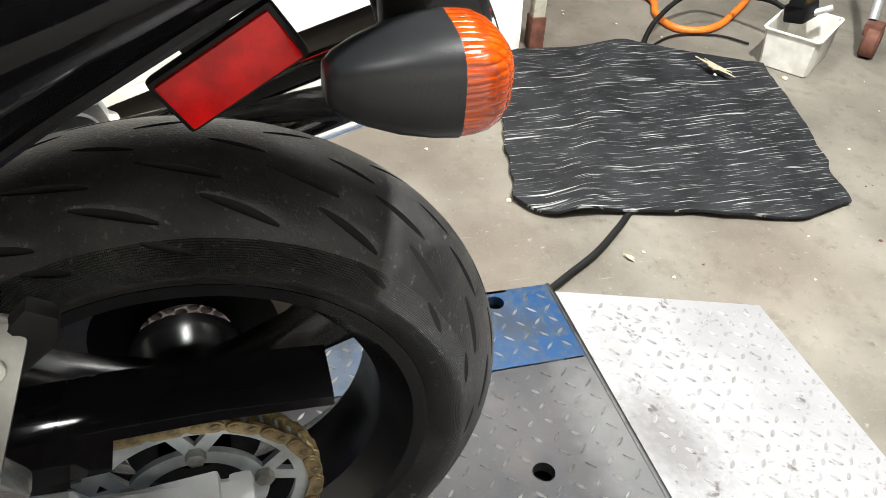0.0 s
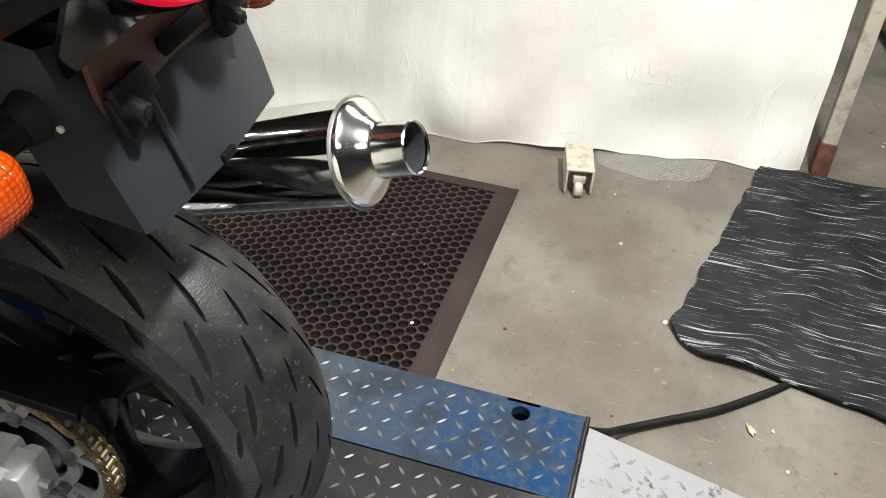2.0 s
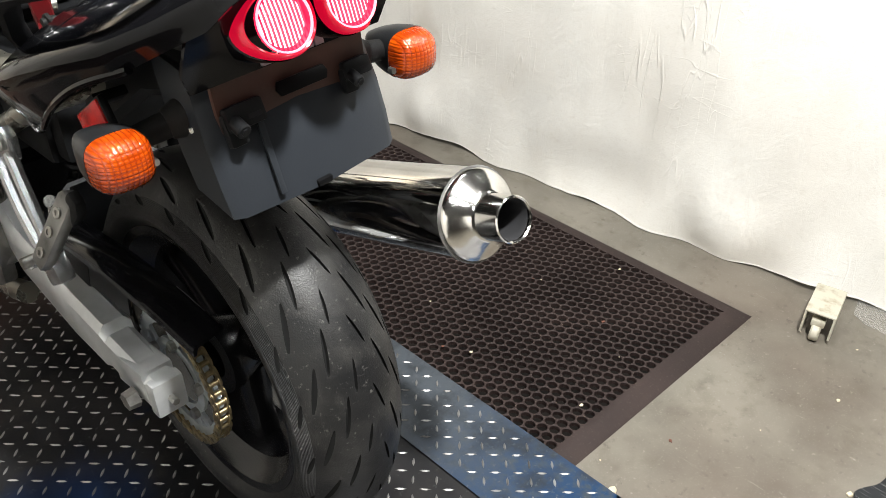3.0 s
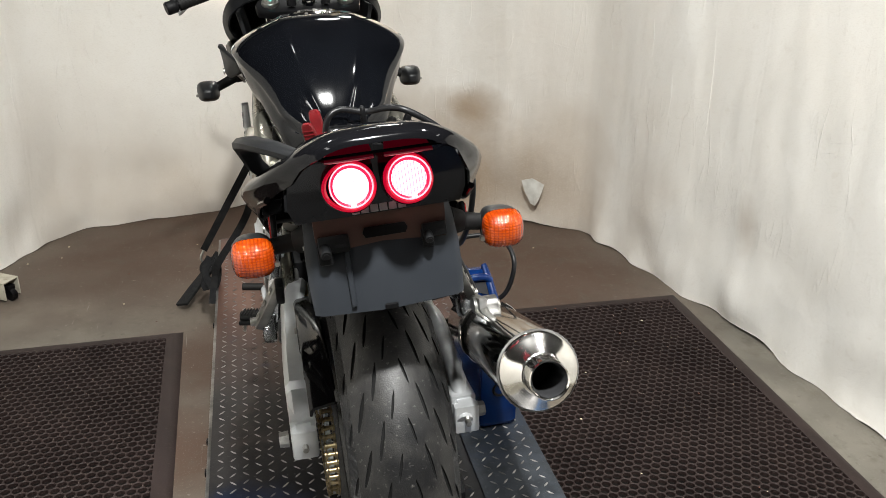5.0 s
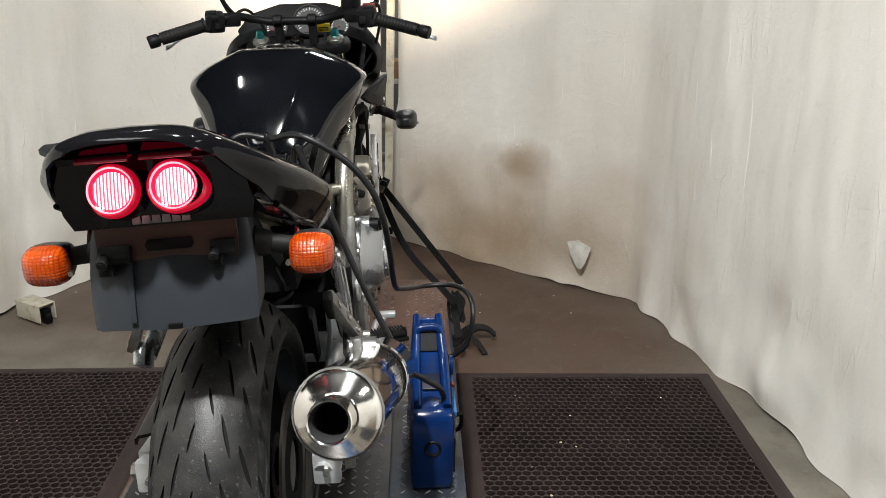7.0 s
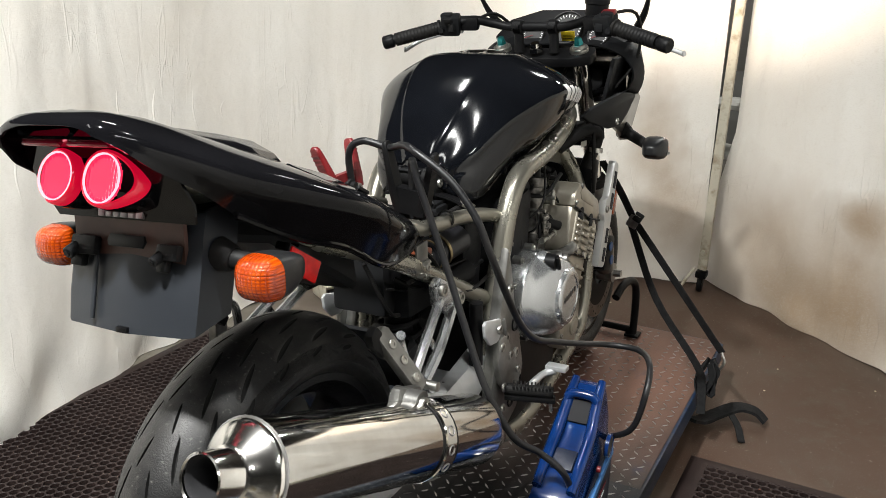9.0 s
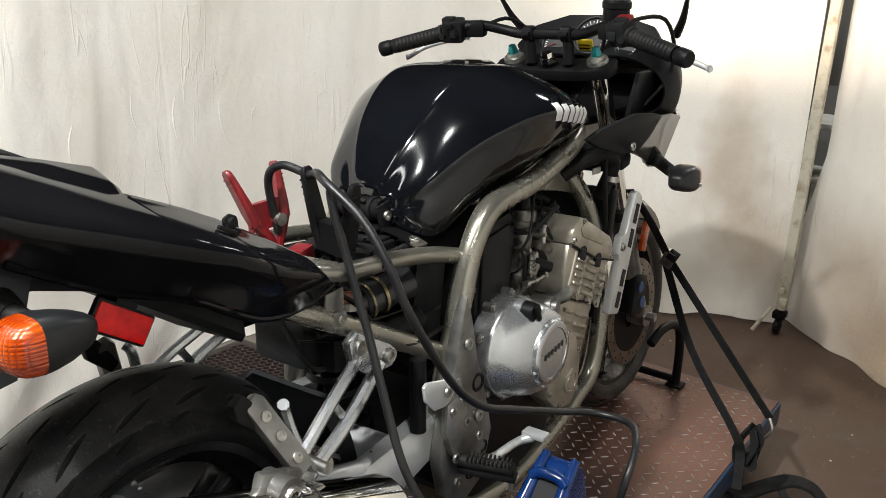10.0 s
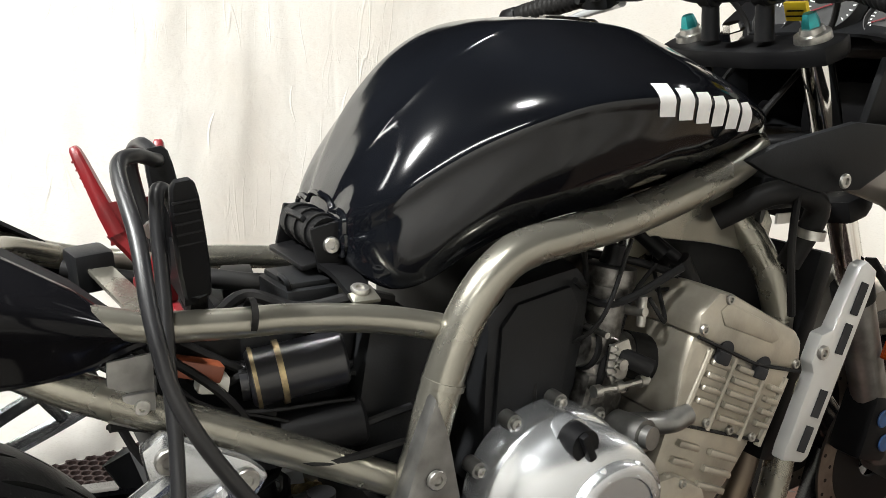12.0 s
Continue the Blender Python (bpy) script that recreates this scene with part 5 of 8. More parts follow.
# ---- wheels and fork in front ----
def build_front():
    m = STEER @ Matrix.Translation(FA) @ AXX
    rim = cast_wheel("front_wheel", spoked_rim(0.048, 0.212, 0.045, 0.05, 3, m, 0.2), "black three-spoke front wheel")
    t = new("tyre", tyre(0.2865, 0.061, 0.214, 20, 500, STEER @ Matrix.Translation(FA)))
    t.parent = rim
    for s in (-1, 1):
        b, h = disc(s * 0.076, FA, 0.149, 0.112, 0.005, STEER)
        d = part("brake_disc", b, DISC, rim, "drilled steel brake disc")
        tagged(part("disc_holes", h, SATIN, rim), kind="stuff")
        b = lathe([(0.045, -0.003), (0.112, -0.003), (0.112, 0.003), (0.045, 0.003)], Matrix.Translation((s * 0.076, FA.y, FA.z)) @ AXX, 40, closed=True)
        b.transform(STEER)
        part("disc_carrier", b, SATIN, rim)
    top, ax = Vector((0, 1.205, 1.005)), Vector((0, FA.y - 0.03, FA.z))
    d = (ax - top).normalized()
    for s in (-1, 1):
        x = Vector((s * 0.107, 0, 0))
        up = rod(top + x, top + x + d * 0.45, 0.0215, n=20)
        up.transform(STEER)
        p = part("fork_tube", up, CHROME, bike, "chromed fork stanchion")
        lo = merge(rod(top + x + d * 0.40, ax + x - d * 0.02, 0.029, 0.027, n=20), lathe([(0.0001, -0.03), (0.027, -0.03), (0.03, 0.02), (0.0001, 0.02)], Matrix.Translation(ax + x + Vector((0, 0.02, 0))) @ AXX, 20),
                   box(ax + x + Vector((-s * 0.005, -0.05, 0.10)), (0.03, 0.06, 0.12), (-20, 0, 0), 0.008))
        lo.transform(STEER)
        leg = part("fork_leg", lo, ALU_DULL, bike, "grey cast fork leg")
        seal = rod(top + x + d * 0.385, top + x + d * 0.41, 0.031, n=20)
        seal.transform(STEER)
        part("dust_seal", seal, BLACK_RUBBER, leg)
        cal = box(ax + x + Vector((s * 0.0, 0.04 - 0.10, 0.085)), (0.062, 0.075, 0.11), (-15, 0, 0), 0.014)
        cal.transform(STEER)
        cb = part("brake_caliper", cal, SATIN, leg, "dark front brake caliper with blue caps")
        for q in (-0.022, 0.022):
            e = ax + x + Vector((s * 0.031, 0.04 - 0.10 - q * 0.27, 0.085 + q))
            k = rod(e, e + Vector((s * 0.004, 0, 0)), 0.015, n=18, bevel=0.0015)
            k.transform(STEER)
            part("caliper_cap", k, BLUE_ANO, cb, "blue anodised cap")
        ref = box(ax + x + Vector((s * 0.036, -0.075, 0.245)), (0.012, 0.028, 0.075), (-20, 0, 0), 0.003)
        ref.transform(STEER)
        part("reflector", ref, AMBER, leg, "amber side reflector")
        cap = lathe([(0.0001, 0.03), (0.008, 0.03), (0.010, 0.026), (0.010, 0.018), (0.015, 0.017), (0.017, 0.010), (0.0235, 0.009), (0.0245, 0.0), (0.0245, -0.005)], along(top + x - d * 0.004, top + x - d * 0.1), 24)
        cap.transform(STEER)
        c = part("fork_cap", cap, BOLT, p, "dull steel fork cap")
        adj = lathe([(0.0001, 0.036), (0.0085, 0.036), (0.0100, 0.032), (0.0125, 0.022), (0.0125, 0.014)], along(top + x - d * 0.004, top + x - d * 0.1), 6)
        adj.transform(STEER)
        part("adjuster", adj, TEAL, p, "teal anodised preload adjuster")
        axle = rod(ax + Vector((s * 0.10, 0.02, 0)), ax + Vector((s * 0.15, 0.02, 0)), 0.012, n=6)
        axle.transform(STEER)
        part("axle_bolt", axle, BOLT, leg)
    # clamps
    ol = [(-0.145, -0.028), (-0.10, -0.045), (-0.04, -0.05), (0.04, -0.05), (0.10, -0.045), (0.145, -0.028), (0.15, 0.0), (0.14, 0.03), (0.09, 0.035), (0.04, 0.02), (-0.04, 0.02), (-0.09, 0.035), (-0.14, 0.03), (-0.15, 0.0)]
    for off, nm, th in ((0.010, "top_clamp", 0.026), (0.24, "lower_clamp", 0.035)):
        c = top + d * off
        b = prism(ol, th, STEER @ Matrix.Translation(c) @ pose(0, 0, 0, 21.5, 0, 0), 0.006)
        cl = part(nm, b, SATIN, bike, "black fork clamp")
        if nm == "top_clamp":
            b = lathe([(0.0001, 0.022), (0.012, 0.022), (0.014, 0.012), (0.019, 0.011), (0.019, 0)], STEER @ Matrix.Translation(c + Vector((0, -0.035, 0.012))) @ pose(0, 0, 0, 21.5, 0, 0), 6)
            part("stem_nut", b, CHROME, cl)
            for s in (-1, 1):
                r = merge(rod((s * 0.048, 1.180, 1.005), (s * 0.048, 1.172, 1.060), 0.0135, 0.012, n=18), rod((s * 0.048 - 0.013, 1.170, 1.068), (s * 0.048 + 0.013, 1.170, 1.068), 0.0185, n=20, bevel=0.003), box((s * 0.048, 1.150, 1.068), (0.022, 0.014, 0.010), (0, 0, 0), 0.003))
                r.transform(STEER)
                part("riser", r, SATIN, cl, "black handlebar clamp")
    # mudguard
    rings = []
    for k in range(15):
        a = radians(40 + 115 * k / 14)
        r = 0.303
        c = FA + Vector((0, r * math.cos(a), r * math.sin(a)))
        nrm = Vector((0, math.cos(a), math.sin(a)))
        w = 0.062 * (0.75 + 0.25 * math.sin(math.pi * k / 14)) + 0.004
        rings.append([c + Vector((x * w, 0, 0)) + nrm * e for x, e in ((-1, -0.045), (-1.02, -0.01), (-0.6, 0.008), (0, 0.014), (0.6, 0.008), (1.02, -0.01), (1, -0.045), (0.96, -0.042), (0.55, 0.002), (0, 0.008), (-0.55, 0.002), (-0.96, -0.042))])
    b = loft(rings)
    b.transform(STEER)
    part("front_mudguard", b, SILVER_PAINT, bike, "silver front mudguard")


SILVER_PAINT = surface("silver_paint", (0.14, 0.128, 0.112), (0.11, 0.10, 0.087), 0.28, 0.45, scale=10, fine=400, bump=0.02, coat=0.5)
build_front()


def build_bars():
    pts = [(-0.362, 1.043, 1.034), (-0.30, 1.065, 1.050), (-0.235, 1.090, 1.068), (-0.165, 1.128, 1.086), (-0.115, 1.160, 1.077), (-0.07, 1.17, 1.068), (0, 1.17, 1.068)]
    pts = pts + [(-x, y, z) for x, y, z in reversed(pts[:-1])]
    b = tube(pts, 0.0115, n=12)
    b.transform(STEER)
    bar = part("handlebar", b, SATIN, bike, "black tubular handlebar")
    for s in (-1, 1):
        f = lambda x, y, z: STEER @ Vector((s * x, y, z))
        e0, e1 = Vector((s * 0.232, 1.090, 1.068)), Vector((s * 0.346, 1.049, 1.037))
        d = (e1 - e0).normalized()
        prof = [(0.0001, 0), (0.020, 0.0), (0.020, 0.006)]
        L = (e1 - e0).length
        for k in range(12):
            z = 0.008 + (L - 0.014) * k / 12
            prof += [(0.0165, z), (0.0175, z + 0.002), (0.0175, z + 0.006), (0.0165, z + 0.0075)]
        prof += [(0.017, L), (0.0001, L)]
        g = lathe(prof, along(e0, e1), 20)
        g.transform(STEER)
        part("grip", g, BLACK_RUBBER, bar, "ribbed black rubber grip")
        w = lathe([(0.0001, 0.0), (0.0145, 0.0), (0.0175, 0.004), (0.0175, 0.026), (0.015, 0.030), (0.0001, 0.030)], along(e1 + d * 0.004, e1 + d), 20)
        w.transform(STEER)
        part("bar_end", w, SATIN, bar)
        sw = merge(box((s * 0.208, 1.100, 1.075), (0.050, 0.044, 0.052), (20, 0, -s * 18), 0.010), box((s * 0.214, 1.088, 1.096), (0.03, 0.02, 0.016), (20, 0, 0), 0.004), box((s * 0.196, 1.082, 1.068), (0.018, 0.016, 0.020), (10, 0, s * 12), 0.004), rod((s * 0.222, 1.078, 1.062), (s * 0.222, 1.068, 1.060), 0.007, n=12))
        sw.transform(STEER)
        swb = part("switch_box", sw, PLASTIC, bar, "black switch cluster")
        if s > 0:
            k = box((0.214, 1.098, 1.102), (0.034, 0.020, 0.012), (25, 0, -10), 0.004)
            k.transform(STEER)
            part("kill_switch", k, RED, swb, "red engine stop switch")
        else:
            k = box((-0.200, 1.065, 1.085), (0.02, 0.010, 0.012), (25, 0, 10), 0.003)
            k.transform(STEER)
            part("turn_switch", k, BLACK_RUBBER, swb)
        lv = tube([(s * 0.195, 1.135, 1.060), (s * 0.24, 1.150, 1.056), (s * 0.31, 1.130, 1.036), (s * (0.385 if s > 0 else 0.345), 1.108, 1.012), (s * (0.393 if s > 0 else 0.352), 1.105, 1.010)], [0.008, 0.008, 0.0062, 0.0055, 0.0075], n=10)
        lv.transform(STEER)
        part("lever", lv, ALU, bar, "bare aluminium lever")
        mc = box((s * 0.175, 1.13, 1.078), (0.06, 0.035, 0.035), (10, 0, -s * 15), 0.008)
        mc.transform(STEER)
        part("lever_perch", mc, SATIN, bar)
    res = lathe([(0.0001, 0), (0.026, 0), (0.028, 0.005), (0.028, 0.032), (0.031, 0.034), (0.031, 0.046), (0.027, 0.050), (0.0001, 0.050)], pose(0.158, 1.175, 1.090, 4, 4, 0), 28)
    res.transform(STEER)
    part("brake_reservoir", res, SATIN, bar, "black round brake fluid reservoir")
    y = box((0.075, 1.205, 1.045), (0.036, 0.006, 0.026), (25, 0, 0), 0.001)
    y.transform(STEER)
    yt = part("warning_tag", y, YELLOW, bar, "small yellow warning tag")
    for k in range(3):
        q = box((0.075, 1.201, 1.052 - 0.007 * k), (0.026, 0.001, 0.002), (25, 0, 0), 0)
        q.transform(STEER)
        part("tag_line", q, SATIN, yt)
    for nm, pts in (("clutch_cable", [(-0.18, 1.14, 1.07), (-0.14, 1.25, 1.10), (-0.10, 1.33, 1.02), (-0.08, 1.22, 0.90), (-0.06, 1.14, 0.80)]),
                    ("throttle_cable", [(0.21, 1.10, 1.05), (0.14, 1.20, 1.10), (0.08, 1.28, 1.02), (0.06, 1.18, 0.90)]),
                    ("brake_hose", [(0.17, 1.15, 1.09), (0.24, 1.26, 1.10), (0.22, 1.36, 0.98), (0.14, 1.30, 0.84), (0.12, 1.36, 0.62)])):
        part(nm, tube(pts, 0.0045, n=8), BLACK_RUBBER, bar)


build_bars()

# ---- tail ----
TAIL = Matrix.Translation((-0.010, 0, 0.80)) @ pose(0, 0, 0, 0, -2.6, 0) @ Matrix.Translation((0, 0, -0.80))


def tailed(bm):
    bm.transform(TAIL)
    return bm


def tail_section(y, pts, n=5):
    return catmull([(x, y, z) for x, z in pts], n)


def build_tail():
    secs = [
        (-0.276, [(0, 0.986), (0.040, 0.985), (0.066, 0.980), (0.078, 0.974)]),
        (-0.274, [(0, 0.993), (0.046, 0.992), (0.076, 0.985), (0.090, 0.970)]),
        (-0.262, [(0, 0.999), (0.054, 0.997), (0.092, 0.984), (0.106, 0.958)]),
        (-0.235, [(0, 1.000), (0.066, 0.995), (0.116, 0.968), (0.120, 0.932)]),
        (-0.185, [(0, 0.991), (0.080, 0.980), (0.148, 0.938), (0.141, 0.906)]),
        (-0.12, [(0, 0.970), (0.090, 0.953), (0.172, 0.908), (0.161, 0.872)]),
        (-0.04, [(0, 0.945), (0.092, 0.924), (0.188, 0.880), (0.172, 0.841)]),
        (0.045, [(0, 0.916), (0.092, 0.892), (0.198, 0.848), (0.174, 0.794)]),
    ]
    def hang(y):
        """How far the right skirt hangs below the left one, 0 to 1."""
        return max(0.0, 1 - ((y + 0.055) / 0.15) ** 2)
    shells = []
    for s in (-1, 1):
        rings = [[Vector((p.x * s, p.y, p.z)) for p in tail_section(y, q if s < 0 else q[:3] + [(q[3][0] - 0.010 * hang(y), q[3][1] - 0.034 * hang(y))])] for y, q in secs]
        b = loft(rings, cap=False, around=False)
        shells.append(b)
    sides = [
        (0.045, [(0.088, 0.893), (0.100, 0.891), (0.198, 0.848), (0.174, 0.794)]),
        (0.11, [(0.098, 0.868), (0.116, 0.865), (0.200, 0.822), (0.168, 0.750)]),
        (0.17, [(0.106, 0.838), (0.124, 0.834), (0.194, 0.791), (0.160, 0.715)]),
        (0.23, [(0.114, 0.805), (0.130, 0.801), (0.174, 0.766), (0.152, 0.700)]),
        (0.285, [(0.122, 0.771), (0.135, 0.768), (0.158, 0.746), (0.146, 0.706)]),
        (0.325, [(0.130, 0.737), (0.136, 0.735), (0.142, 0.728), (0.138, 0.714)]),
        (0.342, [(0.134, 0.724), (0.136, 0.723), (0.137, 0.721), (0.135, 0.718)]),
    ]
    for s in (-1, 1):
        shells.append(loft([[Vector((p.x * s, p.y, p.z)) for p in tail_section(y, q if s < 0 else q[:3] + [(q[3][0] - 0.010 * hang(y), q[3][1] - 0.034 * hang(y))])] for y, q in sides], cap=False, around=False))
    bm = merge(*shells)
    bmesh.ops.remove_doubles(bm, verts=bm.verts, dist=0.0006)
    bmesh.ops.recalc_face_normals(bm, faces=bm.faces)
    bmesh.ops.solidify(bm, geom=bm.faces[:], thickness=0.004)
    tail = part("tail_fairing", tailed(bm), TAIL_GLOSS, bike, "glossy black tail fairing with open seat bay", sharp=50)
    # lower lips along both sides, seat bay flanges and tabs
    for s in (-1, 1):
        edge = [(0.157, -0.14, 0.883), (0.172, -0.04, 0.842), (0.173, 0.06, 0.785), (0.160, 0.17, 0.714), (0.142, 0.27, 0.703), (0.136, 0.34, 0.719)]
        part("lower_lip", tailed(tube([(s * (x - (0.010 * hang(y) if s > 0 else 0)), y, z - (0.034 * hang(y) if s > 0 else 0)) for x, y, z in edge], 0.0050, n=8)), TAIL_GLOSS, tail, "dull black lower edge strip")
        fl = [[Vector((s * x, y, z)), Vector((s * (x - 0.022), y, z + 0.006)), Vector((s * (x - 0.024), y, z + 0.002)), Vector((s * (x - 0.002), y, z - 0.004))] for x, y, z in
              ((0.090, 0.05, 0.889), (0.100, 0.11, 0.865), (0.108, 0.17, 0.837), (0.116, 0.23, 0.804), (0.124, 0.285, 0.769), (0.132, 0.32, 0.738))]
        part("bay_flange", tailed(loft(fl)), PLASTIC, tail)
        for x, y, z in ((0.104, 0.180, 0.838),):
            t = part("seat_tab", tailed(merge(prism([(y - 0.013, z - 0.014), (y + 0.013, z - 0.014), (y + 0.011, z + 0.006), (y, z + 0.011), (y - 0.011, z + 0.006)], 0.006, Matrix.Translation((s * x, 0, 0)) @ YZ, 0.002),
                                              rod((s * x - 0.008, y, z), (s * x + 0.010, y, z), 0.006, n=14))), BLACK_RUBBER, tail, "black rubber seat tab")
        part("side_slot", tailed(box((s * 0.160, 0.13, 0.842), (0.006, 0.03, 0.006), (-28, 0, 0), 0.002)), SATIN, tail)
    # matt seat cowl on top
    pad = []
    for y, w, z, e in ((-0.205, 0.045, 0.981, 0.008), (-0.18, 0.070, 0.978, 0.016), (-0.12, 0.084, 0.963, 0.020), (-0.03, 0.092, 0.942, 0.026), (0.035, 0.092, 0.924, 0.032), (0.048, 0.084, 0.915, 0.032)):
        pad.append([Vector((-w, y, z - e)), Vector((-w * 0.82, y, z - e * 0.45)), Vector((-w * 0.4, y, z + 0.003)), Vector((w * 0.4, y, z + 0.003)), Vector((w * 0.82, y, z - e * 0.45)), Vector((w, y, z - e)), Vector((0, y, z - 0.012))])
    part("seat_cowl", tailed(loft(pad)), TAIL_GLOSS, tail, "matt black rear cowl")
    # rear face with two round lamps
    face = [[Vector((x * sx, y, z)) for x in (-1, -0.7, 0, 0.7, 1)] for sx, y, z in ((0.090, -0.262, 0.972), (0.116, -0.222, 0.956), (0.127, -0.200, 0.915), (0.130, -0.184, 0.880), (0.122, -0.177, 0.856))]
    b = loft(face, cap=False, around=False)
    bmesh.ops.solidify(b, geom=b.faces[:], thickness=0.004)
    rf = part("lamp_housing", tailed(b), TAIL_GLOSS, tail)
    for s in (-1, 1):
        x = s * 0.0405
        m = Matrix.Translation((x, -0.204, 0.907)) @ pose(0, 0, 0, 70, 0, 0) @ Matrix.Diagonal((0.88, 0.88, 1, 1))
        def swept(bm, s=s, m=m):
            """Draws the outer flank of a lamp outwards and forwards, round the corner of the tail."""
            inv = m.inverted()
            for v in bm.verts:
                q = inv @ v.co
                u = max(0.0, s * q.x / 0.04)
                q.x += s * 0.004 * u * u
                q.z -= 0.026 * u * u
                v.co = m @ q
            return tailed(bm)
        part("lamp_barrel", swept(lathe([(0.0365, -0.012), (0.0400, -0.012), (0.0418, 0.014), (0.0418, 0.0240), (0.0380, 0.0240)], m, 48, closed=True)), TAIL_GLOSS, rf)
        part("lamp_bezel", swept(lathe([(0.0345, 0.0245), (0.0404, 0.0245), (0.0402, 0.0330), (0.0390, 0.0385), (0.0368, 0.0405), (0.0350, 0.0395), (0.0345, 0.0370)], m, 48, closed=True)), TAIL_GLOW, rf, "glowing red lamp ring")
        part("lamp_lens", tailed(lathe([(0.0001, 0.0335), (0.018, 0.0330), (0.0282, 0.0320)], m, 40)), TAIL_CORE, rf, "white-hot lit lamp core")
        part("lamp_reflector", tailed(lathe([(0.0282, 0.0320), (0.0346, 0.0345)], m, 40)), TAIL_MID, rf, "lit red reflector round the core")
        part("lens_ring", tailed(lathe([(0.0322, 0.0375), (0.0332, 0.0402), (0.0346, 0.0395), (0.0342, 0.0370)], m, 40, closed=True)), TAIL_RIB, rf, "bright lens rim")
        # upright flutes of the lens: a low dome of thin red blades
        for k in range(13):
            q = (k - 6) * 0.0052
            h = math.sqrt(0.0338 ** 2 - q * q)
            prof = [(-h, 0.0325), (h, 0.0325)] + [(h * (1 - u / 4), 0.0350 + 0.0022 * (1 - (q * q + (h * (1 - u / 4)) ** 2) / 0.0338 ** 2)) for u in range(9)]
            b = bmesh.new()
            for e in (-0.00028, 0.00028):
                b.faces.new([b.verts.new(m @ Vector((q + e, v, z))) for v, z in prof])
            part("lens_rib", tailed(b), TAIL_MID, rf)
        part("lamp_brow", tailed(prism([(-0.034, -0.010), (0.034, -0.010), (0.030, 0.016), (-0.026, 0.010)] if s < 0 else [(-0.034, -0.010), (0.034, -0.010), (0.026, 0.010), (-0.030, 0.016)], 0.006,
                                       Matrix.Translation((x, -0.2455, 0.966)) @ pose(0, 0, 0, 40, 0, 0), 0.002)), BROW_GLOW, rf)
    # maker's mark as plain bars
    for k in range(6):
        x = -0.034 + 0.0136 * k
        part("mark_bar", tailed(box((x, -0.1835, 0.8645), (0.0112, 0.006, 0.0125), (-14, 0, 0), 0.001)), GREY_MARK, rf)
    # lower panel with a slot, then the flap
    low = [[Vector((x * sx, y, z)) for x in (-1, -0.5, 0.5, 1)] for sx, y, z in ((0.098, -0.177, 0.858), (0.098, -0.179, 0.83), (0.096, -0.180, 0.80))]
    b = loft(low, cap=False, around=False)
    bmesh.ops.solidify(b, geom=b.faces[:], thickness=0.006)
    lp = part("plate_holder", tailed(b), HOLDER, tail, "black licence plate holder tinted as if lit red by the lamps, no plate fitted")
    part("holder_slot", tailed(prism([(-0.03, -0.008), (0.03, -0.008), (0.034, 0), (0.03, 0.008), (-0.03, 0.008), (-0.034, 0)], 0.004, Matrix.Translation((0.005, -0.1860, 0.828)) @ pose(0, 0, 0, 68, 0, 0), 0.001)), SATIN, lp)
    flap = []
    for z, y, w in ((0.862, -0.150, 0.104), (0.835, -0.166, 0.110), (0.79, -0.182, 0.114), (0.75, -0.194, 0.114), (0.714, -0.203, 0.112)):
        flap.append([Vector((-w, y + 0.075, z + 0.01)), Vector((-w - 0.002, y + 0.006, z)), Vector((-w + 0.010, y - 0.002, z)), Vector((0, y - 0.006, z - 0.004)), Vector((w - 0.010, y - 0.002, z)), Vector((w + 0.002, y + 0.006, z)),
                     Vector((w, y + 0.075, z + 0.01)), Vector((w - 0.004, y + 0.075, z + 0.01)), Vector((w - 0.008, y + 0.010, z)), Vector((0, y + 0.000, z - 0.004)), Vector((-w + 0.008, y + 0.010, z)), Vector((-w + 0.004, y + 0.075, z + 0.01))])
    fl = part("mud_flap", tailed(loft(flap)), FLAP, tail, "stiff dark grey plastic mud flap")
    for x in (-0.055,):
        part("flap_rib", tailed(box((x, -0.1975, 0.765), (0.008, 0.004, 0.085), (-16, 0, 0), 0.002)), FLAP, fl)
    part("flap_notch", tailed(box((0.0, -0.208, 0.715), (0.02, 0.008, 0.008), bevel=0.002)), SATIN, fl)
    # bracket blocks with bolts
    for x, k in ((-0.072, 1.0), (0.078, 0.8)):
        bl = part("bracket_block", tailed(merge(box((x, -0.187, 0.818), (0.046 * k, 0.012, 0.026 * k), (-20, 0, 0), 0.004), box((x - 0.014 * k, -0.186, 0.806), (0.022 * k, 0.012, 0.036 * k), (-20, 0, 0), 0.004), rod((x - 0.014 * k, -0.180, 0.818), (x - 0.014 * k, -0.2065, 0.8095), 0.0085 * k, n=16, bevel=0.0012))), PLASTIC, fl)
        part("block_bolt", tailed(rod((x - 0.014 * k, -0.205, 0.810), (x - 0.014 * k, -0.2085, 0.809), 0.0045 * k, n=6)), SATIN, bl)
        part("block_slot", tailed(box((x + 0.009 * k, -0.1925, 0.8165), (0.018 * k, 0.004, 0.0055), (-20, 0, 0), 0.002)), SOOT_SHADE, bl)
    part("rivet", tailed(rod((-0.104, -0.152, 0.805), (-0.1165, -0.152, 0.805), 0.0030, n=10)), WHITE_PLASTIC, fl)


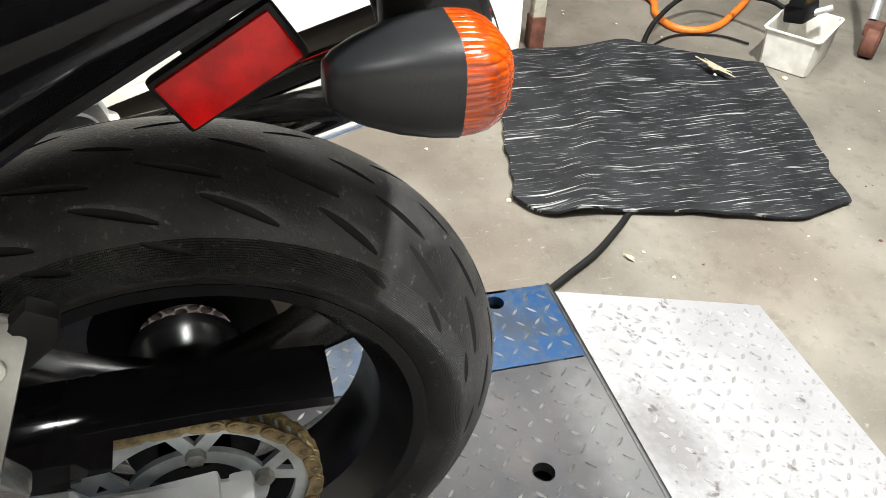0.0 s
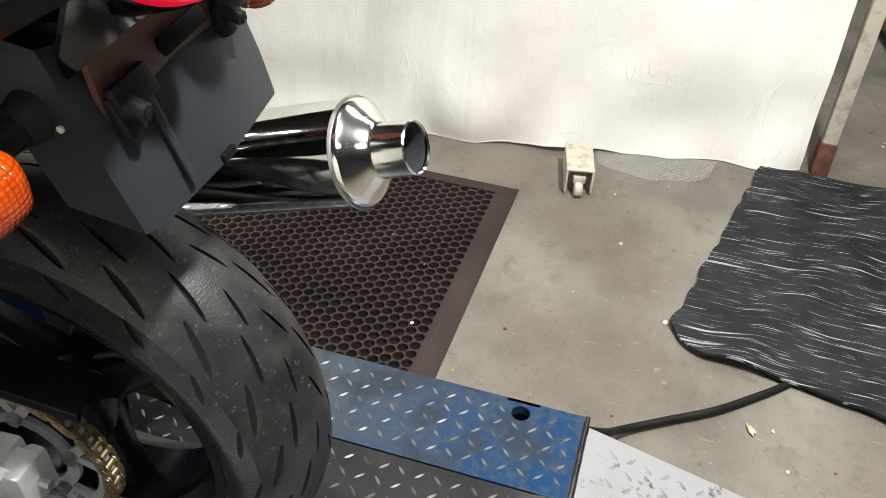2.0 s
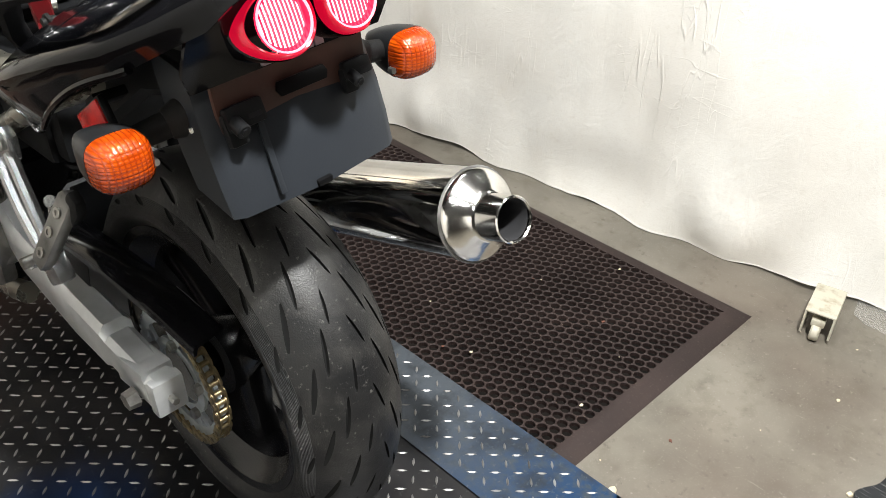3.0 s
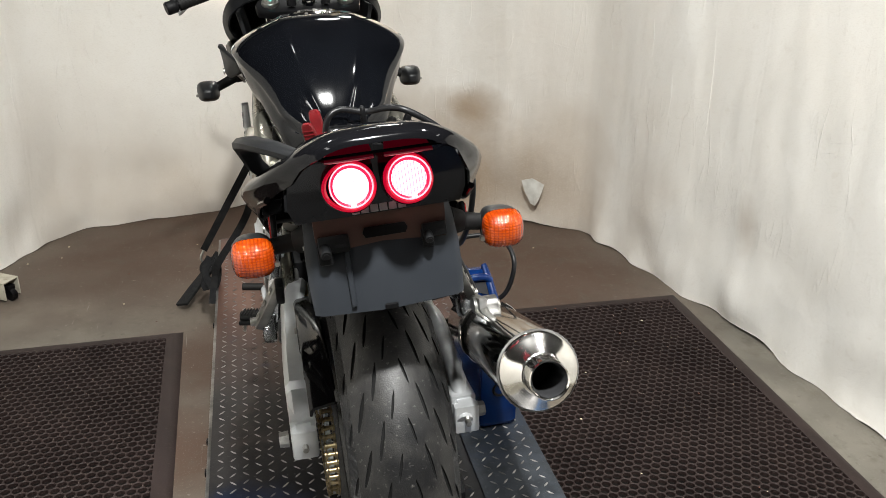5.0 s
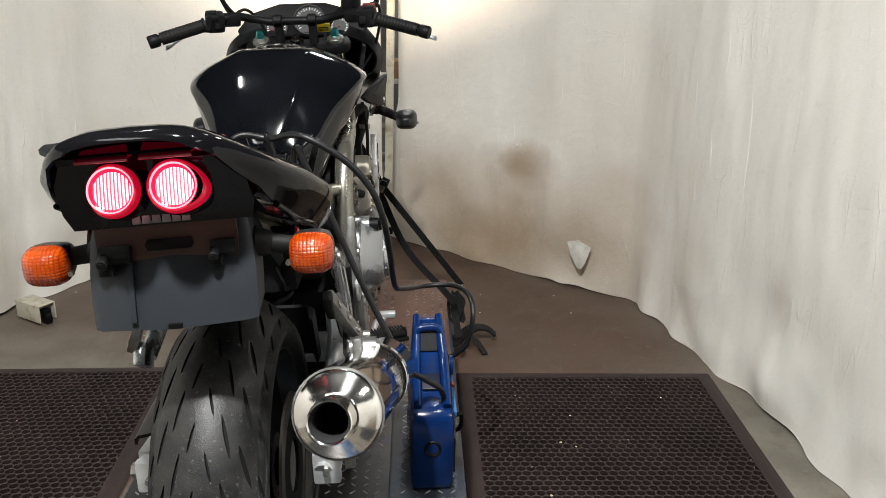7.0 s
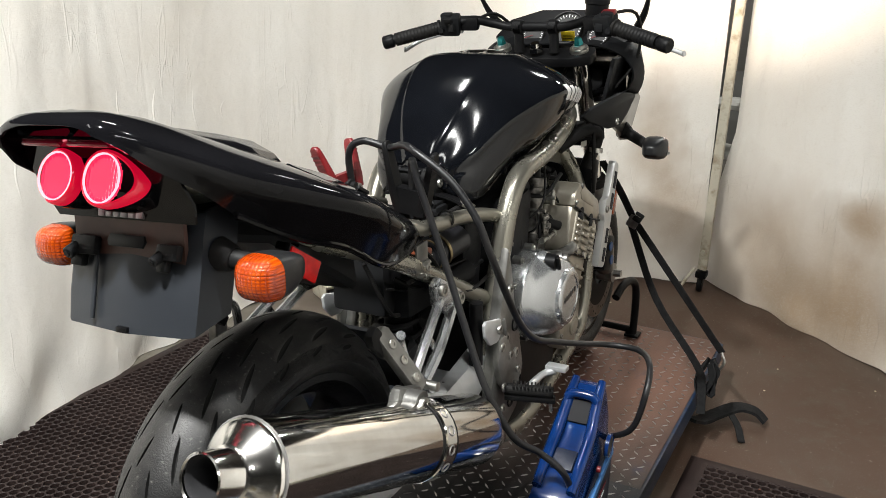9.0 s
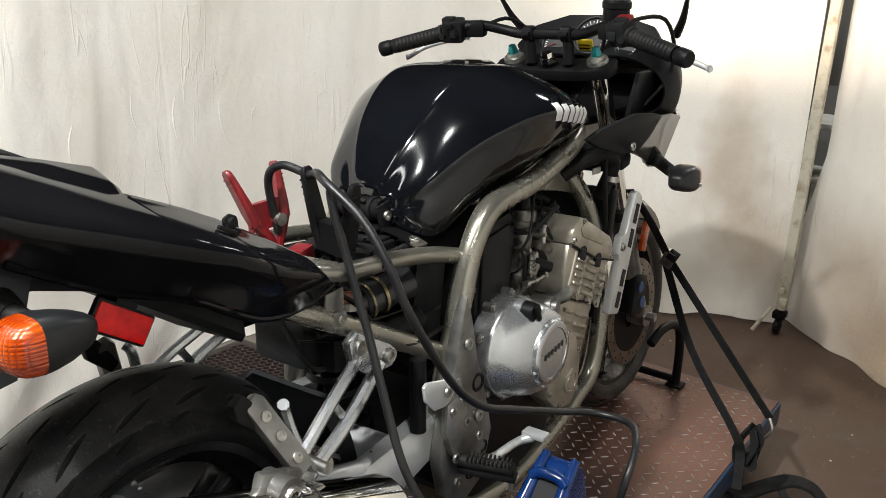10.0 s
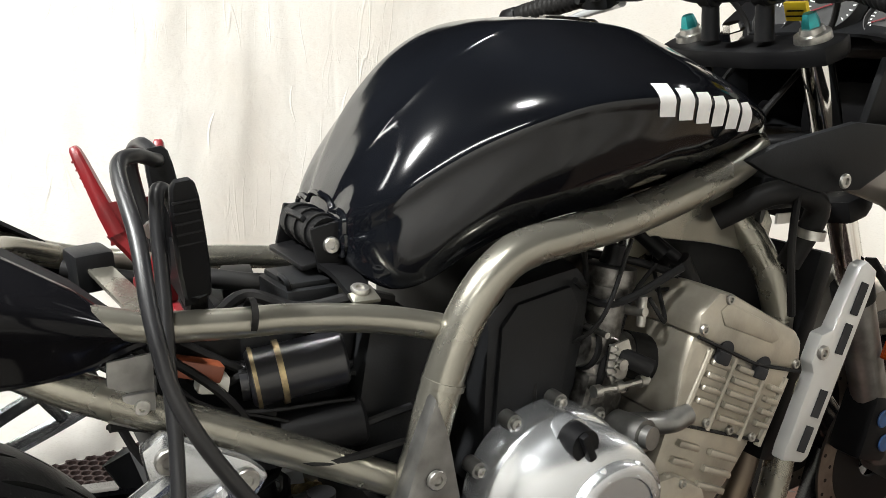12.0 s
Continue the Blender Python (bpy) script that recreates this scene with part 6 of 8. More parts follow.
def build_undertray():
    # closed black tray under the seat, from the flap to the battery
    rings = []
    for y, lo, hi, w in ((-0.148, 0.812, 0.870, 0.084), (-0.08, 0.806, 0.865, 0.088), (0.0, 0.785, 0.850, 0.090), (0.08, 0.735, 0.810, 0.088), (0.16, 0.685, 0.765, 0.086), (0.205, 0.655, 0.735, 0.084)):
        rings.append([Vector((x * w, y, z)) for x, z in ((-1, lo + 0.012), (-0.88, lo), (0.88, lo), (1, lo + 0.012), (0.94, hi), (-0.94, hi))])
    part("undertray", tailed(loft(rings)), PLASTIC, bike, "black plastic undertray below the seat bay")


build_undertray()
# Black plastic with the tail lamps' red-brown light mixed into its colour.
HOLDER = surface("holder_plastic", (0.085, 0.036, 0.025), (0.050, 0.022, 0.016), 0.45, scale=14, fine=300, bump=0.1)
BROW_GLOW = glow("brow_glow", (1.0, 0.012, 0.08), 0.05, (0.14, 0.004, 0.010))
build_tail()


def indicator(name, at, length, yaw, parent, stalk_to, lens=True):
    """A bullet-shaped turn signal: housing, lens and stalk. It points back along -y."""
    def sq(y, w, h):
        ring = []
        for k in range(24):
            a = 2 * math.pi * k / 24
            c, s = math.cos(a), math.sin(a)
            ring.append(Vector((math.copysign(abs(c) ** 0.62, c) * w, y, math.copysign(abs(s) ** 0.62, s) * h)))
        return ring
    m = Matrix.Translation(at) @ pose(0, 0, 0, 0, 0, yaw)
    L = length
    body = loft([sq(L, 0.007, 0.0065), sq(L * 0.985, 0.0115, 0.0105), sq(L * 0.90, 0.0165, 0.015), sq(L * 0.72, 0.0225, 0.0205), sq(L * 0.45, 0.0285, 0.0260), sq(L * 0.2, 0.0318, 0.0290), sq(0.0, 0.0330, 0.0300)])
    body.transform(m)
    ob = part(name, body, SIGNAL_BLACK, parent, "black turn signal with amber lens")
    if lens:
        b = loft([sq(0.0, 0.0325, 0.0295), sq(-0.008, 0.0322, 0.0292), sq(-0.016, 0.0308, 0.0278), sq(-0.023, 0.0275, 0.0246), sq(-0.029, 0.0215, 0.0190), sq(-0.0325, 0.0135, 0.0115), sq(-0.034, 0.005, 0.004)])
        b.transform(m)
        part("lens", b, AMBER, ob, "ribbed amber lens")
    mid = m @ Vector((0, L * 0.35, 0))
    e = Vector(stalk_to)
    d = (e - mid).normalized()
    part("stalk", rod(mid + d * 0.02, e, 0.0130, 0.0155, n=18), BLACK_RUBBER, ob, "rubber stalk")
    part("stalk_collar", rod(e - d * 0.026, e, 0.0175, 0.0235, n=20, bevel=0.002), BLACK_RUBBER, ob)
    sc = m @ Vector((-math.copysign(0.034, at[0]), -0.004, -0.012))
    part("lens_screw", rod(sc, sc + Vector((0, -0.008, 0)), 0.004, n=8), BOLT, ob)


indicator("rear_indicator", (-0.200, -0.133, 0.788), 0.067, 0, bike, (-0.112, -0.128, 0.806))
indicator("rear_indicator", (0.183, -0.148, 0.796), 0.067, 0, bike, (0.098, -0.136, 0.812))
for s in (-1, 1):
    m = Matrix.Translation((0.143, -0.025, 0.773) if s > 0 else (-0.165, -0.021, 0.7835)) @ pose(0, 0, 0, -32, 0, 0)
    b = box((0, 0, 0), (0.010, 0.081, 0.039), bevel=0.004)
    b.transform(m)
    rf = part("side_reflector", b, SATIN, bike, "red rectangular reflector in a black frame")
    b = box((s * 0.0045, 0, 0), (0.006, 0.074, 0.033), bevel=0.0025)
    b.transform(m)
    part("reflector_lens", b, REFLECT, rf)
    b = box((-s * 0.02, 0.0, 0.02), (0.04, 0.03, 0.012), bevel=0.003)
    b.transform(m)
    part("reflector_stay", b, SATIN, rf)

# grab rail left on the left side
rings = []
for p, w, h in (((-0.105, -0.20, 0.960), 0.012, 0.008), ((-0.135, -0.165, 0.966), 0.016, 0.009), ((-0.166, -0.06, 0.950), 0.017, 0.010), ((-0.182, 0.03, 0.928), 0.017, 0.011), ((-0.180, 0.065, 0.910), 0.016, 0.012), ((-0.170, 0.10, 0.870), 0.014, 0.012), ((-0.150, 0.14, 0.835), 0.012, 0.010)):
    c = Vector(p)
    rings.append([c + Vector((w * a, 0.3 * w * a, h * b)) for a, b in ((1, 0.4), (0.5, 1), (-0.5, 1), (-1, 0.4), (-1, -0.4), (-0.5, -1), (0.5, -1), (1, -0.4))])
part("grab_rail", tailed(loft(rings)), PLASTIC, bike, "black grab rail on one side only")


# ---- silencer ----
def build_silencer():
    a, d = Vector((0.208, -0.309, 0.608)), Vector((0.045, 0.64, -0.222)).normalized()
    m = along(a, a + d) @ Matrix.Diagonal((1.05, 1.05, 1, 1))
    body = part("silencer", lathe([(0.046, 0.076), (0.0595, 0.074), (0.0605, 0.070), (0.0605, 0.63), (0.058, 0.638), (0.04, 0.652), (0.03, 0.66)], m, 64), CHROME, bike, "mirror-polished steel silencer with smudges")
    part("end_cap", lathe([(0.0300, 0.040), (0.0318, 0.0405), (0.0338, 0.0425), (0.0370, 0.0465), (0.0450, 0.0535), (0.0530, 0.0605), (0.0580, 0.0645), (0.0602, 0.0675), (0.0605, 0.072)], m, 64), STEEL_POLISH, body, "polished conical end cap")
    bead = []
    for k in range(90):
        an = 2 * math.pi * k / 90
        r = 0.0613 + 0.0006 * (k % 2)
        bead.append(m @ Vector((r * math.cos(an), r * math.sin(an), 0.073)))
    part("weld_bead", tube(bead, 0.0019, n=6, steps=1, closed=True), STEEL_LUG, body)
    part("outlet", lathe([(0.0265, 0.06), (0.0265, 0.0), (0.0285, -0.002), (0.0300, 0.0), (0.0300, 0.05), (0.034, 0.056)], m, 48), STEEL_POLISH, body, "polished outlet pipe")
    part("outlet_inside", lathe([(0.0262, 0.003), (0.0235, 0.01), (0.0235, 0.09), (0.0001, 0.09)], m, 40), SOOT_SHADE, body, "sooty inside of the outlet")
    band = part("strap", lathe([(0.0608, 0.440), (0.0630, 0.442), (0.0630, 0.470), (0.0608, 0.472)], m, 64), CHROME, body, "polished clamp strap with round holes")
    for side in (0.436, 0.476):
        part("strap_seal", lathe([(0.0607, side - 0.002), (0.0622, side), (0.0607, side + 0.002)], m, 64), BLACK_RUBBER, band)
    for k in range(14):
        an = 2 * math.pi * k / 14
        c = m @ Vector((0.0631 * math.cos(an), 0.0631 * math.sin(an), 0.456))
        o = m.to_3x3() @ Vector((math.cos(an), math.sin(an), 0))
        part("strap_hole", lathe([(0.0062, 0.0), (0.0075, 0.0012), (0.0088, 0.0)], along(c, c + o), 16), STEEL_LUG, band)
    # link pipe from the engine
    e = a + d * 0.65
    part("link_pipe", tube([e - d * 0.02, e + d * 0.06, (0.20, 0.50, 0.27), (0.10, 0.66, 0.16), (0.05, 0.9, 0.13)], 0.024, n=16), CHROME, body)
    # hanger to the passenger peg bracket
    c = a + d * 0.494
    part("hanger_bracket", merge(box(c + Vector((-0.025, -0.03, 0.072)), (0.018, 0.075, 0.045), (-18, 0, 0), 0.006), rod(c + Vector((-0.04, -0.035, 0.075)), c + Vector((0.008, -0.035, 0.075)), 0.021, n=24)), ALU_DULL, body, "cast mounting lug")
    bolt(c + Vector((0.007, -0.035, 0.075)), (1, 0, 0), 0.012, 0.008, body)


build_silencer()


# ---- foot controls ----
def build_pegs():
    for s in (-1, 1):
        m = Matrix.Scale(s, 4, (1, 0, 0))

        def put(name, bm, mat, parent, label=""):
            if s < 0:
                if name in ("foot_peg", "peg_rib", "peg_base", "peg_feeler"):
                    bmesh.ops.translate(bm, vec=(-0.022, 0, -0.012), verts=bm.verts)
                bmesh.ops.scale(bm, vec=(-1, 1, 1), verts=bm.verts)
                bmesh.ops.reverse_faces(bm, faces=bm.faces)
            return part(name, bm, mat, parent, label)
        # triangular passenger bracket: a head plate, two struts and a foot
        hd = put("peg_bracket", side_plate([(0.325, 0.640), (0.345, 0.652), (0.42, 0.610), (0.438, 0.592), (0.425, 0.572), (0.372, 0.572), (0.332, 0.602)], 0.158, 0.018, 0.005), ALU_MACH, bike, "polished triangular passenger peg bracket")
        put("strut", tube([(0.162, 0.345, 0.607), (0.178, 0.265, 0.565), (0.192, 0.185, 0.515)], 0.0095, n=8, steps=4), ALU_MACH, hd)
        put("strut", tube([(0.164, 0.395, 0.585), (0.182, 0.300, 0.530), (0.192, 0.205, 0.485)], 0.0105, n=8, steps=4), ALU_MACH, hd)
        put("strut_web", box((0.176, 0.285, 0.552), (0.008, 0.014, 0.05), (35, 0, 0), 0.003), ALU_MACH, hd)
        put("bracket_foot", box((0.196, 0.178, 0.502), (0.026, 0.055, 0.046), (-32, 0, 0), 0.008), ALU_MACH, hd)
        for y, z in ((0.347, 0.628), (0.415, 0.593)):
            bolt((s * 0.167, y, z), (s, 0, 0), 0.0125, 0.006, hd)
        # folded passenger peg
        up = Vector((-0.0285, -0.026, 0.062)).normalized()
        face = Vector((1.0, -0.1, 0.42))
        face = (face - up * face.dot(up)).normalized()
        across = face.cross(up)
        mid = Vector((0.190, 0.155, 0.570))
        place = Matrix((across, up, face)).transposed().to_4x4()
        place.translation = mid
        pg = put("passenger_peg", prism([(-0.013, -0.062), (0.013, -0.062), (0.016, -0.050), (0.016, 0.056), (0.010, 0.066), (-0.010, 0.066), (-0.016, 0.056), (-0.016, -0.050)], 0.018, place, 0.003), ALU_DULL, bike, "folded aluminium passenger foot peg")
        for q in (-0.038, 0.0, 0.034):
            p = mid + up * q + face * 0.0092
            bolt((s * p.x, p.y, p.z), (s * face.x, face.y, face.z), 0.008, 0.003, pg)
        put("peg_pad", side_plate([(0.098, 0.628), (0.116, 0.640), (0.128, 0.628), (0.156, 0.586), (0.142, 0.572), (0.104, 0.606)], 0.168, 0.016, 0.005), BLACK_RUBBER, pg)
        put("bracket_arm", tube([(0.222, 0.206, 0.508), (0.205, 0.212, 0.504), (0.184, 0.212, 0.510), (0.178, 0.196, 0.548), (0.173, 0.185, 0.592), (0.180, 0.178, 0.604)], 0.0085, n=8, steps=4), ALU_MACH, hd, "cast L-shaped peg bracket")
        put("peg_pivot", rod((0.185, 0.206, 0.512), (0.232, 0.206, 0.512), 0.0085, n=12), BOLT, pg)
        # rider control plate, heel guard and peg
        rp = put("control_plate", side_plate([(0.530, 0.470), (0.56, 0.474), (0.60, 0.43), (0.645, 0.36), (0.63, 0.330), (0.585, 0.330), (0.545, 0.37), (0.525, 0.42)], 0.192, 0.014, 0.005), ALU_DULL, bike, "cast aluminium foot control plate")
        put("heel_guard", side_plate([(0.470, 0.522), (0.48, 0.528), (0.548, 0.512), (0.556, 0.482), (0.535, 0.466), (0.50, 0.470), (0.475, 0.495)], 0.190, 0.008, 0.004), ALU, rp, "flat aluminium heel guard")
        for y, z in ((0.530, 0.495), (0.545, 0.452), (0.585, 0.42), (0.625, 0.375), (0.555, 0.36)):
            bolt((s * 0.197, y, z), (s, 0, 0), 0.0095, 0.005, rp)
        p0, p1 = Vector((0.196, 0.565, 0.352)), Vector((0.290, 0.600, 0.348))
        pe = put("foot_peg", tube([p0, p0.lerp(p1, 0.5), p1], 0.0125, n=12, steps=2), BLACK_RUBBER, bike, "ribbed rubber foot peg")
        for k in range(11):
            c = p0.lerp(p1, 0.18 + 0.075 * k)
            put("peg_rib", box(c + Vector((0, 0, 0.011)), (0.0035, 0.030, 0.006), (0, 0, 20), 0.001), BLACK_RUBBER, pe)
        put("peg_base", box((0.245, 0.583, 0.335), (0.105, 0.028, 0.010), (0, 2, 20), 0.003), SATIN, pe, "dark cast peg base")
        put("peg_feeler", rod((0.284, 0.598, 0.332), (0.286, 0.599, 0.306), 0.004, n=8), BOLT, pe)
        if s > 0:
            lv = put("brake_pedal", tube([(0.200, 0.585, 0.335), (0.205, 0.66, 0.315), (0.210, 0.74, 0.315), (0.232, 0.765, 0.322)], [0.011, 0.009, 0.008, 0.010], n=10), ALU, bike, "aluminium brake pedal")
            put("pedal_pad", box((0.236, 0.768, 0.328), (0.05, 0.028, 0.012), bevel=0.004), ALU, lv)
            put("master_cylinder", rod((0.165, 0.49, 0.43), (0.165, 0.49, 0.56), 0.014), SATIN, bike)
        else:
            lv = put("gear_lever", tube([(0.200, 0.585, 0.335), (0.205, 0.66, 0.335), (0.210, 0.735, 0.345)], [0.010, 0.008, 0.007], n=10), ALU, bike, "aluminium gear lever")
            put("lever_rubber", rod((0.210, 0.735, 0.347), (0.262, 0.745, 0.350), 0.010, n=12), BLACK_RUBBER, lv)


build_pegs()


# ---- engine ----
def build_engine():
    case = part("crankcase", side_plate([(0.60, 0.46), (0.66, 0.50), (0.86, 0.50), (0.97, 0.46), (1.02, 0.36), (0.98, 0.24), (0.88, 0.19), (0.68, 0.19), (0.60, 0.26)], 0.0, 0.30, 0.015), SATIN, bike, "dark engine crankcase")
    # cylinder block and head, leaning forward
    blk = part("cylinder_block", side_plate([(0.895, 0.43), (0.908, 0.50), (0.926, 0.556), (1.080, 0.498), (1.050, 0.455), (1.01, 0.41)], 0.0, 0.385, 0.008), ENGINE_GREY, bike, "grey cast cylinder block with ribs")
    head = part("cylinder_head", side_plate([(0.925, 0.556), (0.932, 0.626), (0.944, 0.664), (1.052, 0.612), (1.134, 0.590), (1.126, 0.574), (1.082, 0.499)], 0.0, 0.400, 0.008), ENGINE_GREY, bike, "grey cast cylinder head")
    cover = part("cam_cover", side_plate([(0.943, 0.664), (0.945, 0.690), (0.975, 0.716), (1.004, 0.707), (1.124, 0.646), (1.139, 0.628), (1.140, 0.586), (1.052, 0.612)], 0.0, 0.414, 0.012), ENGINE_GREY, bike, "grey cam cover")
    # unit vectors along and across the leaning barrel
    u, v = Vector((0, 0.40, 0.915)).normalized(), Vector((0, 0.915, -0.40)).normalized()
    for s in (-1, 1):
        for base, w, rows, foot in ((0.030, 0.034, 4, 0.034), (0.088, 0.052, 5, 0.022), (0.150, 0.028, 4, 0.030)):
            for r in range(rows):
                c = Vector((s * 0.2015, 0.930, 0.556)) + v * base + u * (foot + r * 0.0165)
                b = box((0, 0, 0), (0.012, w, 0.0080), bevel=0.003)
                b.transform(Matrix.Translation(c) @ pose(0, 0, 0, -24, 0, 0))
                part("rib", b, ENGINE_GREY, head)
        for base, w in ((0.035, 0.040), (0.105, 0.056)):
            for r in range(3):
                c = Vector((s * 0.194, 0.904, 0.480)) + v * base + u * (0.012 + r * 0.022)
                b = box((0, 0, 0), (0.012, w, 0.009), bevel=0.003)
                b.transform(Matrix.Translation(c) @ pose(0, 0, 0, -24, 0, 0))
                part("rib", b, ENGINE_GREY, blk)
        # upright webs between the rib columns
        for base in (0.006, 0.056, 0.122, 0.166):
            c = Vector((s * 0.199, 0.930, 0.556)) + v * base
            part("edge_rib", tube([c + u * 0.002, c + u * 0.098], 0.0052, n=8, steps=1), ENGINE_GREY, head)
        # near-black pieces for the shaded round notches where the cover meets the head, and a raised corner pad
        for base in (0.052, 0.130):
            c = Vector((s * 0.2055, 0.946, 0.660)) + v * base
            part("plug_boss", merge(rod(c - Vector((s * 0.004, 0, 0)), c + Vector((s * 0.0025, 0, 0)), 0.0125, n=18), box(c + u * -0.010, (0.010, 0.024, 0.016), (-24, 0, 0), 0.004)), SOOT_SHADE, cover)
        pad = [(0.975, 0.692), (0.990, 0.700), (1.070, 0.662), (1.090, 0.640), (1.075, 0.636), (0.985, 0.672)]
        pb = side_plate(pad, 0.206, 0.006, 0.0025)
        part("cover_pad", pb if s > 0 else mirror(pb), ENGINE_GREY, cover)
        part("gasket_line", tube([Vector((s * 0.2005, 0.926, 0.556)), Vector((s * 0.2005, 1.082, 0.499))], 0.0022, n=6, steps=1), SATIN, head)
        part("gasket_line", tube([Vector((s * 0.2065, 0.944, 0.664)), Vector((s * 0.2065, 1.052, 0.612)), Vector((s * 0.2065, 1.139, 0.587))], 0.0025, n=6, steps=1), SATIN, cover)
        for k in range(4):
            c = Vector((s * 0.201, 0.934, 0.566)) + v * (0.048 * k)
            bolt(c, (s, 0, 0), 0.006, 0.004, head)
        for y, z in ((0.952, 0.672), (1.128, 0.600), (0.990, 0.704)):
            bolt((s * 0.206, y, z), (s, 0, 0), 0.0065, 0.004, cover)
    # clutch cover on the right
    C = Vector((0.0, 0.765, 0.497))
    prof = [(0.100, 0.145), (0.100, 0.185), (0.097, 0.190), (0.093, 0.192), (0.092, 0.205), (0.087, 0.222), (0.076, 0.236), (0.066, 0.240), (0.064, 0.247), (0.061, 0.250), (0.058, 0.2515), (0.050, 0.2515), (0.0485, 0.2495), (0.0001, 0.2495)]
    shell = lathe(prof, Matrix.Translation(C) @ AXX, 64)
    for v_ in shell.verts:
        k = min(1.0, max(0.0, (v_.co.x - 0.192) / 0.045))
        v_.co.y += 0.036 * k
        v_.co.z -= 0.008 * k
    F = C + Vector((0, 0.036, -0.008))
    cc = part("clutch_cover", shell, ALU_MACH, bike, "machined aluminium clutch cover")
    for k in range(10):
        a = 2 * math.pi * k / 10 + 0.2
        p = C + Vector((0.168, 0.103 * math.cos(a), 0.103 * math.sin(a)))
        part("boss", rod(p - Vector((0.022, 0, 0)), p, 0.0095, n=14), ALU_DULL, cc)
        bolt(p, (1, 0, 0), 0.0062, 0.005, cc)
    for k in range(8):
        a = 2 * math.pi * k / 8 + 0.35
        p, q = F + Vector((0.243, 0.066 * math.cos(a), 0.066 * math.sin(a))), F + Vector((0.249, 0.052 * math.cos(a), 0.052 * math.sin(a)))
        part("spoke_rib", tube([p, q], 0.0035, n=6, steps=1), ALU, cc)
    for k in range(6):
        part("mark_bar", box(F + Vector((0.2500, -0.030 + 0.0125 * k, 0.0 + 0.002 * k)), (0.002, 0.008, 0.012), (-12, 0, 0), 0.001), STEEL, cc)
    cap = part("oil_cap", merge(rod((0.205, 0.764, 0.576), (0.230, 0.764, 0.576), 0.020, 0.018, n=20), box((0.233, 0.764, 0.576), (0.010, 0.010, 0.034), (25, 0, 0), 0.003)), SATIN, cc, "black oil filler cap")
    part("cap_neck", rod((0.15, 0.764, 0.576), (0.208, 0.764, 0.576), 0.0225, n=24), ALU_MACH, cc)
    # small round cover ahead
    D = Vector((0, 0.960, 0.362))
    tc = part("timing_cover", merge(side_plate([(0.887, 0.485), (0.935, 0.487), (0.985, 0.457), (1.010, 0.404), (1.005, 0.342), (0.976, 0.302), (0.914, 0.311), (0.867, 0.350), (0.875, 0.42)], 0.180, 0.05, 0.010),
                                    lathe([(0.027, 0.200), (0.026, 0.2095), (0.021, 0.2105), (0.020, 0.2085), (0.018, 0.2085), (0.017, 0.2105), (0.0001, 0.211)], Matrix.Translation(D) @ AXX, 40)), ENGINE_GREY, bike, "dull cast timing cover")
    for y, z in ((0.893, 0.474), (0.945, 0.474), (0.995, 0.425), (0.992, 0.335), (0.918, 0.322), (0.878, 0.36)):
        bolt((0.204, y, z), (1, 0, 0), 0.0060, 0.004, tc)
    # left side: generator cover and sprocket cover
    G = Vector((0, 0.80, 0.44))
    gc = part("generator_cover", lathe([(0.090, -0.145), (0.090, -0.175), (0.084, -0.190), (0.070, -0.205), (0.060, -0.208), (0.058, -0.213), (0.0001, -0.215)], Matrix.Translation(G) @ AXX, 48), ALU, bike, "aluminium generator cover")
    for k in range(8):
        a = 2 * math.pi * k / 8
        bolt(G + Vector((-0.178, 0.088 * math.cos(a), 0.088 * math.sin(a))), (-1, 0, 0), 0.0065, 0.005, gc)
    part("sprocket_cover", side_plate([(0.53, 0.32), (0.54, 0.42), (0.60, 0.45), (0.67, 0.42), (0.68, 0.33), (0.62, 0.28)], -0.148, 0.06, 0.012), ALU_DULL, bike, "cast front sprocket cover")
    part("sump", side_plate([(0.70, 0.20), (0.97, 0.21), (0.94, 0.13), (0.76, 0.12)], 0, 0.2, 0.02), SATIN, bike)
    # header pipes in front
    for k, x in enumerate((-0.135, -0.045, 0.045, 0.135)):
        part("header_pipe", tube([(x, 1.07, 0.575), (x, 1.145, 0.52), (x * 0.95, 1.15, 0.40), (x * 0.8, 1.08, 0.22), (x * 0.5, 0.95, 0.13), (x * 0.35, 0.75, 0.125)], 0.0185, n=12), TITAN_PIPE, bike, "heat-tinted exhaust header")
    # carburettors and air box
    air = part("air_box", side_plate([(0.672, 0.505), (0.690, 0.560), (0.690, 0.700), (0.715, 0.735), (0.815, 0.750), (0.838, 0.720), (0.822, 0.60), (0.795, 0.515)], 0, 0.285, 0.018), PLASTIC, bike, "dull black air box")
    part("air_box_lid", side_plate([(0.70, 0.52), (0.705, 0.69), (0.725, 0.715), (0.798, 0.728), (0.810, 0.705), (0.795, 0.60), (0.775, 0.53)], 0.144, 0.01, 0.006), PLASTIC, air)
    for x in (-0.13, -0.045, 0.045, 0.13):
        cb = part("carburettor", merge(rod((x, 0.825, 0.648), (x, 0.905, 0.625), 0.026, n=20), rod((x, 0.845, 0.565), (x, 0.868, 0.725), 0.023, 0.027, n=20), box((x, 0.850, 0.590), (0.05, 0.055, 0.045), (-12, 0, 0), 0.006),
                                       lathe([(0.0001, 0.02), (0.030, 0.018), (0.032, 0.0), (0.030, -0.004)], along((x, 0.868, 0.722), (x, 0.878, 0.80)), 20)), CARB, bike, "grimy alloy carburettor")
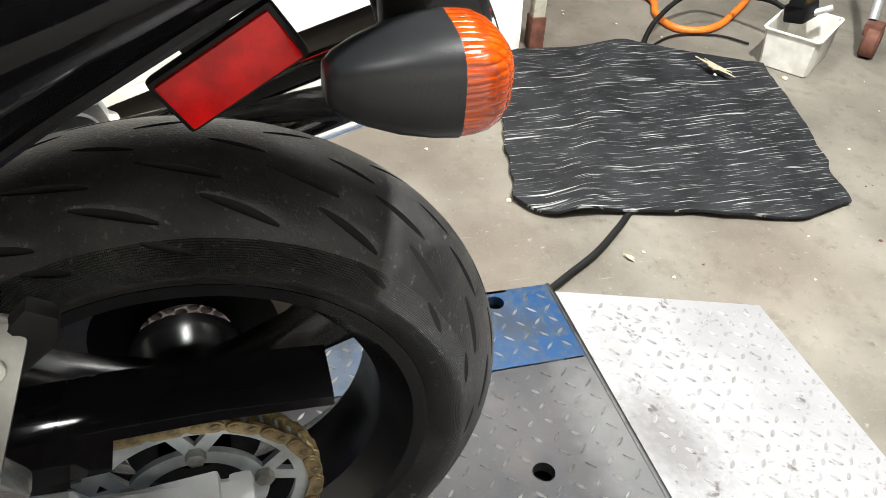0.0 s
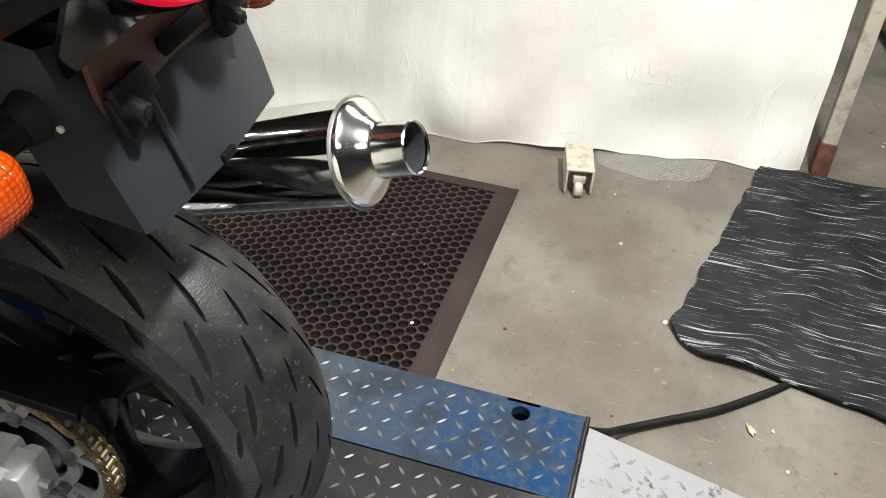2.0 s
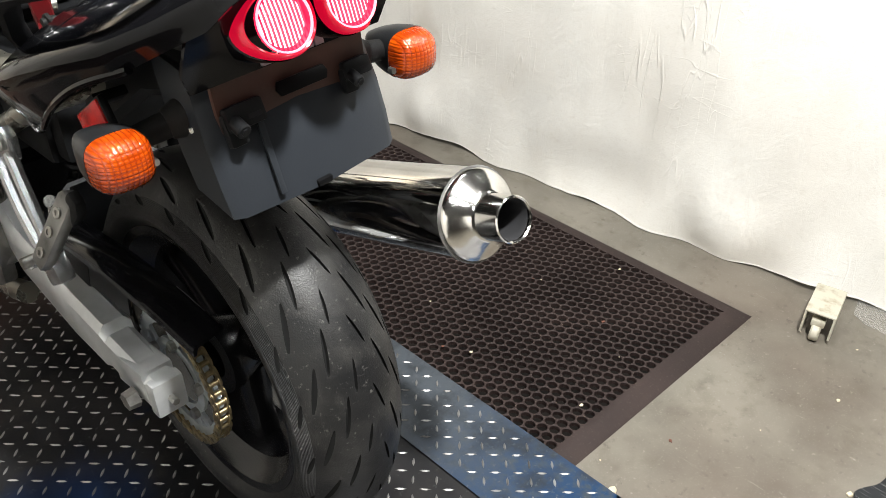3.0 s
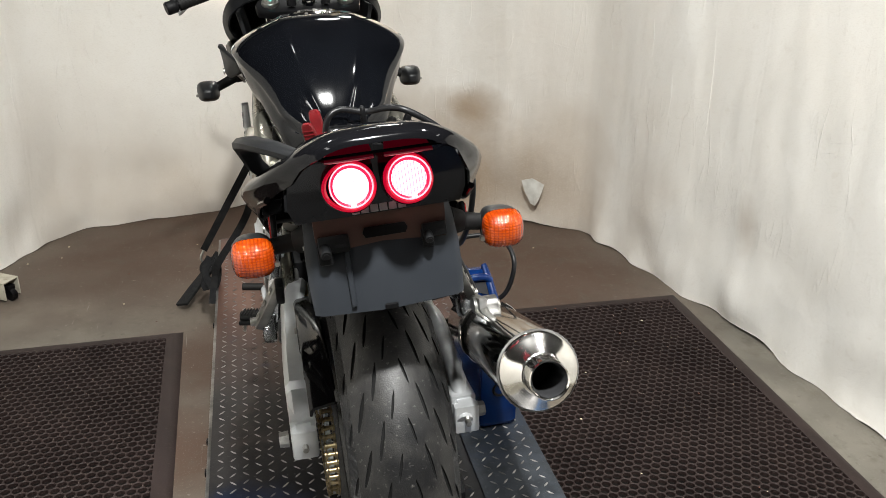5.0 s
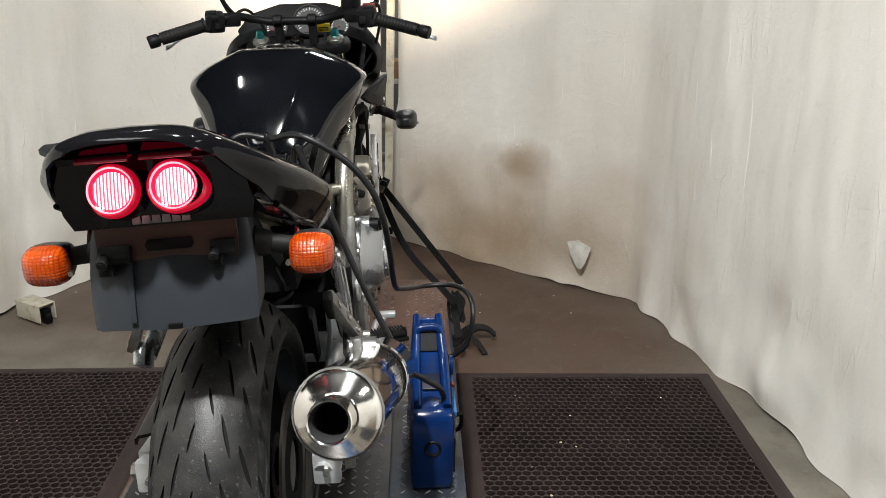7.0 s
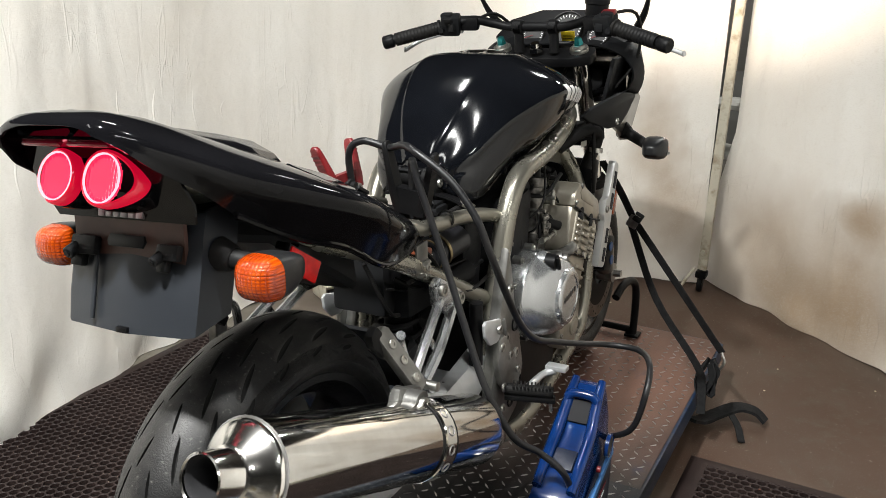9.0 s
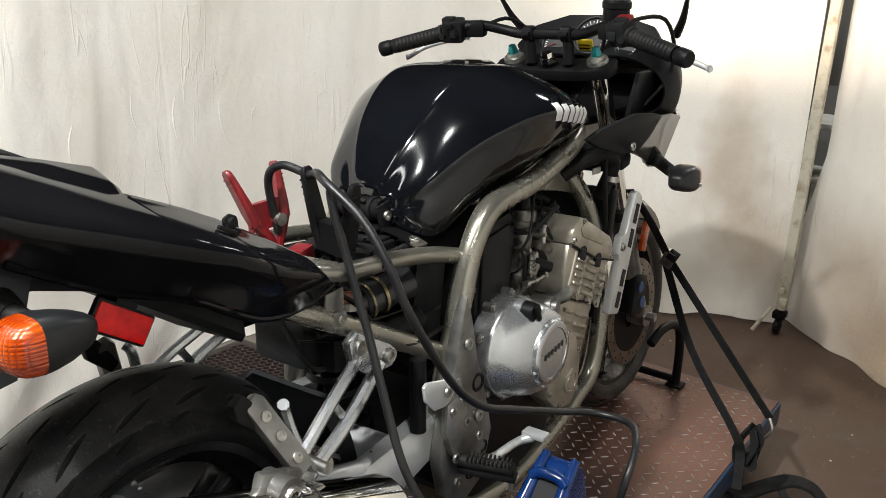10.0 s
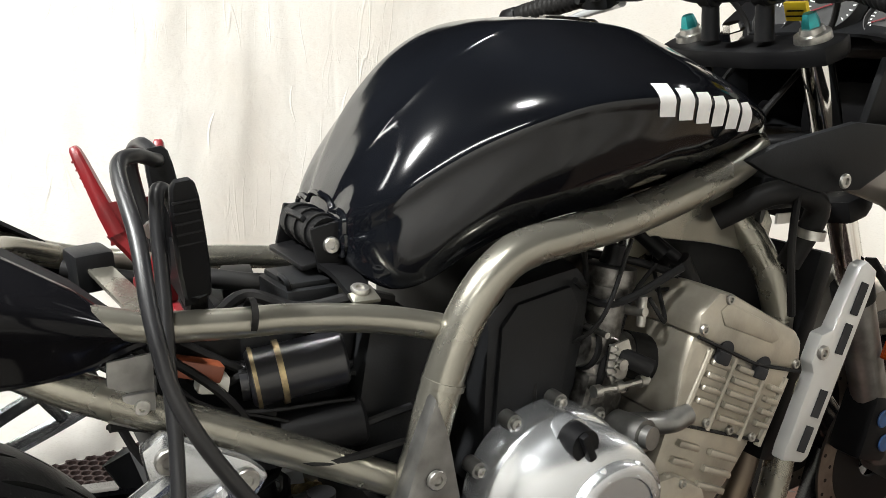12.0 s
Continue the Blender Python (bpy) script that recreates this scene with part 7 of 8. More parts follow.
        part("top_cap", rod((x, 0.871, 0.742), (x, 0.875, 0.765), 0.016, 0.012, n=14), SATIN, cb)
        part("drain_screw", rod((x, 0.842, 0.555), (x, 0.838, 0.54), 0.006, n=8), BOLT, cb)
        part("clamp_ring", lathe([(0.0265, -0.005), (0.029, -0.003), (0.029, 0.003), (0.0265, 0.005)], along((x, 0.836, 0.645), (x, 0.826, 0.648)), 20), SATIN, cb)
        part("inlet_rubber", rod((x, 0.895, 0.628), (x, 0.945, 0.610), 0.028, 0.031, n=20), BLACK_RUBBER, cb)
        part("choke_rod", rod((x - 0.05, 0.832, 0.672), (x + 0.045, 0.832, 0.672), 0.004, n=8), BOLT, cb)
    # outer linkage: throttle shaft plate, rods, spring and screws on the last carburettor
    lk = part("throttle_plate", merge(side_plate([(0.845, 0.655), (0.872, 0.660), (0.880, 0.640), (0.872, 0.612), (0.852, 0.605), (0.842, 0.625)], 0.166, 0.004, 0.001), rod((0.150, 0.860, 0.632), (0.176, 0.860, 0.632), 0.007, n=12)), BOLT, bike, "plated throttle linkage plate")
    part("link_rod", tube([(0.170, 0.822, 0.606), (0.172, 0.855, 0.604), (0.172, 0.905, 0.606)], 0.0042, n=8), BOLT, lk)
    for y in (0.826, 0.858, 0.896):
        part("rod_collar", rod((0.171, y - 0.005, 0.6045), (0.171, y + 0.005, 0.6045), 0.0075, n=10), BOLT, lk)
    part("return_spring", tube([(0.172 + 0.0055 * math.cos(k * 1.1), 0.846 + 0.0055 * math.sin(k * 1.1), 0.615 + 0.0016 * k) for k in range(34)], 0.0012, n=5, steps=1), BOLT, lk)
    part("float_bowl", merge(box((0.135, 0.852, 0.578), (0.050, 0.050, 0.038), (-12, 0, 0), 0.008), box((0.135, 0.855, 0.598), (0.056, 0.058, 0.006), (-12, 0, 0), 0.002)), CARB, bike, "alloy float bowl")
    for y, z in ((0.836, 0.600), (0.876, 0.594), (0.846, 0.707), (0.890, 0.700)):
        bolt((0.158, y, z), (1, 0, 0), 0.0045, 0.005, lk)
    part("fuel_tee", merge(rod((0.150, 0.880, 0.690), (0.178, 0.884, 0.694), 0.006, n=10), rod((0.172, 0.884, 0.676), (0.172, 0.884, 0.712), 0.0055, n=10)), BOLT, lk, "plated fuel tee")
    part("idle_knob", rod((0.160, 0.865, 0.64), (0.185, 0.895, 0.625), 0.011, n=14), BLACK_RUBBER, bike)
    part("starter_motor", merge(rod((0.10, 0.86, 0.545), (0.205, 0.875, 0.552), 0.020, n=20), rod((0.205, 0.875, 0.552), (0.215, 0.877, 0.553), 0.014, n=14)), ALU_DULL, bike)
    part("water_pipe", tube([(0.17, 0.875, 0.553), (0.20, 0.915, 0.56), (0.20, 0.945, 0.565)], 0.014, n=12), ALU_DULL, bike, "cast coolant elbow")
    # loose hoses and wires round the carburettors
    rnd = random.Random(4)
    for k in range(16):
        a = Vector((rnd.uniform(0.06, 0.16), rnd.uniform(0.78, 0.95), rnd.uniform(0.70, 0.78)))
        b = Vector((rnd.uniform(0.10, 0.17), rnd.uniform(0.72, 1.0), rnd.uniform(0.53, 0.75)))
        c = (a + b) / 2 + Vector((rnd.uniform(0.0, 0.04), rnd.uniform(-0.04, 0.04), rnd.uniform(-0.05, 0.03)))
        part("hose", tube([a, c, b], rnd.choice((0.0028, 0.0035, 0.005)), n=7), BLACK_RUBBER, bike)
    part("ignition_coil", merge(box((0.06, 0.93, 0.775), (0.05, 0.09, 0.032), (-12, 0, 0), 0.008), rod((0.09, 0.95, 0.765), (0.115, 0.97, 0.74), 0.011, n=14)), SATIN, bike, "black ignition coil")
    part("plug_cap", merge(rod((0.125, 0.985, 0.735), (0.13, 1.005, 0.700), 0.014, n=14), rod((0.125, 0.985, 0.735), (0.10, 0.96, 0.760), 0.007, n=10)), BLACK_RUBBER, bike)
    part("heat_shield", box((0.0, 0.95, 0.795), (0.20, 0.26, 0.004), (-6, 0, 0), 0.001), SATIN, bike)


ENGINE_GREY = surface("engine_paint", (0.42, 0.385, 0.32), (0.25, 0.232, 0.195), 0.34, 0.6, scale=16, fine=260, bump=0.1, mix=0.45)
TITAN_PIPE = surface("header_steel", (0.20, 0.16, 0.12), (0.12, 0.10, 0.085), 0.35, 0.9, scale=10)
CARB = surface("carb_alloy", (0.25, 0.24, 0.225), (0.030, 0.028, 0.025), 0.36, 0.8, scale=35, fine=200, bump=0.2, mix=0.6)
build_engine()


# ---- radiator, fairing, dials ----
def build_nose():
    rad = part("radiator", box((0, 1.185, 0.585), (0.34, 0.035, 0.30), (-14, 0, 0), 0.008), SATIN, bike, "black radiator core")
    for s in (-1, 1):
        outline = [(1.226, 0.722), (1.240, 0.727), (1.262, 0.712), (1.262, 0.698), (1.172, 0.462), (1.160, 0.455), (1.118, 0.468), (1.122, 0.485), (1.158, 0.582), (1.150, 0.600), (1.164, 0.636), (1.186, 0.640)]
        b = side_plate(outline, 0.205, 0.020, 0.004)
        cv = part("radiator_cover", b if s > 0 else mirror(b), COVER_SILVER, bike, "silver slotted radiator side cover")
        for k, (y0, z0, y1, z1) in enumerate(((1.238, 0.698, 1.222, 0.656), (1.217, 0.644, 1.202, 0.604), (1.184, 0.556, 1.170, 0.520), (1.165, 0.508, 1.151, 0.474))):
            part("cover_slot", tube([(s * 0.2155, y0, z0), (s * 0.2155, y1, z1)], 0.006, n=6, steps=1, flat=(0.016, 0.003, Vector((1, 0, 0)))), SOOT_SHADE, cv)
        bolt((s * 0.214, 1.168, 0.612), (s, 0, 0), 0.010, 0.006, cv)
    part("radiator_hose", tube([(0.16, 1.15, 0.72), (0.185, 1.16, 0.80), (0.17, 1.10, 0.82), (0.12, 1.05, 0.78)], 0.016, n=12), BLACK_RUBBER, bike)
    part("hose_clip", lathe([(0.0165, -0.006), (0.018, -0.006), (0.018, 0.006), (0.0165, 0.006)], along((0.183, 1.157, 0.765), (0.186, 1.16, 0.80)), 20, closed=True), BOLT, bike)
    part("overflow_hose", tube([(0.185, 1.12, 0.84), (0.195, 1.105, 0.76), (0.19, 1.13, 0.66)], 0.005, n=8), BLACK_RUBBER, bike)
    part("horn", merge(rod((0.08, 1.13, 0.80), (0.115, 1.15, 0.795), 0.03, n=20), box((0.13, 1.125, 0.815), (0.05, 0.07, 0.045), bevel=0.008)), PLASTIC, bike)
    part("clip_label", box((0.158, 1.135, 0.782), (0.004, 0.035, 0.014), bevel=0.001), WHITE_PLASTIC, bike)
    # half fairing: upper bowl
    secs = []
    for y, w, zt, zb in ((1.325, 0.226, 1.022, 0.885), (1.37, 0.242, 1.046, 0.868), (1.45, 0.216, 1.070, 0.862), (1.55, 0.176, 1.058, 0.855), (1.65, 0.136, 1.020, 0.850), (1.74, 0.096, 0.965, 0.848), (1.79, 0.050, 0.915, 0.855)):
        zm = (zt + zb) / 2 - 0.01
        half = [(0.0, zt), (w * 0.55, zt - 0.006), (w * 0.88, zt - 0.035), (w, zm), (w * 0.9, zb + 0.012), (w * 0.6, zb)]
        pts = catmull([(x, y, z) for x, z in half], 4)
        secs.append([Vector((-p.x, p.y, p.z)) for p in reversed(pts[1:])] + pts)
    b = loft(secs, cap=False, around=False)
    bmesh.ops.solidify(b, geom=b.faces[:], thickness=0.005)
    up = part("upper_fairing", b, PLASTIC, bike, "dull black headlight fairing without its screen", sharp=60)
    # dial panel behind it
    part("dial_panel", prism([(-0.20, 0.0), (-0.16, 0.055), (-0.07, 0.085), (0.07, 0.085), (0.16, 0.055), (0.20, 0.0), (0.16, -0.045), (-0.16, -0.045)], 0.03, Matrix.Translation((0.0, 1.385, 1.030)) @ pose(0, 0, 0, 62, 0, 0), 0.008), SATIN, up, "black carbon-look dial panel")
    for x, r in ((0.026, 0.048), (-0.075, 0.034), (0.115, 0.03)):
        m = Matrix.Translation((x, 1.365, 1.055 if x > 0 and r > 0.04 else 1.035)) @ pose(0, 0, 0, 62, 0, 0)
        dl = part("dial", lathe([(0.0001, 0.012), (r * 0.93, 0.012), (r * 0.95, 0.020), (r, 0.020), (r * 1.04, 0.0)], m, 36), DIAL, up, "black dial with white ticks")
        for k in range(21):
            a = radians(220 - 260 * k / 20)
            c = Matrix.Translation((r * 0.78 * math.cos(a), r * 0.78 * math.sin(a), 0.0128)) @ pose(0, 0, 0, 0, 0, math.degrees(a))
            q = box((0, 0, 0), (r * (0.2 if k % 2 == 0 else 0.1), 0.0016, 0.0008), bevel=0)
            q.transform(m @ c)
            part("tick", q, MARK, dl)
        q = box((-r * 0.3, -r * 0.1, 0.015), (r * 0.75, 0.0022, 0.001), (0, 0, 20), 0)
        q.transform(m)
        part("needle", q, RED, dl)
    # lower side wings
    for s in (-1, 1):
        wing = [(1.005, 0.866), (1.03, 0.886), (1.11, 0.915), (1.20, 0.908), (1.245, 0.899), (1.20, 0.858), (1.15, 0.832), (1.09, 0.830), (1.03, 0.850)]
        rings = []
        b = side_plate(wing, 0.0, 0.012, 0.004)
        for vtx in b.verts:
            y = vtx.co.y
            vtx.co.x += 0.246 - 0.9 * max(0, 1.12 - y) ** 1.3 + 0.15 * (vtx.co.z - 0.87)
        w = part("side_wing", b if s > 0 else mirror(b), PLASTIC, up, "dull black fairing side panel")
        bolt((s * 0.246, 1.116, 0.845), (s, 0, 0), 0.009, 0.004, w)
        low = [(1.15, 0.828), (1.20, 0.856), (1.248, 0.896), (1.36, 0.893), (1.50, 0.872), (1.62, 0.872), (1.745, 0.868), (1.735, 0.835), (1.66, 0.775), (1.60, 0.738), (1.50, 0.745), (1.40, 0.758), (1.32, 0.770), (1.26, 0.798), (1.20, 0.815)]
        b = side_plate(low, 0.0, 0.012, 0.005)
        for vtx in b.verts:
            vtx.co.x += 0.222 - 0.05 * max(0, vtx.co.y - 1.2) - 0.55 * max(0, vtx.co.y - 1.42) ** 1.3 + 0.25 * (vtx.co.z - 0.84)
        part("chin_panel", b if s > 0 else mirror(b), SILVER_PAINT, up, "silver lower fairing panel")
        # inner fill and mirror stump
        part("inner_panel", box((s * 0.175, 1.33, 0.93), (0.012, 0.18, 0.12), (0, s * 12, s * 4), 0.005), PLASTIC, up)
        part("mirror_stump", tube([(s * 0.20, 1.43, 1.065), (s * 0.225, 1.40, 1.10), (s * 0.245, 1.37, 1.15)], [0.011, 0.009, 0.005], n=8), SATIN, up, "bare mirror stalk")
    part("headlight_glass", lathe([(0.0001, 0.02), (0.05, 0.014), (0.075, 0.0)], Matrix.Translation((0, 1.795, 0.885)) @ pose(0, 0, 0, -80, 0, 0) @ Matrix.Diagonal((1.0, 0.5, 1, 1)), 32), LIT_GLASS, up, "lit headlight glass")
    part("headlight_shell", box((0, 1.60, 0.90), (0.20, 0.26, 0.11), (0, 0, 0), 0.03), SATIN, up)
    part("stay", tube([(-0.15, 1.45, 0.90), (0, 1.25, 0.86), (0.15, 1.45, 0.90)], 0.011, n=10), SATIN, up)
    for s in (-1, 1):
        indicator("front_indicator", (s * 0.306, 1.276, 0.762), 0.062, 180, bike, (s * 0.205, 1.31, 0.80), lens=True)


COVER_SILVER = surface("cover_silver", (0.55, 0.55, 0.54), (0.47, 0.47, 0.46), 0.4, 0.4, scale=12, fine=300, bump=0.03)
LIT_GLASS = glow("lit_glass", (1.0, 0.9, 0.75), 8.0, (0.8, 0.8, 0.8))
build_nose()

# tank marks: six slanted plates that follow the curve of each flank
skin = bmesh.new()
skin.from_mesh(tank_ob.data)
flank = BVHTree.FromBMesh(skin)


for k in range(6):
    grid = []
    for i in range(4):
        row = []
        for j in range(7):
            v = j / 6
            hit, nrm, _, _ = flank.ray_cast(Vector((0.5, 0.8330 + 0.0300 * k + 0.0225 * i / 3 + 0.014 * (1 - v), 0.9205 - 0.0042 * k + 0.033 * v)), Vector((-1, 0, 0)))
            row.append(hit + nrm * 0.0012)
        grid.append(row)
    for s in (1, -1):
        b = loft(grid, cap=False, around=False)
        part("mark_bar", b if s > 0 else mirror(b), MARK, tank_ob)
skin.free()


# ---- electrics behind the tank ----
def build_electrics():
    pump = part("fuel_pump", merge(rod((0.085, 0.445, 0.655), (0.105, 0.540, 0.672), 0.029, n=28, bevel=0.003), rod((0.083, 0.437, 0.654), (0.085, 0.445, 0.655), 0.020, n=20)), GLOSS_CAN, bike, "black canister with a brass band")
    part("band", lathe([(0.0305, -0.003), (0.033, -0.003), (0.033, 0.003), (0.0305, 0.003)], along((0.0915, 0.476, 0.6605), (0.105, 0.540, 0.672)), 32, closed=True), GOLD, pump, "yellow plated band")
    part("band", lathe([(0.0303, -0.002), (0.0318, -0.002), (0.0318, 0.002), (0.0303, 0.002)], along((0.0862, 0.451, 0.656), (0.105, 0.540, 0.672)), 32, closed=True), GOLD, pump)
    part("filter", rod((0.095, 0.47, 0.590), (0.11, 0.56, 0.600), 0.026, n=20, bevel=0.004), SATIN, bike)
    part("connector", box((0.100, 0.392, 0.681), (0.022, 0.045, 0.018), (-18, 0, 0), 0.004), BROWN, bike, "brown wiring connector")
    part("connector", box((0.098, 0.405, 0.664), (0.022, 0.030, 0.018), (-10, 0, 0), 0.004), WHITE_PLASTIC, bike, "white wiring connector")
    part("battery_tray", merge(box((-0.010, 0.505, 0.622), (0.165, 0.23, 0.165), (0, 0, 0), 0.014), box((0.0, 0.60, 0.60), (0.21, 0.09, 0.19), (-8, 0, 0), 0.014)), PLASTIC, bike, "black plastic battery tray")
    part("fuse_box", merge(box((0.035, 0.515, 0.722), (0.085, 0.060, 0.034), (0, 0, 4), 0.006), box((0.035, 0.515, 0.741), (0.070, 0.046, 0.008), (0, 0, 4), 0.003), tube([(0.07, 0.495, 0.735), (0.075, 0.49, 0.748), (0.06, 0.488, 0.752), (0.05, 0.492, 0.745)], 0.003, n=6)), PLASTIC, bike, "black fuse box with a clip lid")
    part("relay", box((-0.070, 0.325, 0.745), (0.050, 0.040, 0.042), (4, 0, 8), 0.005), PLASTIC, bike, "black relay block")
    part("relay", box((-0.030, 0.470, 0.724), (0.040, 0.034, 0.030), (0, 0, -12), 0.004), SATIN, bike)
    part("wire_loom", tube([(-0.09, 0.30, 0.742), (-0.06, 0.37, 0.728), (-0.02, 0.43, 0.735), (0.0, 0.49, 0.728), (0.02, 0.56, 0.735), (0.03, 0.60, 0.73)], 0.011, n=10), BLACK_RUBBER, bike, "taped black wiring loom")
    part("wire_loom", tube([(0.09, 0.40, 0.715), (0.06, 0.45, 0.735), (0.085, 0.50, 0.722), (0.10, 0.56, 0.732), (0.09, 0.60, 0.72)], 0.007, n=8), BLACK_RUBBER, bike)
    br = part("seat_lock_bracket", merge(side_plate([(0.306, 0.715), (0.344, 0.718), (0.344, 0.662), (0.330, 0.648), (0.304, 0.660)], 0.138, 0.004, 0.001), box((0.142, 0.330, 0.672), (0.008, 0.028, 0.026), bevel=0.003)), ALU_DULL, bike, "grey bracket plate with a screw")
    bolt((0.146, 0.332, 0.672), (1, 0, 0), 0.007, 0.003, br)
    part("battery", box((0.0, 0.40, 0.668), (0.15, 0.085, 0.095), bevel=0.006), SATIN, bike, "black battery under the clamps")
    for s in (-1, 1):
        part("terminal", box((s * 0.055, 0.385, 0.720), (0.020, 0.018, 0.012), bevel=0.003), RED if s < 0 else BOLT, bike)
    part("red_cover", merge(box((0.025, 0.372, 0.742), (0.032, 0.034, 0.030), (8, 0, 10), 0.006), box((0.045, 0.380, 0.722), (0.030, 0.024, 0.014), (0, 12, 0), 0.004)), RED, bike, "red terminal boot")
    part("zip_tie", lathe([(0.0148, -0.003), (0.017, -0.003), (0.017, 0.003), (0.0148, 0.003)], along((0.1285, 0.435, 0.736), (0.127, 0.40, 0.739)), 20, closed=True), BLACK_RUBBER, bike)
    rnd = random.Random(9)
    for k in range(22):
        x = rnd.uniform(0.02, 0.125)
        a = Vector((x, rnd.uniform(0.30, 0.42), rnd.uniform(0.62, 0.74)))
        b = Vector((x + rnd.uniform(-0.03, 0.03), rnd.uniform(0.45, 0.62), rnd.uniform(0.54, 0.70)))
        c = (a + b) / 2 + Vector((rnd.uniform(-0.01, 0.03), rnd.uniform(-0.03, 0.03), rnd.uniform(-0.05, 0.02)))
        part("wire", tube([a, c, b], rnd.choice((0.0022, 0.003, 0.0045)), n=6), BLACK_RUBBER, bike)


GLOSS_CAN = surface("can_black", (0.012, 0.012, 0.014), None, 0.25, scale=20)
build_electrics()

# ---- jump starter and its cables, on the deck ----
def build_jump_starter():
    js = thing("jump_starter", pose(0.354, 0.592, TZ + 0.002, 0, 0, 3), "glossy blue portable jump starter standing on the deck", "jump starter", kind="")
    # side view in (y, z): a body with a sloped back and a carrying handle at the top
    b = side_plate([(-0.145, 0.0), (0.145, 0.0), (0.150, 0.03), (0.148, 0.27), (0.135, 0.335), (0.105, 0.362), (0.085, 0.358), (0.0, 0.275), (-0.09, 0.235), (-0.14, 0.20), (-0.150, 0.15), (-0.150, 0.02)], 0.0, 0.105, 0.016)
    for v in b.verts:
        k = max(0.0, (v.co.z - 0.18) / 0.2)
        v.co.x *= 1 - 0.45 * min(1, k)
    part("case", b, BLUE_CASE, js, "glossy moulded blue case")
    # moulded back: dark blocks for the shaded hand recess and groove between two blue cheeks, bridged by the handle
    slope = math.degrees(math.atan2(0.083, 0.085))
    part("handle_opening", box((0, 0.040, 0.316), (0.044, 0.052, 0.012), (slope, 0, 0), 0.005), SOOT_SHADE, js, "dark block for the shaded recess under the handle")
    for x in (-0.036, 0.036):
        part("cheek", tube([(x, -0.125, 0.222), (x, -0.06, 0.256), (x * 0.98, 0.0, 0.286), (x * 0.85, 0.06, 0.338), (x * 0.8, 0.100, 0.366)], [0.010, 0.012, 0.013, 0.012, 0.009], n=10), BLUE_CASE, js)
    part("handle_bar", tube([(-0.034, 0.052, 0.340), (-0.018, 0.055, 0.350), (0.018, 0.055, 0.350), (0.034, 0.052, 0.340)], 0.0105, n=10), BLUE_CASE, js, "blue carrying handle")
    part("back_groove", box((0, -0.060, 0.2545), (0.046, 0.050, 0.008), (24, 0, 0), 0.004), PANEL_DARK, js)
    part("socket_ring", lathe([(0.014, 0.0), (0.019, 0.003), (0.022, 0.0)], along((0.0, -0.1505, 0.12), (0.0, -0.2, 0.12)), 24), SATIN, js)
    part("side_panel", side_plate([(-0.12, 0.03), (0.125, 0.03), (0.128, 0.215), (0.03, 0.205), (-0.08, 0.165), (-0.12, 0.13)], 0.054, 0.010, 0.004), PANEL_DARK, js, "dark control panel")
    part("panel_bar", box((0.060, 0.02, 0.185), (0.012, 0.18, 0.022), (14, 0, 0), 0.006), BLUE_LIGHT, js, "lighter blue grip strip")
    g = part("gauge", rod((0.056, 0.07, 0.235), (0.064, 0.07, 0.235), 0.024, n=24), DIAL, js, "round gauge")
    part("gauge_ring", lathe([(0.023, 0.062), (0.026, 0.066), (0.0265, 0.058)], Matrix.Translation((0, 0.07, 0.235)) @ AXX, 24), BLUE_CASE, g)
    part("button", rod((0.056, 0.0, 0.215), (0.064, 0.0, 0.215), 0.007, n=12), RED, js, "small red button")
    for k in range(5):
        part("label_bar", box((0.0605, 0.03 - 0.006 * k, 0.135 - 0.018 * k), (0.001, 0.10 - 0.01 * k, 0.006), (6, 0, 0), 0), MARK if k % 2 else RED, js)
    part("cable_holder", tube([(0.045, 0.02, 0.10), (0.085, 0.03, 0.11), (0.085, 0.06, 0.05), (0.045, 0.06, 0.04)], 0.006, n=8), SATIN, js)
    part("foot", box((0, 0, 0.004), (0.09, 0.27, 0.012), bevel=0.004), SATIN, js)
    return js


PANEL_DARK = surface("panel_dark", (0.010, 0.014, 0.03), None, 0.35)
BLUE_LIGHT = surface("blue_strip", (0.05, 0.16, 0.38), None, 0.35)
build_jump_starter()


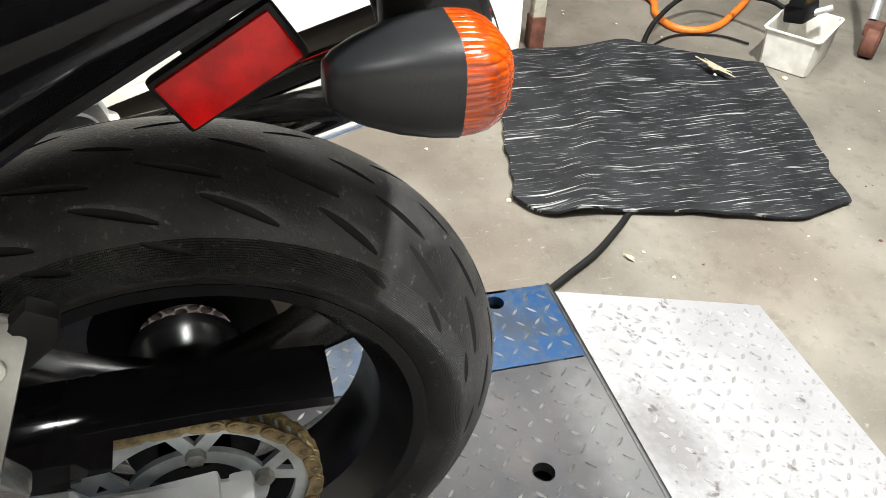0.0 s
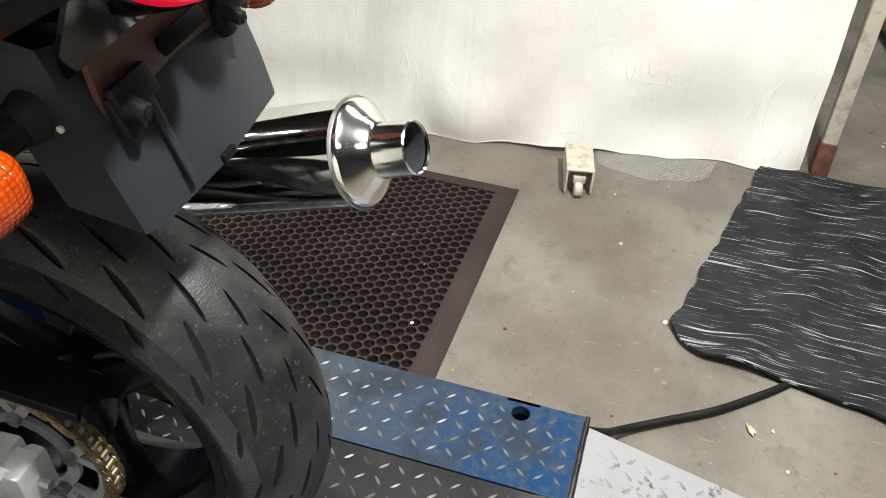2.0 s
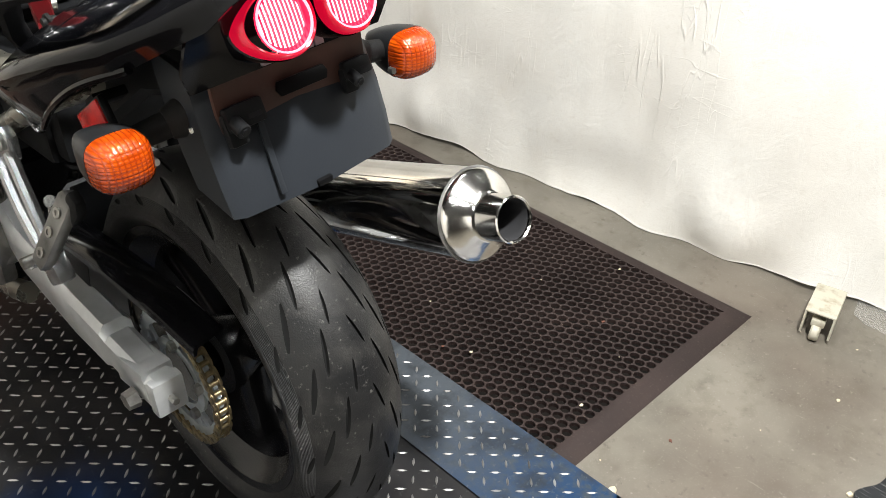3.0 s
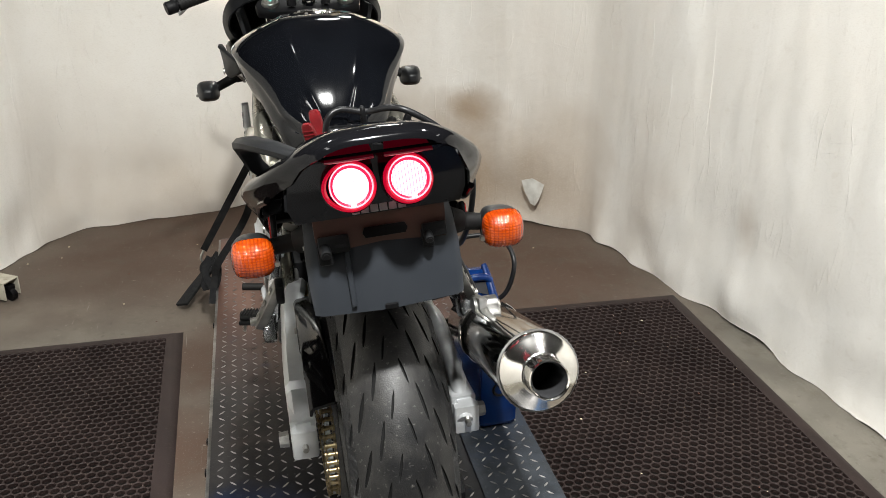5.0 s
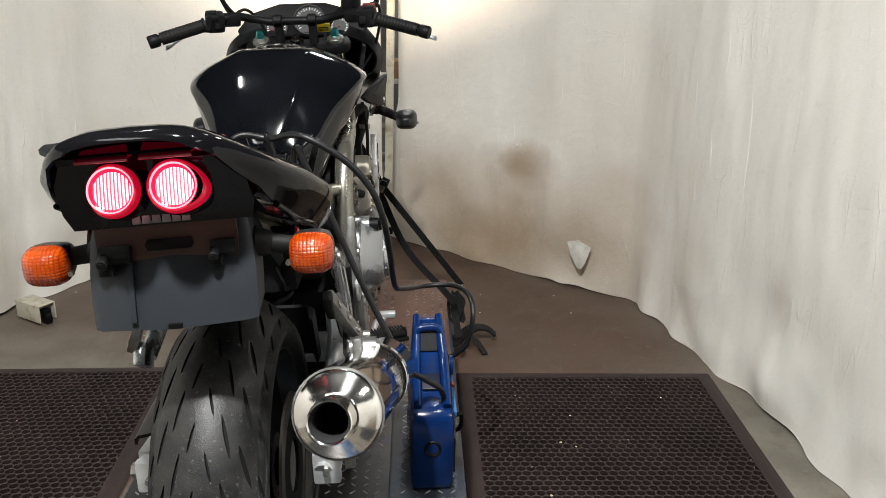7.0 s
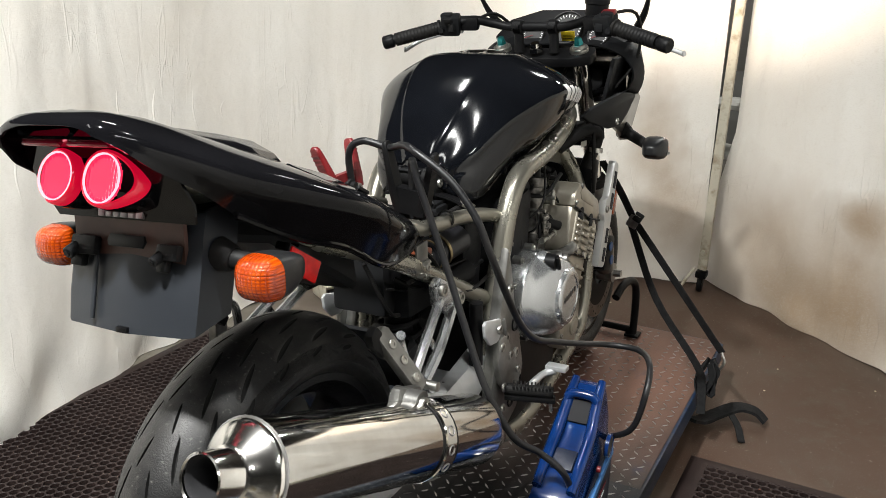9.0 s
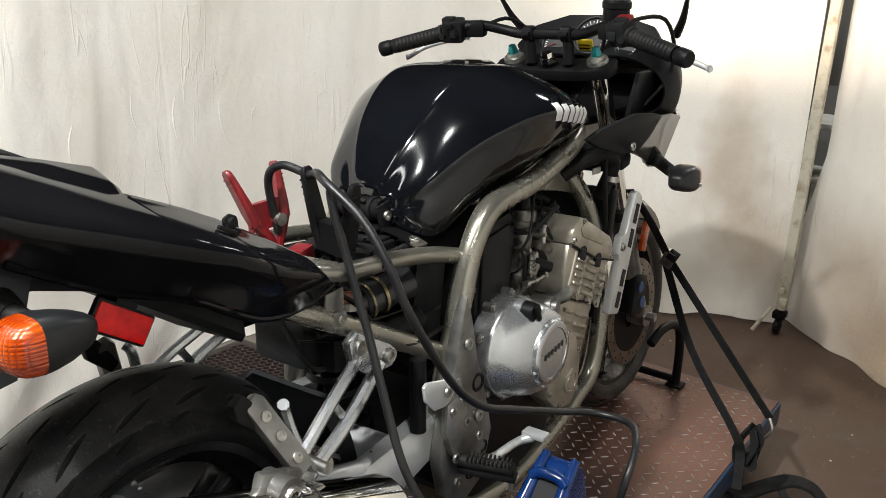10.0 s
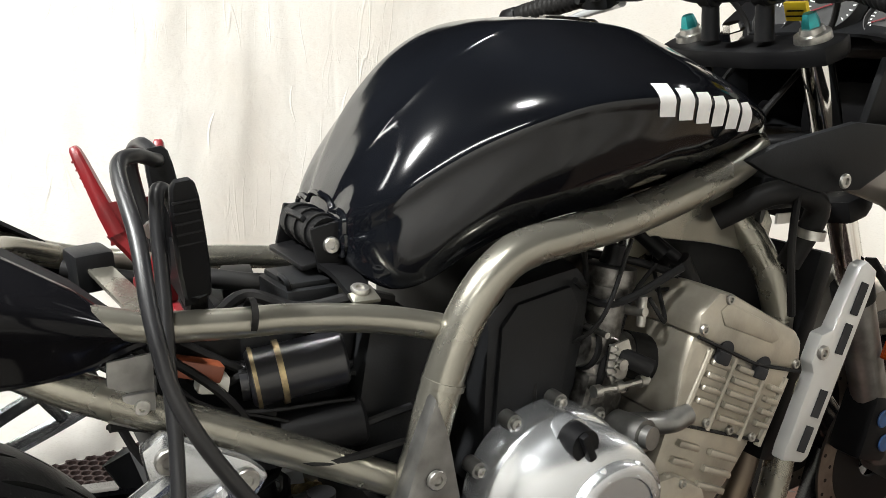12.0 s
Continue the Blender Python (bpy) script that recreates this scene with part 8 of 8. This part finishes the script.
def clamp(name, base, tips, material, label):
    """A battery clamp that stands on its jaws: two channel grips, a web between them, a spring and jaws. tips: ends of the two grips."""
    c = thing(name, Matrix.Translation(base), label, "battery clamp", "jumper clamps")
    o = Vector(base)
    ends = [Vector(t) - o for t in tips]
    spread = (ends[1] - ends[0]).normalized()
    roots = []
    for k, t in enumerate(ends):
        sgn = -1 if k == 0 else 1
        root = t.normalized() * 0.050 + spread * sgn * 0.012
        d = (t - root).normalized()
        across = spread.cross(d).normalized()
        flat = d.cross(across).normalized()
        rings = []
        for f, wide, thick in ((0.0, 0.013, 0.0085), (0.25, 0.015, 0.0085), (0.55, 0.0145, 0.0070), (0.85, 0.013, 0.0060), (0.96, 0.011, 0.0050), (1.0, 0.007, 0.0035)):
            p = root.lerp(t, f)
            rings.append([p + across * wide * a + flat * thick * b for a, b in ((1, 0.5), (0.8, 1), (-0.8, 1), (-1, 0.5), (-1, -0.5), (-0.8, -1), (0.8, -1), (1, -0.5))])
        g = part("grip", loft(rings), material, c)
        for q in range(6):
            p = root.lerp(t, 0.40 + 0.09 * q) + flat * sgn * 0.0062
            part("grip_rib", tube([p + across * 0.012, p - across * 0.012], 0.0016, n=5, steps=1), material, g)
        roots.append((root, across))
        part("jaw", tube([root * 1.1, root * 0.5, Vector((0, 0, -0.012))], [0.011, 0.010, 0.006], n=8, steps=3), material, c)
    # the web across the grips, a third of the way up
    a, b = roots[0][0].lerp(ends[0], 0.18), roots[1][0].lerp(ends[1], 0.18)
    w = roots[0][1]
    up = Vector((0, 0, 1))
    part("web", loft([[p + w * 0.010 + up * 0.018, p - w * 0.010 + up * 0.018, p - w * 0.010 - up * 0.03, p + w * 0.010 - up * 0.03] for p in (a, b)]), material, c)
    part("spring", rod((-0.012, 0, 0.050), (0.012, 0, 0.050), 0.011, n=14), BOLT, c)
    return c


# bike places, in world metres
def bw(*p):
    return bike.matrix_basis @ Vector(p)


clamp("jumper_clamp", bw(-0.040, 0.385, 0.742), [bw(-0.079, 0.318, 0.872), bw(-0.057, 0.398, 0.880)], RED, "red battery clamp gripping a terminal")
clamp("jumper_clamp", bw(0.075, 0.400, 0.715), [bw(0.040, 0.374, 0.884), bw(0.140, 0.374, 0.868)], SATIN, "black battery clamp gripping a terminal")


def cable(name, pts, r, material, label, category="cable"):
    ob = part(name, tube(pts, r, n=12, steps=8), material)
    return tagged(ob, label, category)


cable("jumper_cable", [(-0.068, 0.404, 0.966), (-0.068, 0.385, 1.060), (-0.041, 0.391, 1.088), (0.016, 0.395, 1.081), (0.063, 0.366, 1.095), (0.102, 0.345, 1.091), (0.173, 0.345, 1.048), (0.225, 0.344, 0.990), (0.249, 0.358, 0.925), (0.261, 0.409, 0.836), (0.266, 0.475, 0.751),
                       (0.271, 0.547, 0.693), (0.281, 0.634, 0.655), (0.306, 0.738, 0.616), (0.342, 0.831, 0.586), (0.415, 0.832, 0.589), (0.459, 0.764, 0.590), (0.470, 0.706, 0.549), (0.449, 0.705, 0.461), (0.395, 0.724, 0.414), (0.369, 0.713, 0.409)], 0.0070, CABLE_RUBBER,
      "thick black jumper cable from the red clamp to the starter pack")
cable("jumper_cable", [(0.058, 0.415, 0.971), (0.063, 0.399, 1.044), (0.074, 0.383, 1.065), (0.086, 0.378, 1.036), (0.112, 0.375, 0.978), (0.143, 0.370, 0.911), (0.170, 0.367, 0.849), (0.201, 0.360, 0.779), (0.257, 0.351, 0.660), (0.301, 0.388, 0.555), (0.336, 0.444, 0.502),
                       (0.378, 0.460, 0.466), (0.388, 0.495, 0.408), (0.370, 0.536, 0.376)], 0.0070, CABLE_RUBBER,
      "thick black jumper cable from the black clamp to the starter pack")


# ---- tie-down straps and the wheel chock ----
def strap(name, pts, label, wide=0.025, parent=None):
    ob = part(name, tube(pts, 0.01, steps=5, flat=(wide, 0.0035, Vector((0.3, 1, 0.2)))), WEB, parent)
    return ob if parent else tagged(ob, label, "strap", "tie-down straps")


for s, buckle, hook in ((1, (0.195, 1.53, 0.695), (0.487, 1.625, 0.285)), (-1, (-0.215, 1.36, 0.735), (-0.436, 1.60, 0.285))):
    B, H = Vector(buckle), Vector(hook)
    st = thing("tie_down_strap", pose(0, 0, 0), "black ratchet tie-down strap with steel hooks, pulled tight", "strap", "tie-down straps")
    top = bw(s * 0.135, 1.37 if s > 0 else 1.30, 0.70)
    strap("upper_web", [top, top.lerp(B, 0.5) + Vector((0, 0, 0.01)), B], "", parent=st)
    strap("lower_web", [B, B.lerp(H, 0.5), H], "", parent=st)
    L = Vector((s * 0.438 + (0 if s > 0 else 0.06), H.y - 0.15, 0.296))
    strap("loose_web", [B + Vector((s * -0.01, 0.01, -0.02)), B.lerp(L, 0.45) + Vector((-s * 0.02, 0.03, -0.06)), L, L + Vector((s * 0.02, 0.02, -0.07)), L + Vector((s * 0.035, -0.02, -0.15))], "", parent=st)
    part("cam_buckle", box(B, (0.034, 0.02, 0.05), (10, s * 25, 0), 0.005), BOLT, st, "worn steel cam buckle")
    part("buckle_lever", box(B + Vector((s * 0.014, -0.008, 0.012)), (0.028, 0.012, 0.03), (-20, s * 25, 0), 0.004), SATIN, st)
    # hook on the edge rail and a bundle of slack
    part("hook", tube([H, H + Vector((s * 0.012, -0.01, -0.03)), H + Vector((-s * 0.008, -0.012, -0.062)), H + Vector((-s * 0.03, -0.008, -0.055)), H + Vector((-s * 0.034, 0, -0.035))], 0.0045, n=8), BOLT, st, "bent steel hook")
    rnd = random.Random(3)
    for k in range(5):
        a = H + Vector((-s * 0.02, -0.03 - 0.012 * k, -0.015))
        strap("slack_loop", [a, a + Vector((s * rnd.uniform(0.01, 0.035), -0.02, -0.03)), a + Vector((s * rnd.uniform(-0.02, 0.03), -0.05, -0.085)), a + Vector((-s * 0.03, -0.03, -0.045)), a + Vector((-s * 0.01, 0.0, 0.0))], "", 0.022, st)

for s in (1, -1):
    f = [(0.43, 1.52, 0.085), (0.455, 1.60, 0.05), (0.49, 1.68, 0.045), (0.545, 1.735, 0.058), (0.60, 1.75, 0.05), (0.635, 1.745, 0.025)]
    if s < 0:
        f = [(-0.40, 1.95, 0.12), (-0.425, 1.93, 0.09), (-0.46, 1.86, 0.07), (-0.50, 1.77, 0.055), (-0.545, 1.68, 0.03)]
    ob = part("strap_end", tube(f, 0.01, steps=5, flat=(0.050, 0.010, Vector((0, 0, 1)))), WEB)
    tagged(ob, "wide black webbing strap end hanging to the floor", "strap", "tie-down straps")
ob = part("strap_end", tube([(0.53, 1.70, 0.045), (0.56, 1.66, 0.03), (0.585, 1.60, 0.008)], 0.01, steps=5, flat=(0.022, 0.004, Vector((0, 0, 1)))), WEB)
tagged(ob, "narrow black webbing tail lying on the concrete", "strap", "tie-down straps")

chock = thing("wheel_chock", pose(0.045, 1.80, TZ + 0.002), "black steel hoop chock in front of the front wheel", "wheel chock")
for s in (-1, 1):
    part("hoop", tube([(s * 0.105, 0.03, 0.0), (s * 0.105, 0.03, 0.12), (s * 0.102, 0.015, 0.19), (s * 0.096, -0.03, 0.222), (s * 0.090, -0.10, 0.225), (s * 0.085, -0.16, 0.20)], 0.0135, n=12), SATIN, chock, "bent black tube hoop")
    part("foot_plate", box((s * 0.105, 0.03, 0.004), (0.05, 0.05, 0.008), bevel=0.002), SATIN, chock)
part("cross_bar", rod((-0.105, 0.03, 0.020), (0.105, 0.03, 0.020), 0.012, n=12), SATIN, chock)


# ---- striped slab mat, cable, hose and tub on the floor ----
def streaked():
    m = surface("streaked_rubber", (0.008, 0.0085, 0.0095), (0.018, 0.019, 0.021), 0.6, scale=9, fine=160, bump=0.35, spec=0.22)
    t = m.node_tree
    b = t.nodes["Principled BSDF"]
    old = b.inputs["Base Color"].links[0].from_socket
    co = t.nodes.new("ShaderNodeTexCoord")
    masks = []
    for sc, lo, hi in (((95, 4.2, 1), 0.70, 0.765), ((230, 9.0, 1), 0.685, 0.78)):
        mp = t.nodes.new("ShaderNodeMapping")
        mp.inputs["Rotation"].default_value = (0, 0, radians(-9))
        mp.inputs["Scale"].default_value = sc
        nz = t.nodes.new("ShaderNodeTexNoise")
        nz.inputs["Scale"].default_value, nz.inputs["Detail"].default_value, nz.inputs["Distortion"].default_value = 1.0, 4, 0.25
        mr = t.nodes.new("ShaderNodeMapRange")
        mr.inputs[1].default_value, mr.inputs[2].default_value = lo - 0.08, hi - 0.08
        link(t, co.outputs["Object"], mp.inputs[0])
        link(t, mp.outputs[0], nz.inputs["Vector"])
        link(t, nz.outputs[0], mr.inputs[0])
        masks.append(mr.outputs[0])
    mx = t.nodes.new("ShaderNodeMath")
    mx.operation = "MAXIMUM"
    link(t, masks[0], mx.inputs[0])
    link(t, masks[1], mx.inputs[1])
    mix = t.nodes.new("ShaderNodeMix")
    mix.data_type = "RGBA"
    link(t, mx.outputs[0], mix.inputs[0])
    link(t, old, mix.inputs[6])
    mix.inputs[7].default_value = (0.30, 0.30, 0.295, 1)
    link(t, mix.outputs[2], b.inputs["Base Color"])
    return m


def build_slab():
    near = catmull([(0.955, -0.712, 0), (0.905, -0.735, 0), (0.868, -0.79, 0), (0.860, -0.87, 0), (0.848, -0.96, 0), (0.815, -1.12, 0), (0.765, -1.27, 0), (0.742, -1.42, 0), (0.775, -1.572, 0)], 8)
    far = catmull([(1.756, -0.905, 0), (1.752, -1.13, 0), (1.735, -1.37, 0), (1.645, -1.58, 0), (1.541, -1.792, 0)], 16)
    rows = []
    n = min(len(near), len(far))
    for k in range(n):
        a, b = near[k * (len(near) - 1) // (n - 1)], far[k * (len(far) - 1) // (n - 1)]
        row = []
        for j in range(61):
            u = j / 60
            p = a.lerp(b, u)
            v = k / (n - 1)
            edge = 0.010 * noise.noise((p.x * 14, p.y * 14, 2)) if j in (0, 60) or k in (0, n - 1) else 0
            z = 0.012 + 0.018 * math.exp(-((v - 0.36 - 0.12 * u) / 0.10) ** 2) + 0.016 * noise.noise((p.x * 3, p.y * 3, 1)) + 0.004 * noise.noise((p.x * 16, p.y * 16, 5))
            row.append(Vector((p.x + edge, p.y + edge, max(0.009, z))))
        rows.append(row)
    b = loft(rows, cap=False, around=False)
    bmesh.ops.solidify(b, geom=b.faces[:], thickness=0.007)
    tagged(part("streaked_mat", b, streaked(), sharp=60), "worn black rubber mat with white streaks and ragged edges", "floor mat")


build_slab()
cable("power_cable", [(0.44, -0.585, 0.16), (0.50, -0.615, 0.10), (0.585, -0.645, 0.025), (0.65, -0.73, 0.014), (0.713, -0.826, 0.013), (0.79, -0.915, 0.011), (0.84, -0.965, 0.006), (0.90, -1.02, 0.004)], 0.0085, BLACK_RUBBER, "scuffed black cable running under the mat")
cable("power_cable", [(1.62, -1.40, 0.02), (1.72, -1.44, 0.02), (1.81, -1.52, 0.06), (1.90, -1.66, 0.10), (1.93, -1.79, 0.11), (1.85, -1.86, 0.12), (1.75, -1.91, 0.14), (1.68, -1.94, 0.13)], 0.009, BLACK_RUBBER, "black cable looping to the tub")
cable("power_cable", [(1.70, -1.43, 0.008), (1.80, -1.60, 0.008), (1.78, -1.76, 0.008), (1.70, -1.84, 0.008)], 0.004, BLACK_RUBBER, "thin black lead on the concrete")
cable("air_hose", [(2.60, -1.35, 0.30), (2.35, -1.52, 0.10), (2.12, -1.66, 0.02), (1.98, -1.62, 0.014), (1.86, -1.625, 0.014), (1.815, -1.70, 0.014), (1.845, -1.80, 0.014), (1.93, -1.91, 0.014), (2.06, -2.05, 0.014), (2.30, -2.25, 0.014), (2.7, -2.4, 0.014)], 0.013, ORANGE, "orange air hose curled on the concrete", "hose")


def build_tub():
    tub = thing("white_tub", pose(1.575, -1.935, 0, 0, 0, 38), "dirty white plastic tub holding tools", "tub")
    rings = []
    for z, w, l in ((0.0, 0.075, 0.115), (0.004, 0.080, 0.120), (0.125, 0.088, 0.130), (0.130, 0.096, 0.138), (0.134, 0.096, 0.138), (0.134, 0.086, 0.128), (0.01, 0.076, 0.116)):
        rings.append([Vector((a * w + ca * 0.0, b * l, z)) for a, b, ca in ((-1, -0.9, 0), (-0.9, -1, 0), (0.9, -1, 0), (1, -0.9, 0), (1, 0.9, 0), (0.9, 1, 0), (-0.9, 1, 0), (-1, 0.9, 0))])
    part("tub_body", loft(rings), WHITE_PLASTIC, tub, "white plastic tub with grime")
    dr = thing("power_tool", pose(1.60, -1.925, 0.135, 0, 0, 30), "black and yellow power tool lying in the tub", "power tool")
    part("tool_body", merge(box((0, 0.0, 0.03), (0.07, 0.12, 0.06), (0, 12, 0), 0.012), box((0.01, 0.03, 0.075), (0.05, 0.08, 0.05), (10, 0, 20), 0.010)), SATIN, dr)
    part("yellow_shell", merge(box((0.03, -0.085, 0.075), (0.055, 0.07, 0.075), (20, 15, 0), 0.018), rod((0.03, -0.09, 0.09), (0.05, -0.13, 0.12), 0.026)), YELLOW, dr, "yellow tool shell")
    part("steel_tip", rod((-0.02, -0.02, 0.02), (-0.075, -0.06, 0.05), 0.011, n=12), ALU, dr)
    st = thing("steel_stand", pose(1.56, -2.20, 0), "steel stand leg on a brown castor", "stand")
    part("leg", tube([(0.03, -0.02, 0.12), (0.14, -0.10, 0.35), (0.40, -0.26, 0.9)], 0.016, n=12), ALU, st, "bare steel tube leg")
    part("castor_wheel", rod((-0.02, -0.035, 0.055), (0.02, 0.0, 0.055), 0.055, n=28, bevel=0.008), RUST, st, "brown rubber castor")
    part("castor_fork", box((0.01, -0.02, 0.095), (0.06, 0.06, 0.05), (0, 0, 40), 0.01), RUST, st)


build_tub()


def build_supports():
    pole = thing("screen_pole", pose(1.80, -1.075, 0), "cream painted steel screen pole with rusty foot", "pole", "screen poles")
    part("pole_tube", box((0, 0, 0.98), (0.042, 0.042, 1.84), bevel=0.006), CREAM_STEEL, pole)
    part("rusty_foot", box((0, 0, 0.06), (0.055, 0.05, 0.11), bevel=0.006), RUST, pole, "rust-brown foot")
    pole = thing("screen_pole", pose(0.165, 2.955, 0, 0, 1.1, 0), "chipped cream steel pole on a castor between the cloths", "pole", "screen poles")
    part("pole_tube", box((0, 0, 0.98), (0.040, 0.040, 1.74), bevel=0.006), CREAM_STEEL, pole)
    part("castor", merge(rod((-0.012, -0.01, 0.035), (0.012, -0.01, 0.035), 0.035, n=24, bevel=0.006), box((0, 0, 0.085), (0.05, 0.06, 0.03), bevel=0.006)), SATIN, pole)
    part("brake_lever", tube([(-0.03, -0.03, 0.12), (-0.06, -0.05, 0.06), (-0.085, -0.06, 0.01)], 0.008, n=8), CREAM_STEEL, pole)
    part("fitting", merge(box((0.01, -0.025, 0.14), (0.03, 0.03, 0.05), bevel=0.006), rod((0.0, -0.045, 0.20), (0.0, -0.02, 0.20), 0.012)), CREAM_STEEL, pole)
    # feet of the screens on the right and left
    for at, turn in (((1.46, -0.40, 0), 12), ((-1.235, 1.93, 0), 148)):
        ft = thing("castor_stand", pose(*at, 0, 0, turn), "cream steel screen foot with a castor", "castor stand", "castor stands of the screens")
        part("channel", merge(box((0.03, 0.036, 0.050), (0.15, 0.006, 0.07), bevel=0.002), box((0.03, -0.036, 0.050), (0.15, 0.006, 0.07), bevel=0.002), box((0.03, 0, 0.086), (0.15, 0.078, 0.005), bevel=0.002)), CREAM_STEEL, ft, "cream painted channel")
        part("castor", merge(rod((-0.035, -0.012, 0.026), (-0.035, 0.012, 0.026), 0.026, n=20, bevel=0.004), box((-0.03, 0, 0.055), (0.03, 0.035, 0.02), bevel=0.004)), SATIN if turn > 60 else CREAM_STEEL, ft)
    w = thing("wooden_trestle", pose(2.34, -1.50, 0, 0, 0, 12), "wooden trestle leg with brass-coloured foot", "trestle")
    part("beam", box((0.35, 0.0, 0.075), (0.85, 0.06, 0.07), (0, -4, 0), 0.006), WOOD, w)
    part("brass_foot", box((-0.09, 0.0, 0.075), (0.05, 0.075, 0.05), bevel=0.006), BRASS, w, "brass-coloured end foot")
    part("rubber_foot", box((-0.10, 0, 0.025), (0.06, 0.06, 0.05), bevel=0.008), SATIN, w)
    part("upright", box((0.25, 0.0, 0.45), (0.06, 0.06, 0.75), (0, 14, 0), 0.006), WOOD, w)


def build_back_shelf():
    """What shows through the gap between the cloths."""
    sh = thing("storage_shelf", pose(0.30, 3.80, 0), "grey steel shelf with white edges behind the screens", "shelf")
    for z in (0.28, 0.52, 0.78):
        part("shelf_board", box((0.1, 0, z), (0.9, 0.35, 0.025), bevel=0.003), WHITE_PLASTIC, sh)
    for x in (-0.33, 0.53):
        part("upright", box((x, 0.0, 0.62), (0.03, 0.35, 1.24), bevel=0.003), ALU_DULL, sh)
    part("back_board", box((0.1, -0.19, 1.42), (0.95, 0.02, 0.9), bevel=0.003), GREY_BOARD, sh, "plain grey upright board")
    for k, (x, w, m) in enumerate(((-0.05, 0.12, WOOD), (0.09, 0.10, RED), (0.22, 0.12, PAPER))):
        bx = part("carton", box((0.30 + x - 0.05, 3.76, 0.7925 + 0.05), (w, 0.2, 0.1), bevel=0.003), m)
        tagged(bx, "small carton standing on the steel shelf", "carton", "cartons on the shelf")


GREY_BOARD = surface("grey_board", (0.34, 0.33, 0.31), (0.26, 0.25, 0.235), 0.7, scale=4)
build_back_shelf()
BRASS = surface("brass_foot_paint", (0.55, 0.38, 0.12), None, 0.4, 0.6)
build_supports()

# white paper tag on the cloth and rope hem
bm = loft([[Vector((1.005, 2.292, 0.240)), Vector((1.050, 2.265, 0.255)), Vector((1.105, 2.250, 0.225))], [Vector((1.020, 2.280, 0.185)), Vector((1.055, 2.245, 0.180)), Vector((1.095, 2.252, 0.185))],
           [Vector((1.050, 2.270, 0.125)), Vector((1.065, 2.255, 0.120)), Vector((1.080, 2.260, 0.135))]], cap=False, around=False)
bmesh.ops.solidify(bm, geom=bm.faces[:], thickness=0.0015)
tagged(part("paper_tag", bm, WHITE_PLASTIC), "torn white paper tag taped to the cloth", "paper")

FILM = surface("clear_film", (0.55, 0.54, 0.52), (0.45, 0.44, 0.42), 0.3, scale=20, fine=80, bump=0.03)
FILM.node_tree.nodes["Principled BSDF"].inputs["Alpha"].default_value = 0.14
LEAF = surface("dry_leaf", (0.50, 0.44, 0.31), (0.34, 0.27, 0.17), 0.7, scale=90)
film = bmesh.new()
rows = []
for k in range(9):
    u = k / 8
    a, b = Vector((1.70, -0.42, 0)).lerp(Vector((1.75, -0.78, 0)), u), Vector((1.61, -0.44, 0)).lerp(Vector((1.64, -0.76, 0)), u)
    b.x -= 0.05 * math.sin(math.pi * u) + 0.006 * math.sin(17 * u)
    rows.append([a.lerp(b, v) + Vector((0, 0, 0.004 + 0.003 * math.sin(9 * u + 5 * v) ** 2)) for v in (0, 0.3, 0.6, 0.85, 1)])
film = loft(rows, cap=False, around=False)
bmesh.ops.solidify(film, geom=film.faces[:], thickness=0.0006)
tagged(part("plastic_film", film, FILM), "thin clear plastic sheet lying under the cloth hem", "plastic sheet")

# crumbs, a leaf and chips on floor and deck
rnd = random.Random(11)
CHIPS = [(1.49, -1.575, 0.03), (1.46, -1.56, 0.03), (0.965, -0.70, 0.0), (1.45, -1.82, 0.0), (0.56, -0.385, 0.0), (0.60, -0.34, 0.0)]
for k in range(60):
    CHIPS.append((rnd.uniform(0.48, 2.2), rnd.uniform(-2.2, -0.25), 0.0))
for k in range(24):
    CHIPS.append((rnd.uniform(0.65, 1.35), rnd.uniform(-0.2, 1.4), 0.014))
for k in range(30):
    CHIPS.append((rnd.uniform(-1.3, 1.3), rnd.uniform(1.6, 2.7), 0.0))
for k, (x, y, z) in enumerate(CHIPS):
    big = k < 6
    r = rnd.uniform(0.007, 0.013) if big else rnd.uniform(0.002, 0.006)
    b = bmesh.new()
    bmesh.ops.create_icosphere(b, subdivisions=1, radius=r)
    for v in b.verts:
        v.co *= rnd.uniform(0.6, 1.2)
        v.co.z *= 0.45
    b.transform(Matrix.Translation((x, y, z + r * 0.4)) @ pose(0, 0, 0, 0, 0, rnd.uniform(0, 180)))
    ob = part("crumb", b, PAPER if big or k % 3 else RUST)
    tagged(ob, "small pale crumb of debris", "debris", "debris on the floor")
for x, y, z, r in ((1.495, -1.58, 0.036, 0.035), (0.69, -0.90, 0.0, 0.012), (-0.55, 0.42, 0.0, 0.03)):
    o = [(r * (1 + 0.45 * math.sin(5 * a)) * math.cos(a) * (1.6 if r > 0.03 else 1), r * (1 + 0.25 * math.sin(3 * a + r * 90)) * math.sin(a) * 0.6) for a in (2 * math.pi * k / 30 for k in range(30))]
    ob = part("dry_leaf", prism(o, 0.002, Matrix.Translation((x, y, z + 0.006)) @ pose(0, 0, 0, 8, -6, 30), 0), LEAF)
    tagged(ob, "curled dry leaf scrap", "leaf", "debris on the floor")
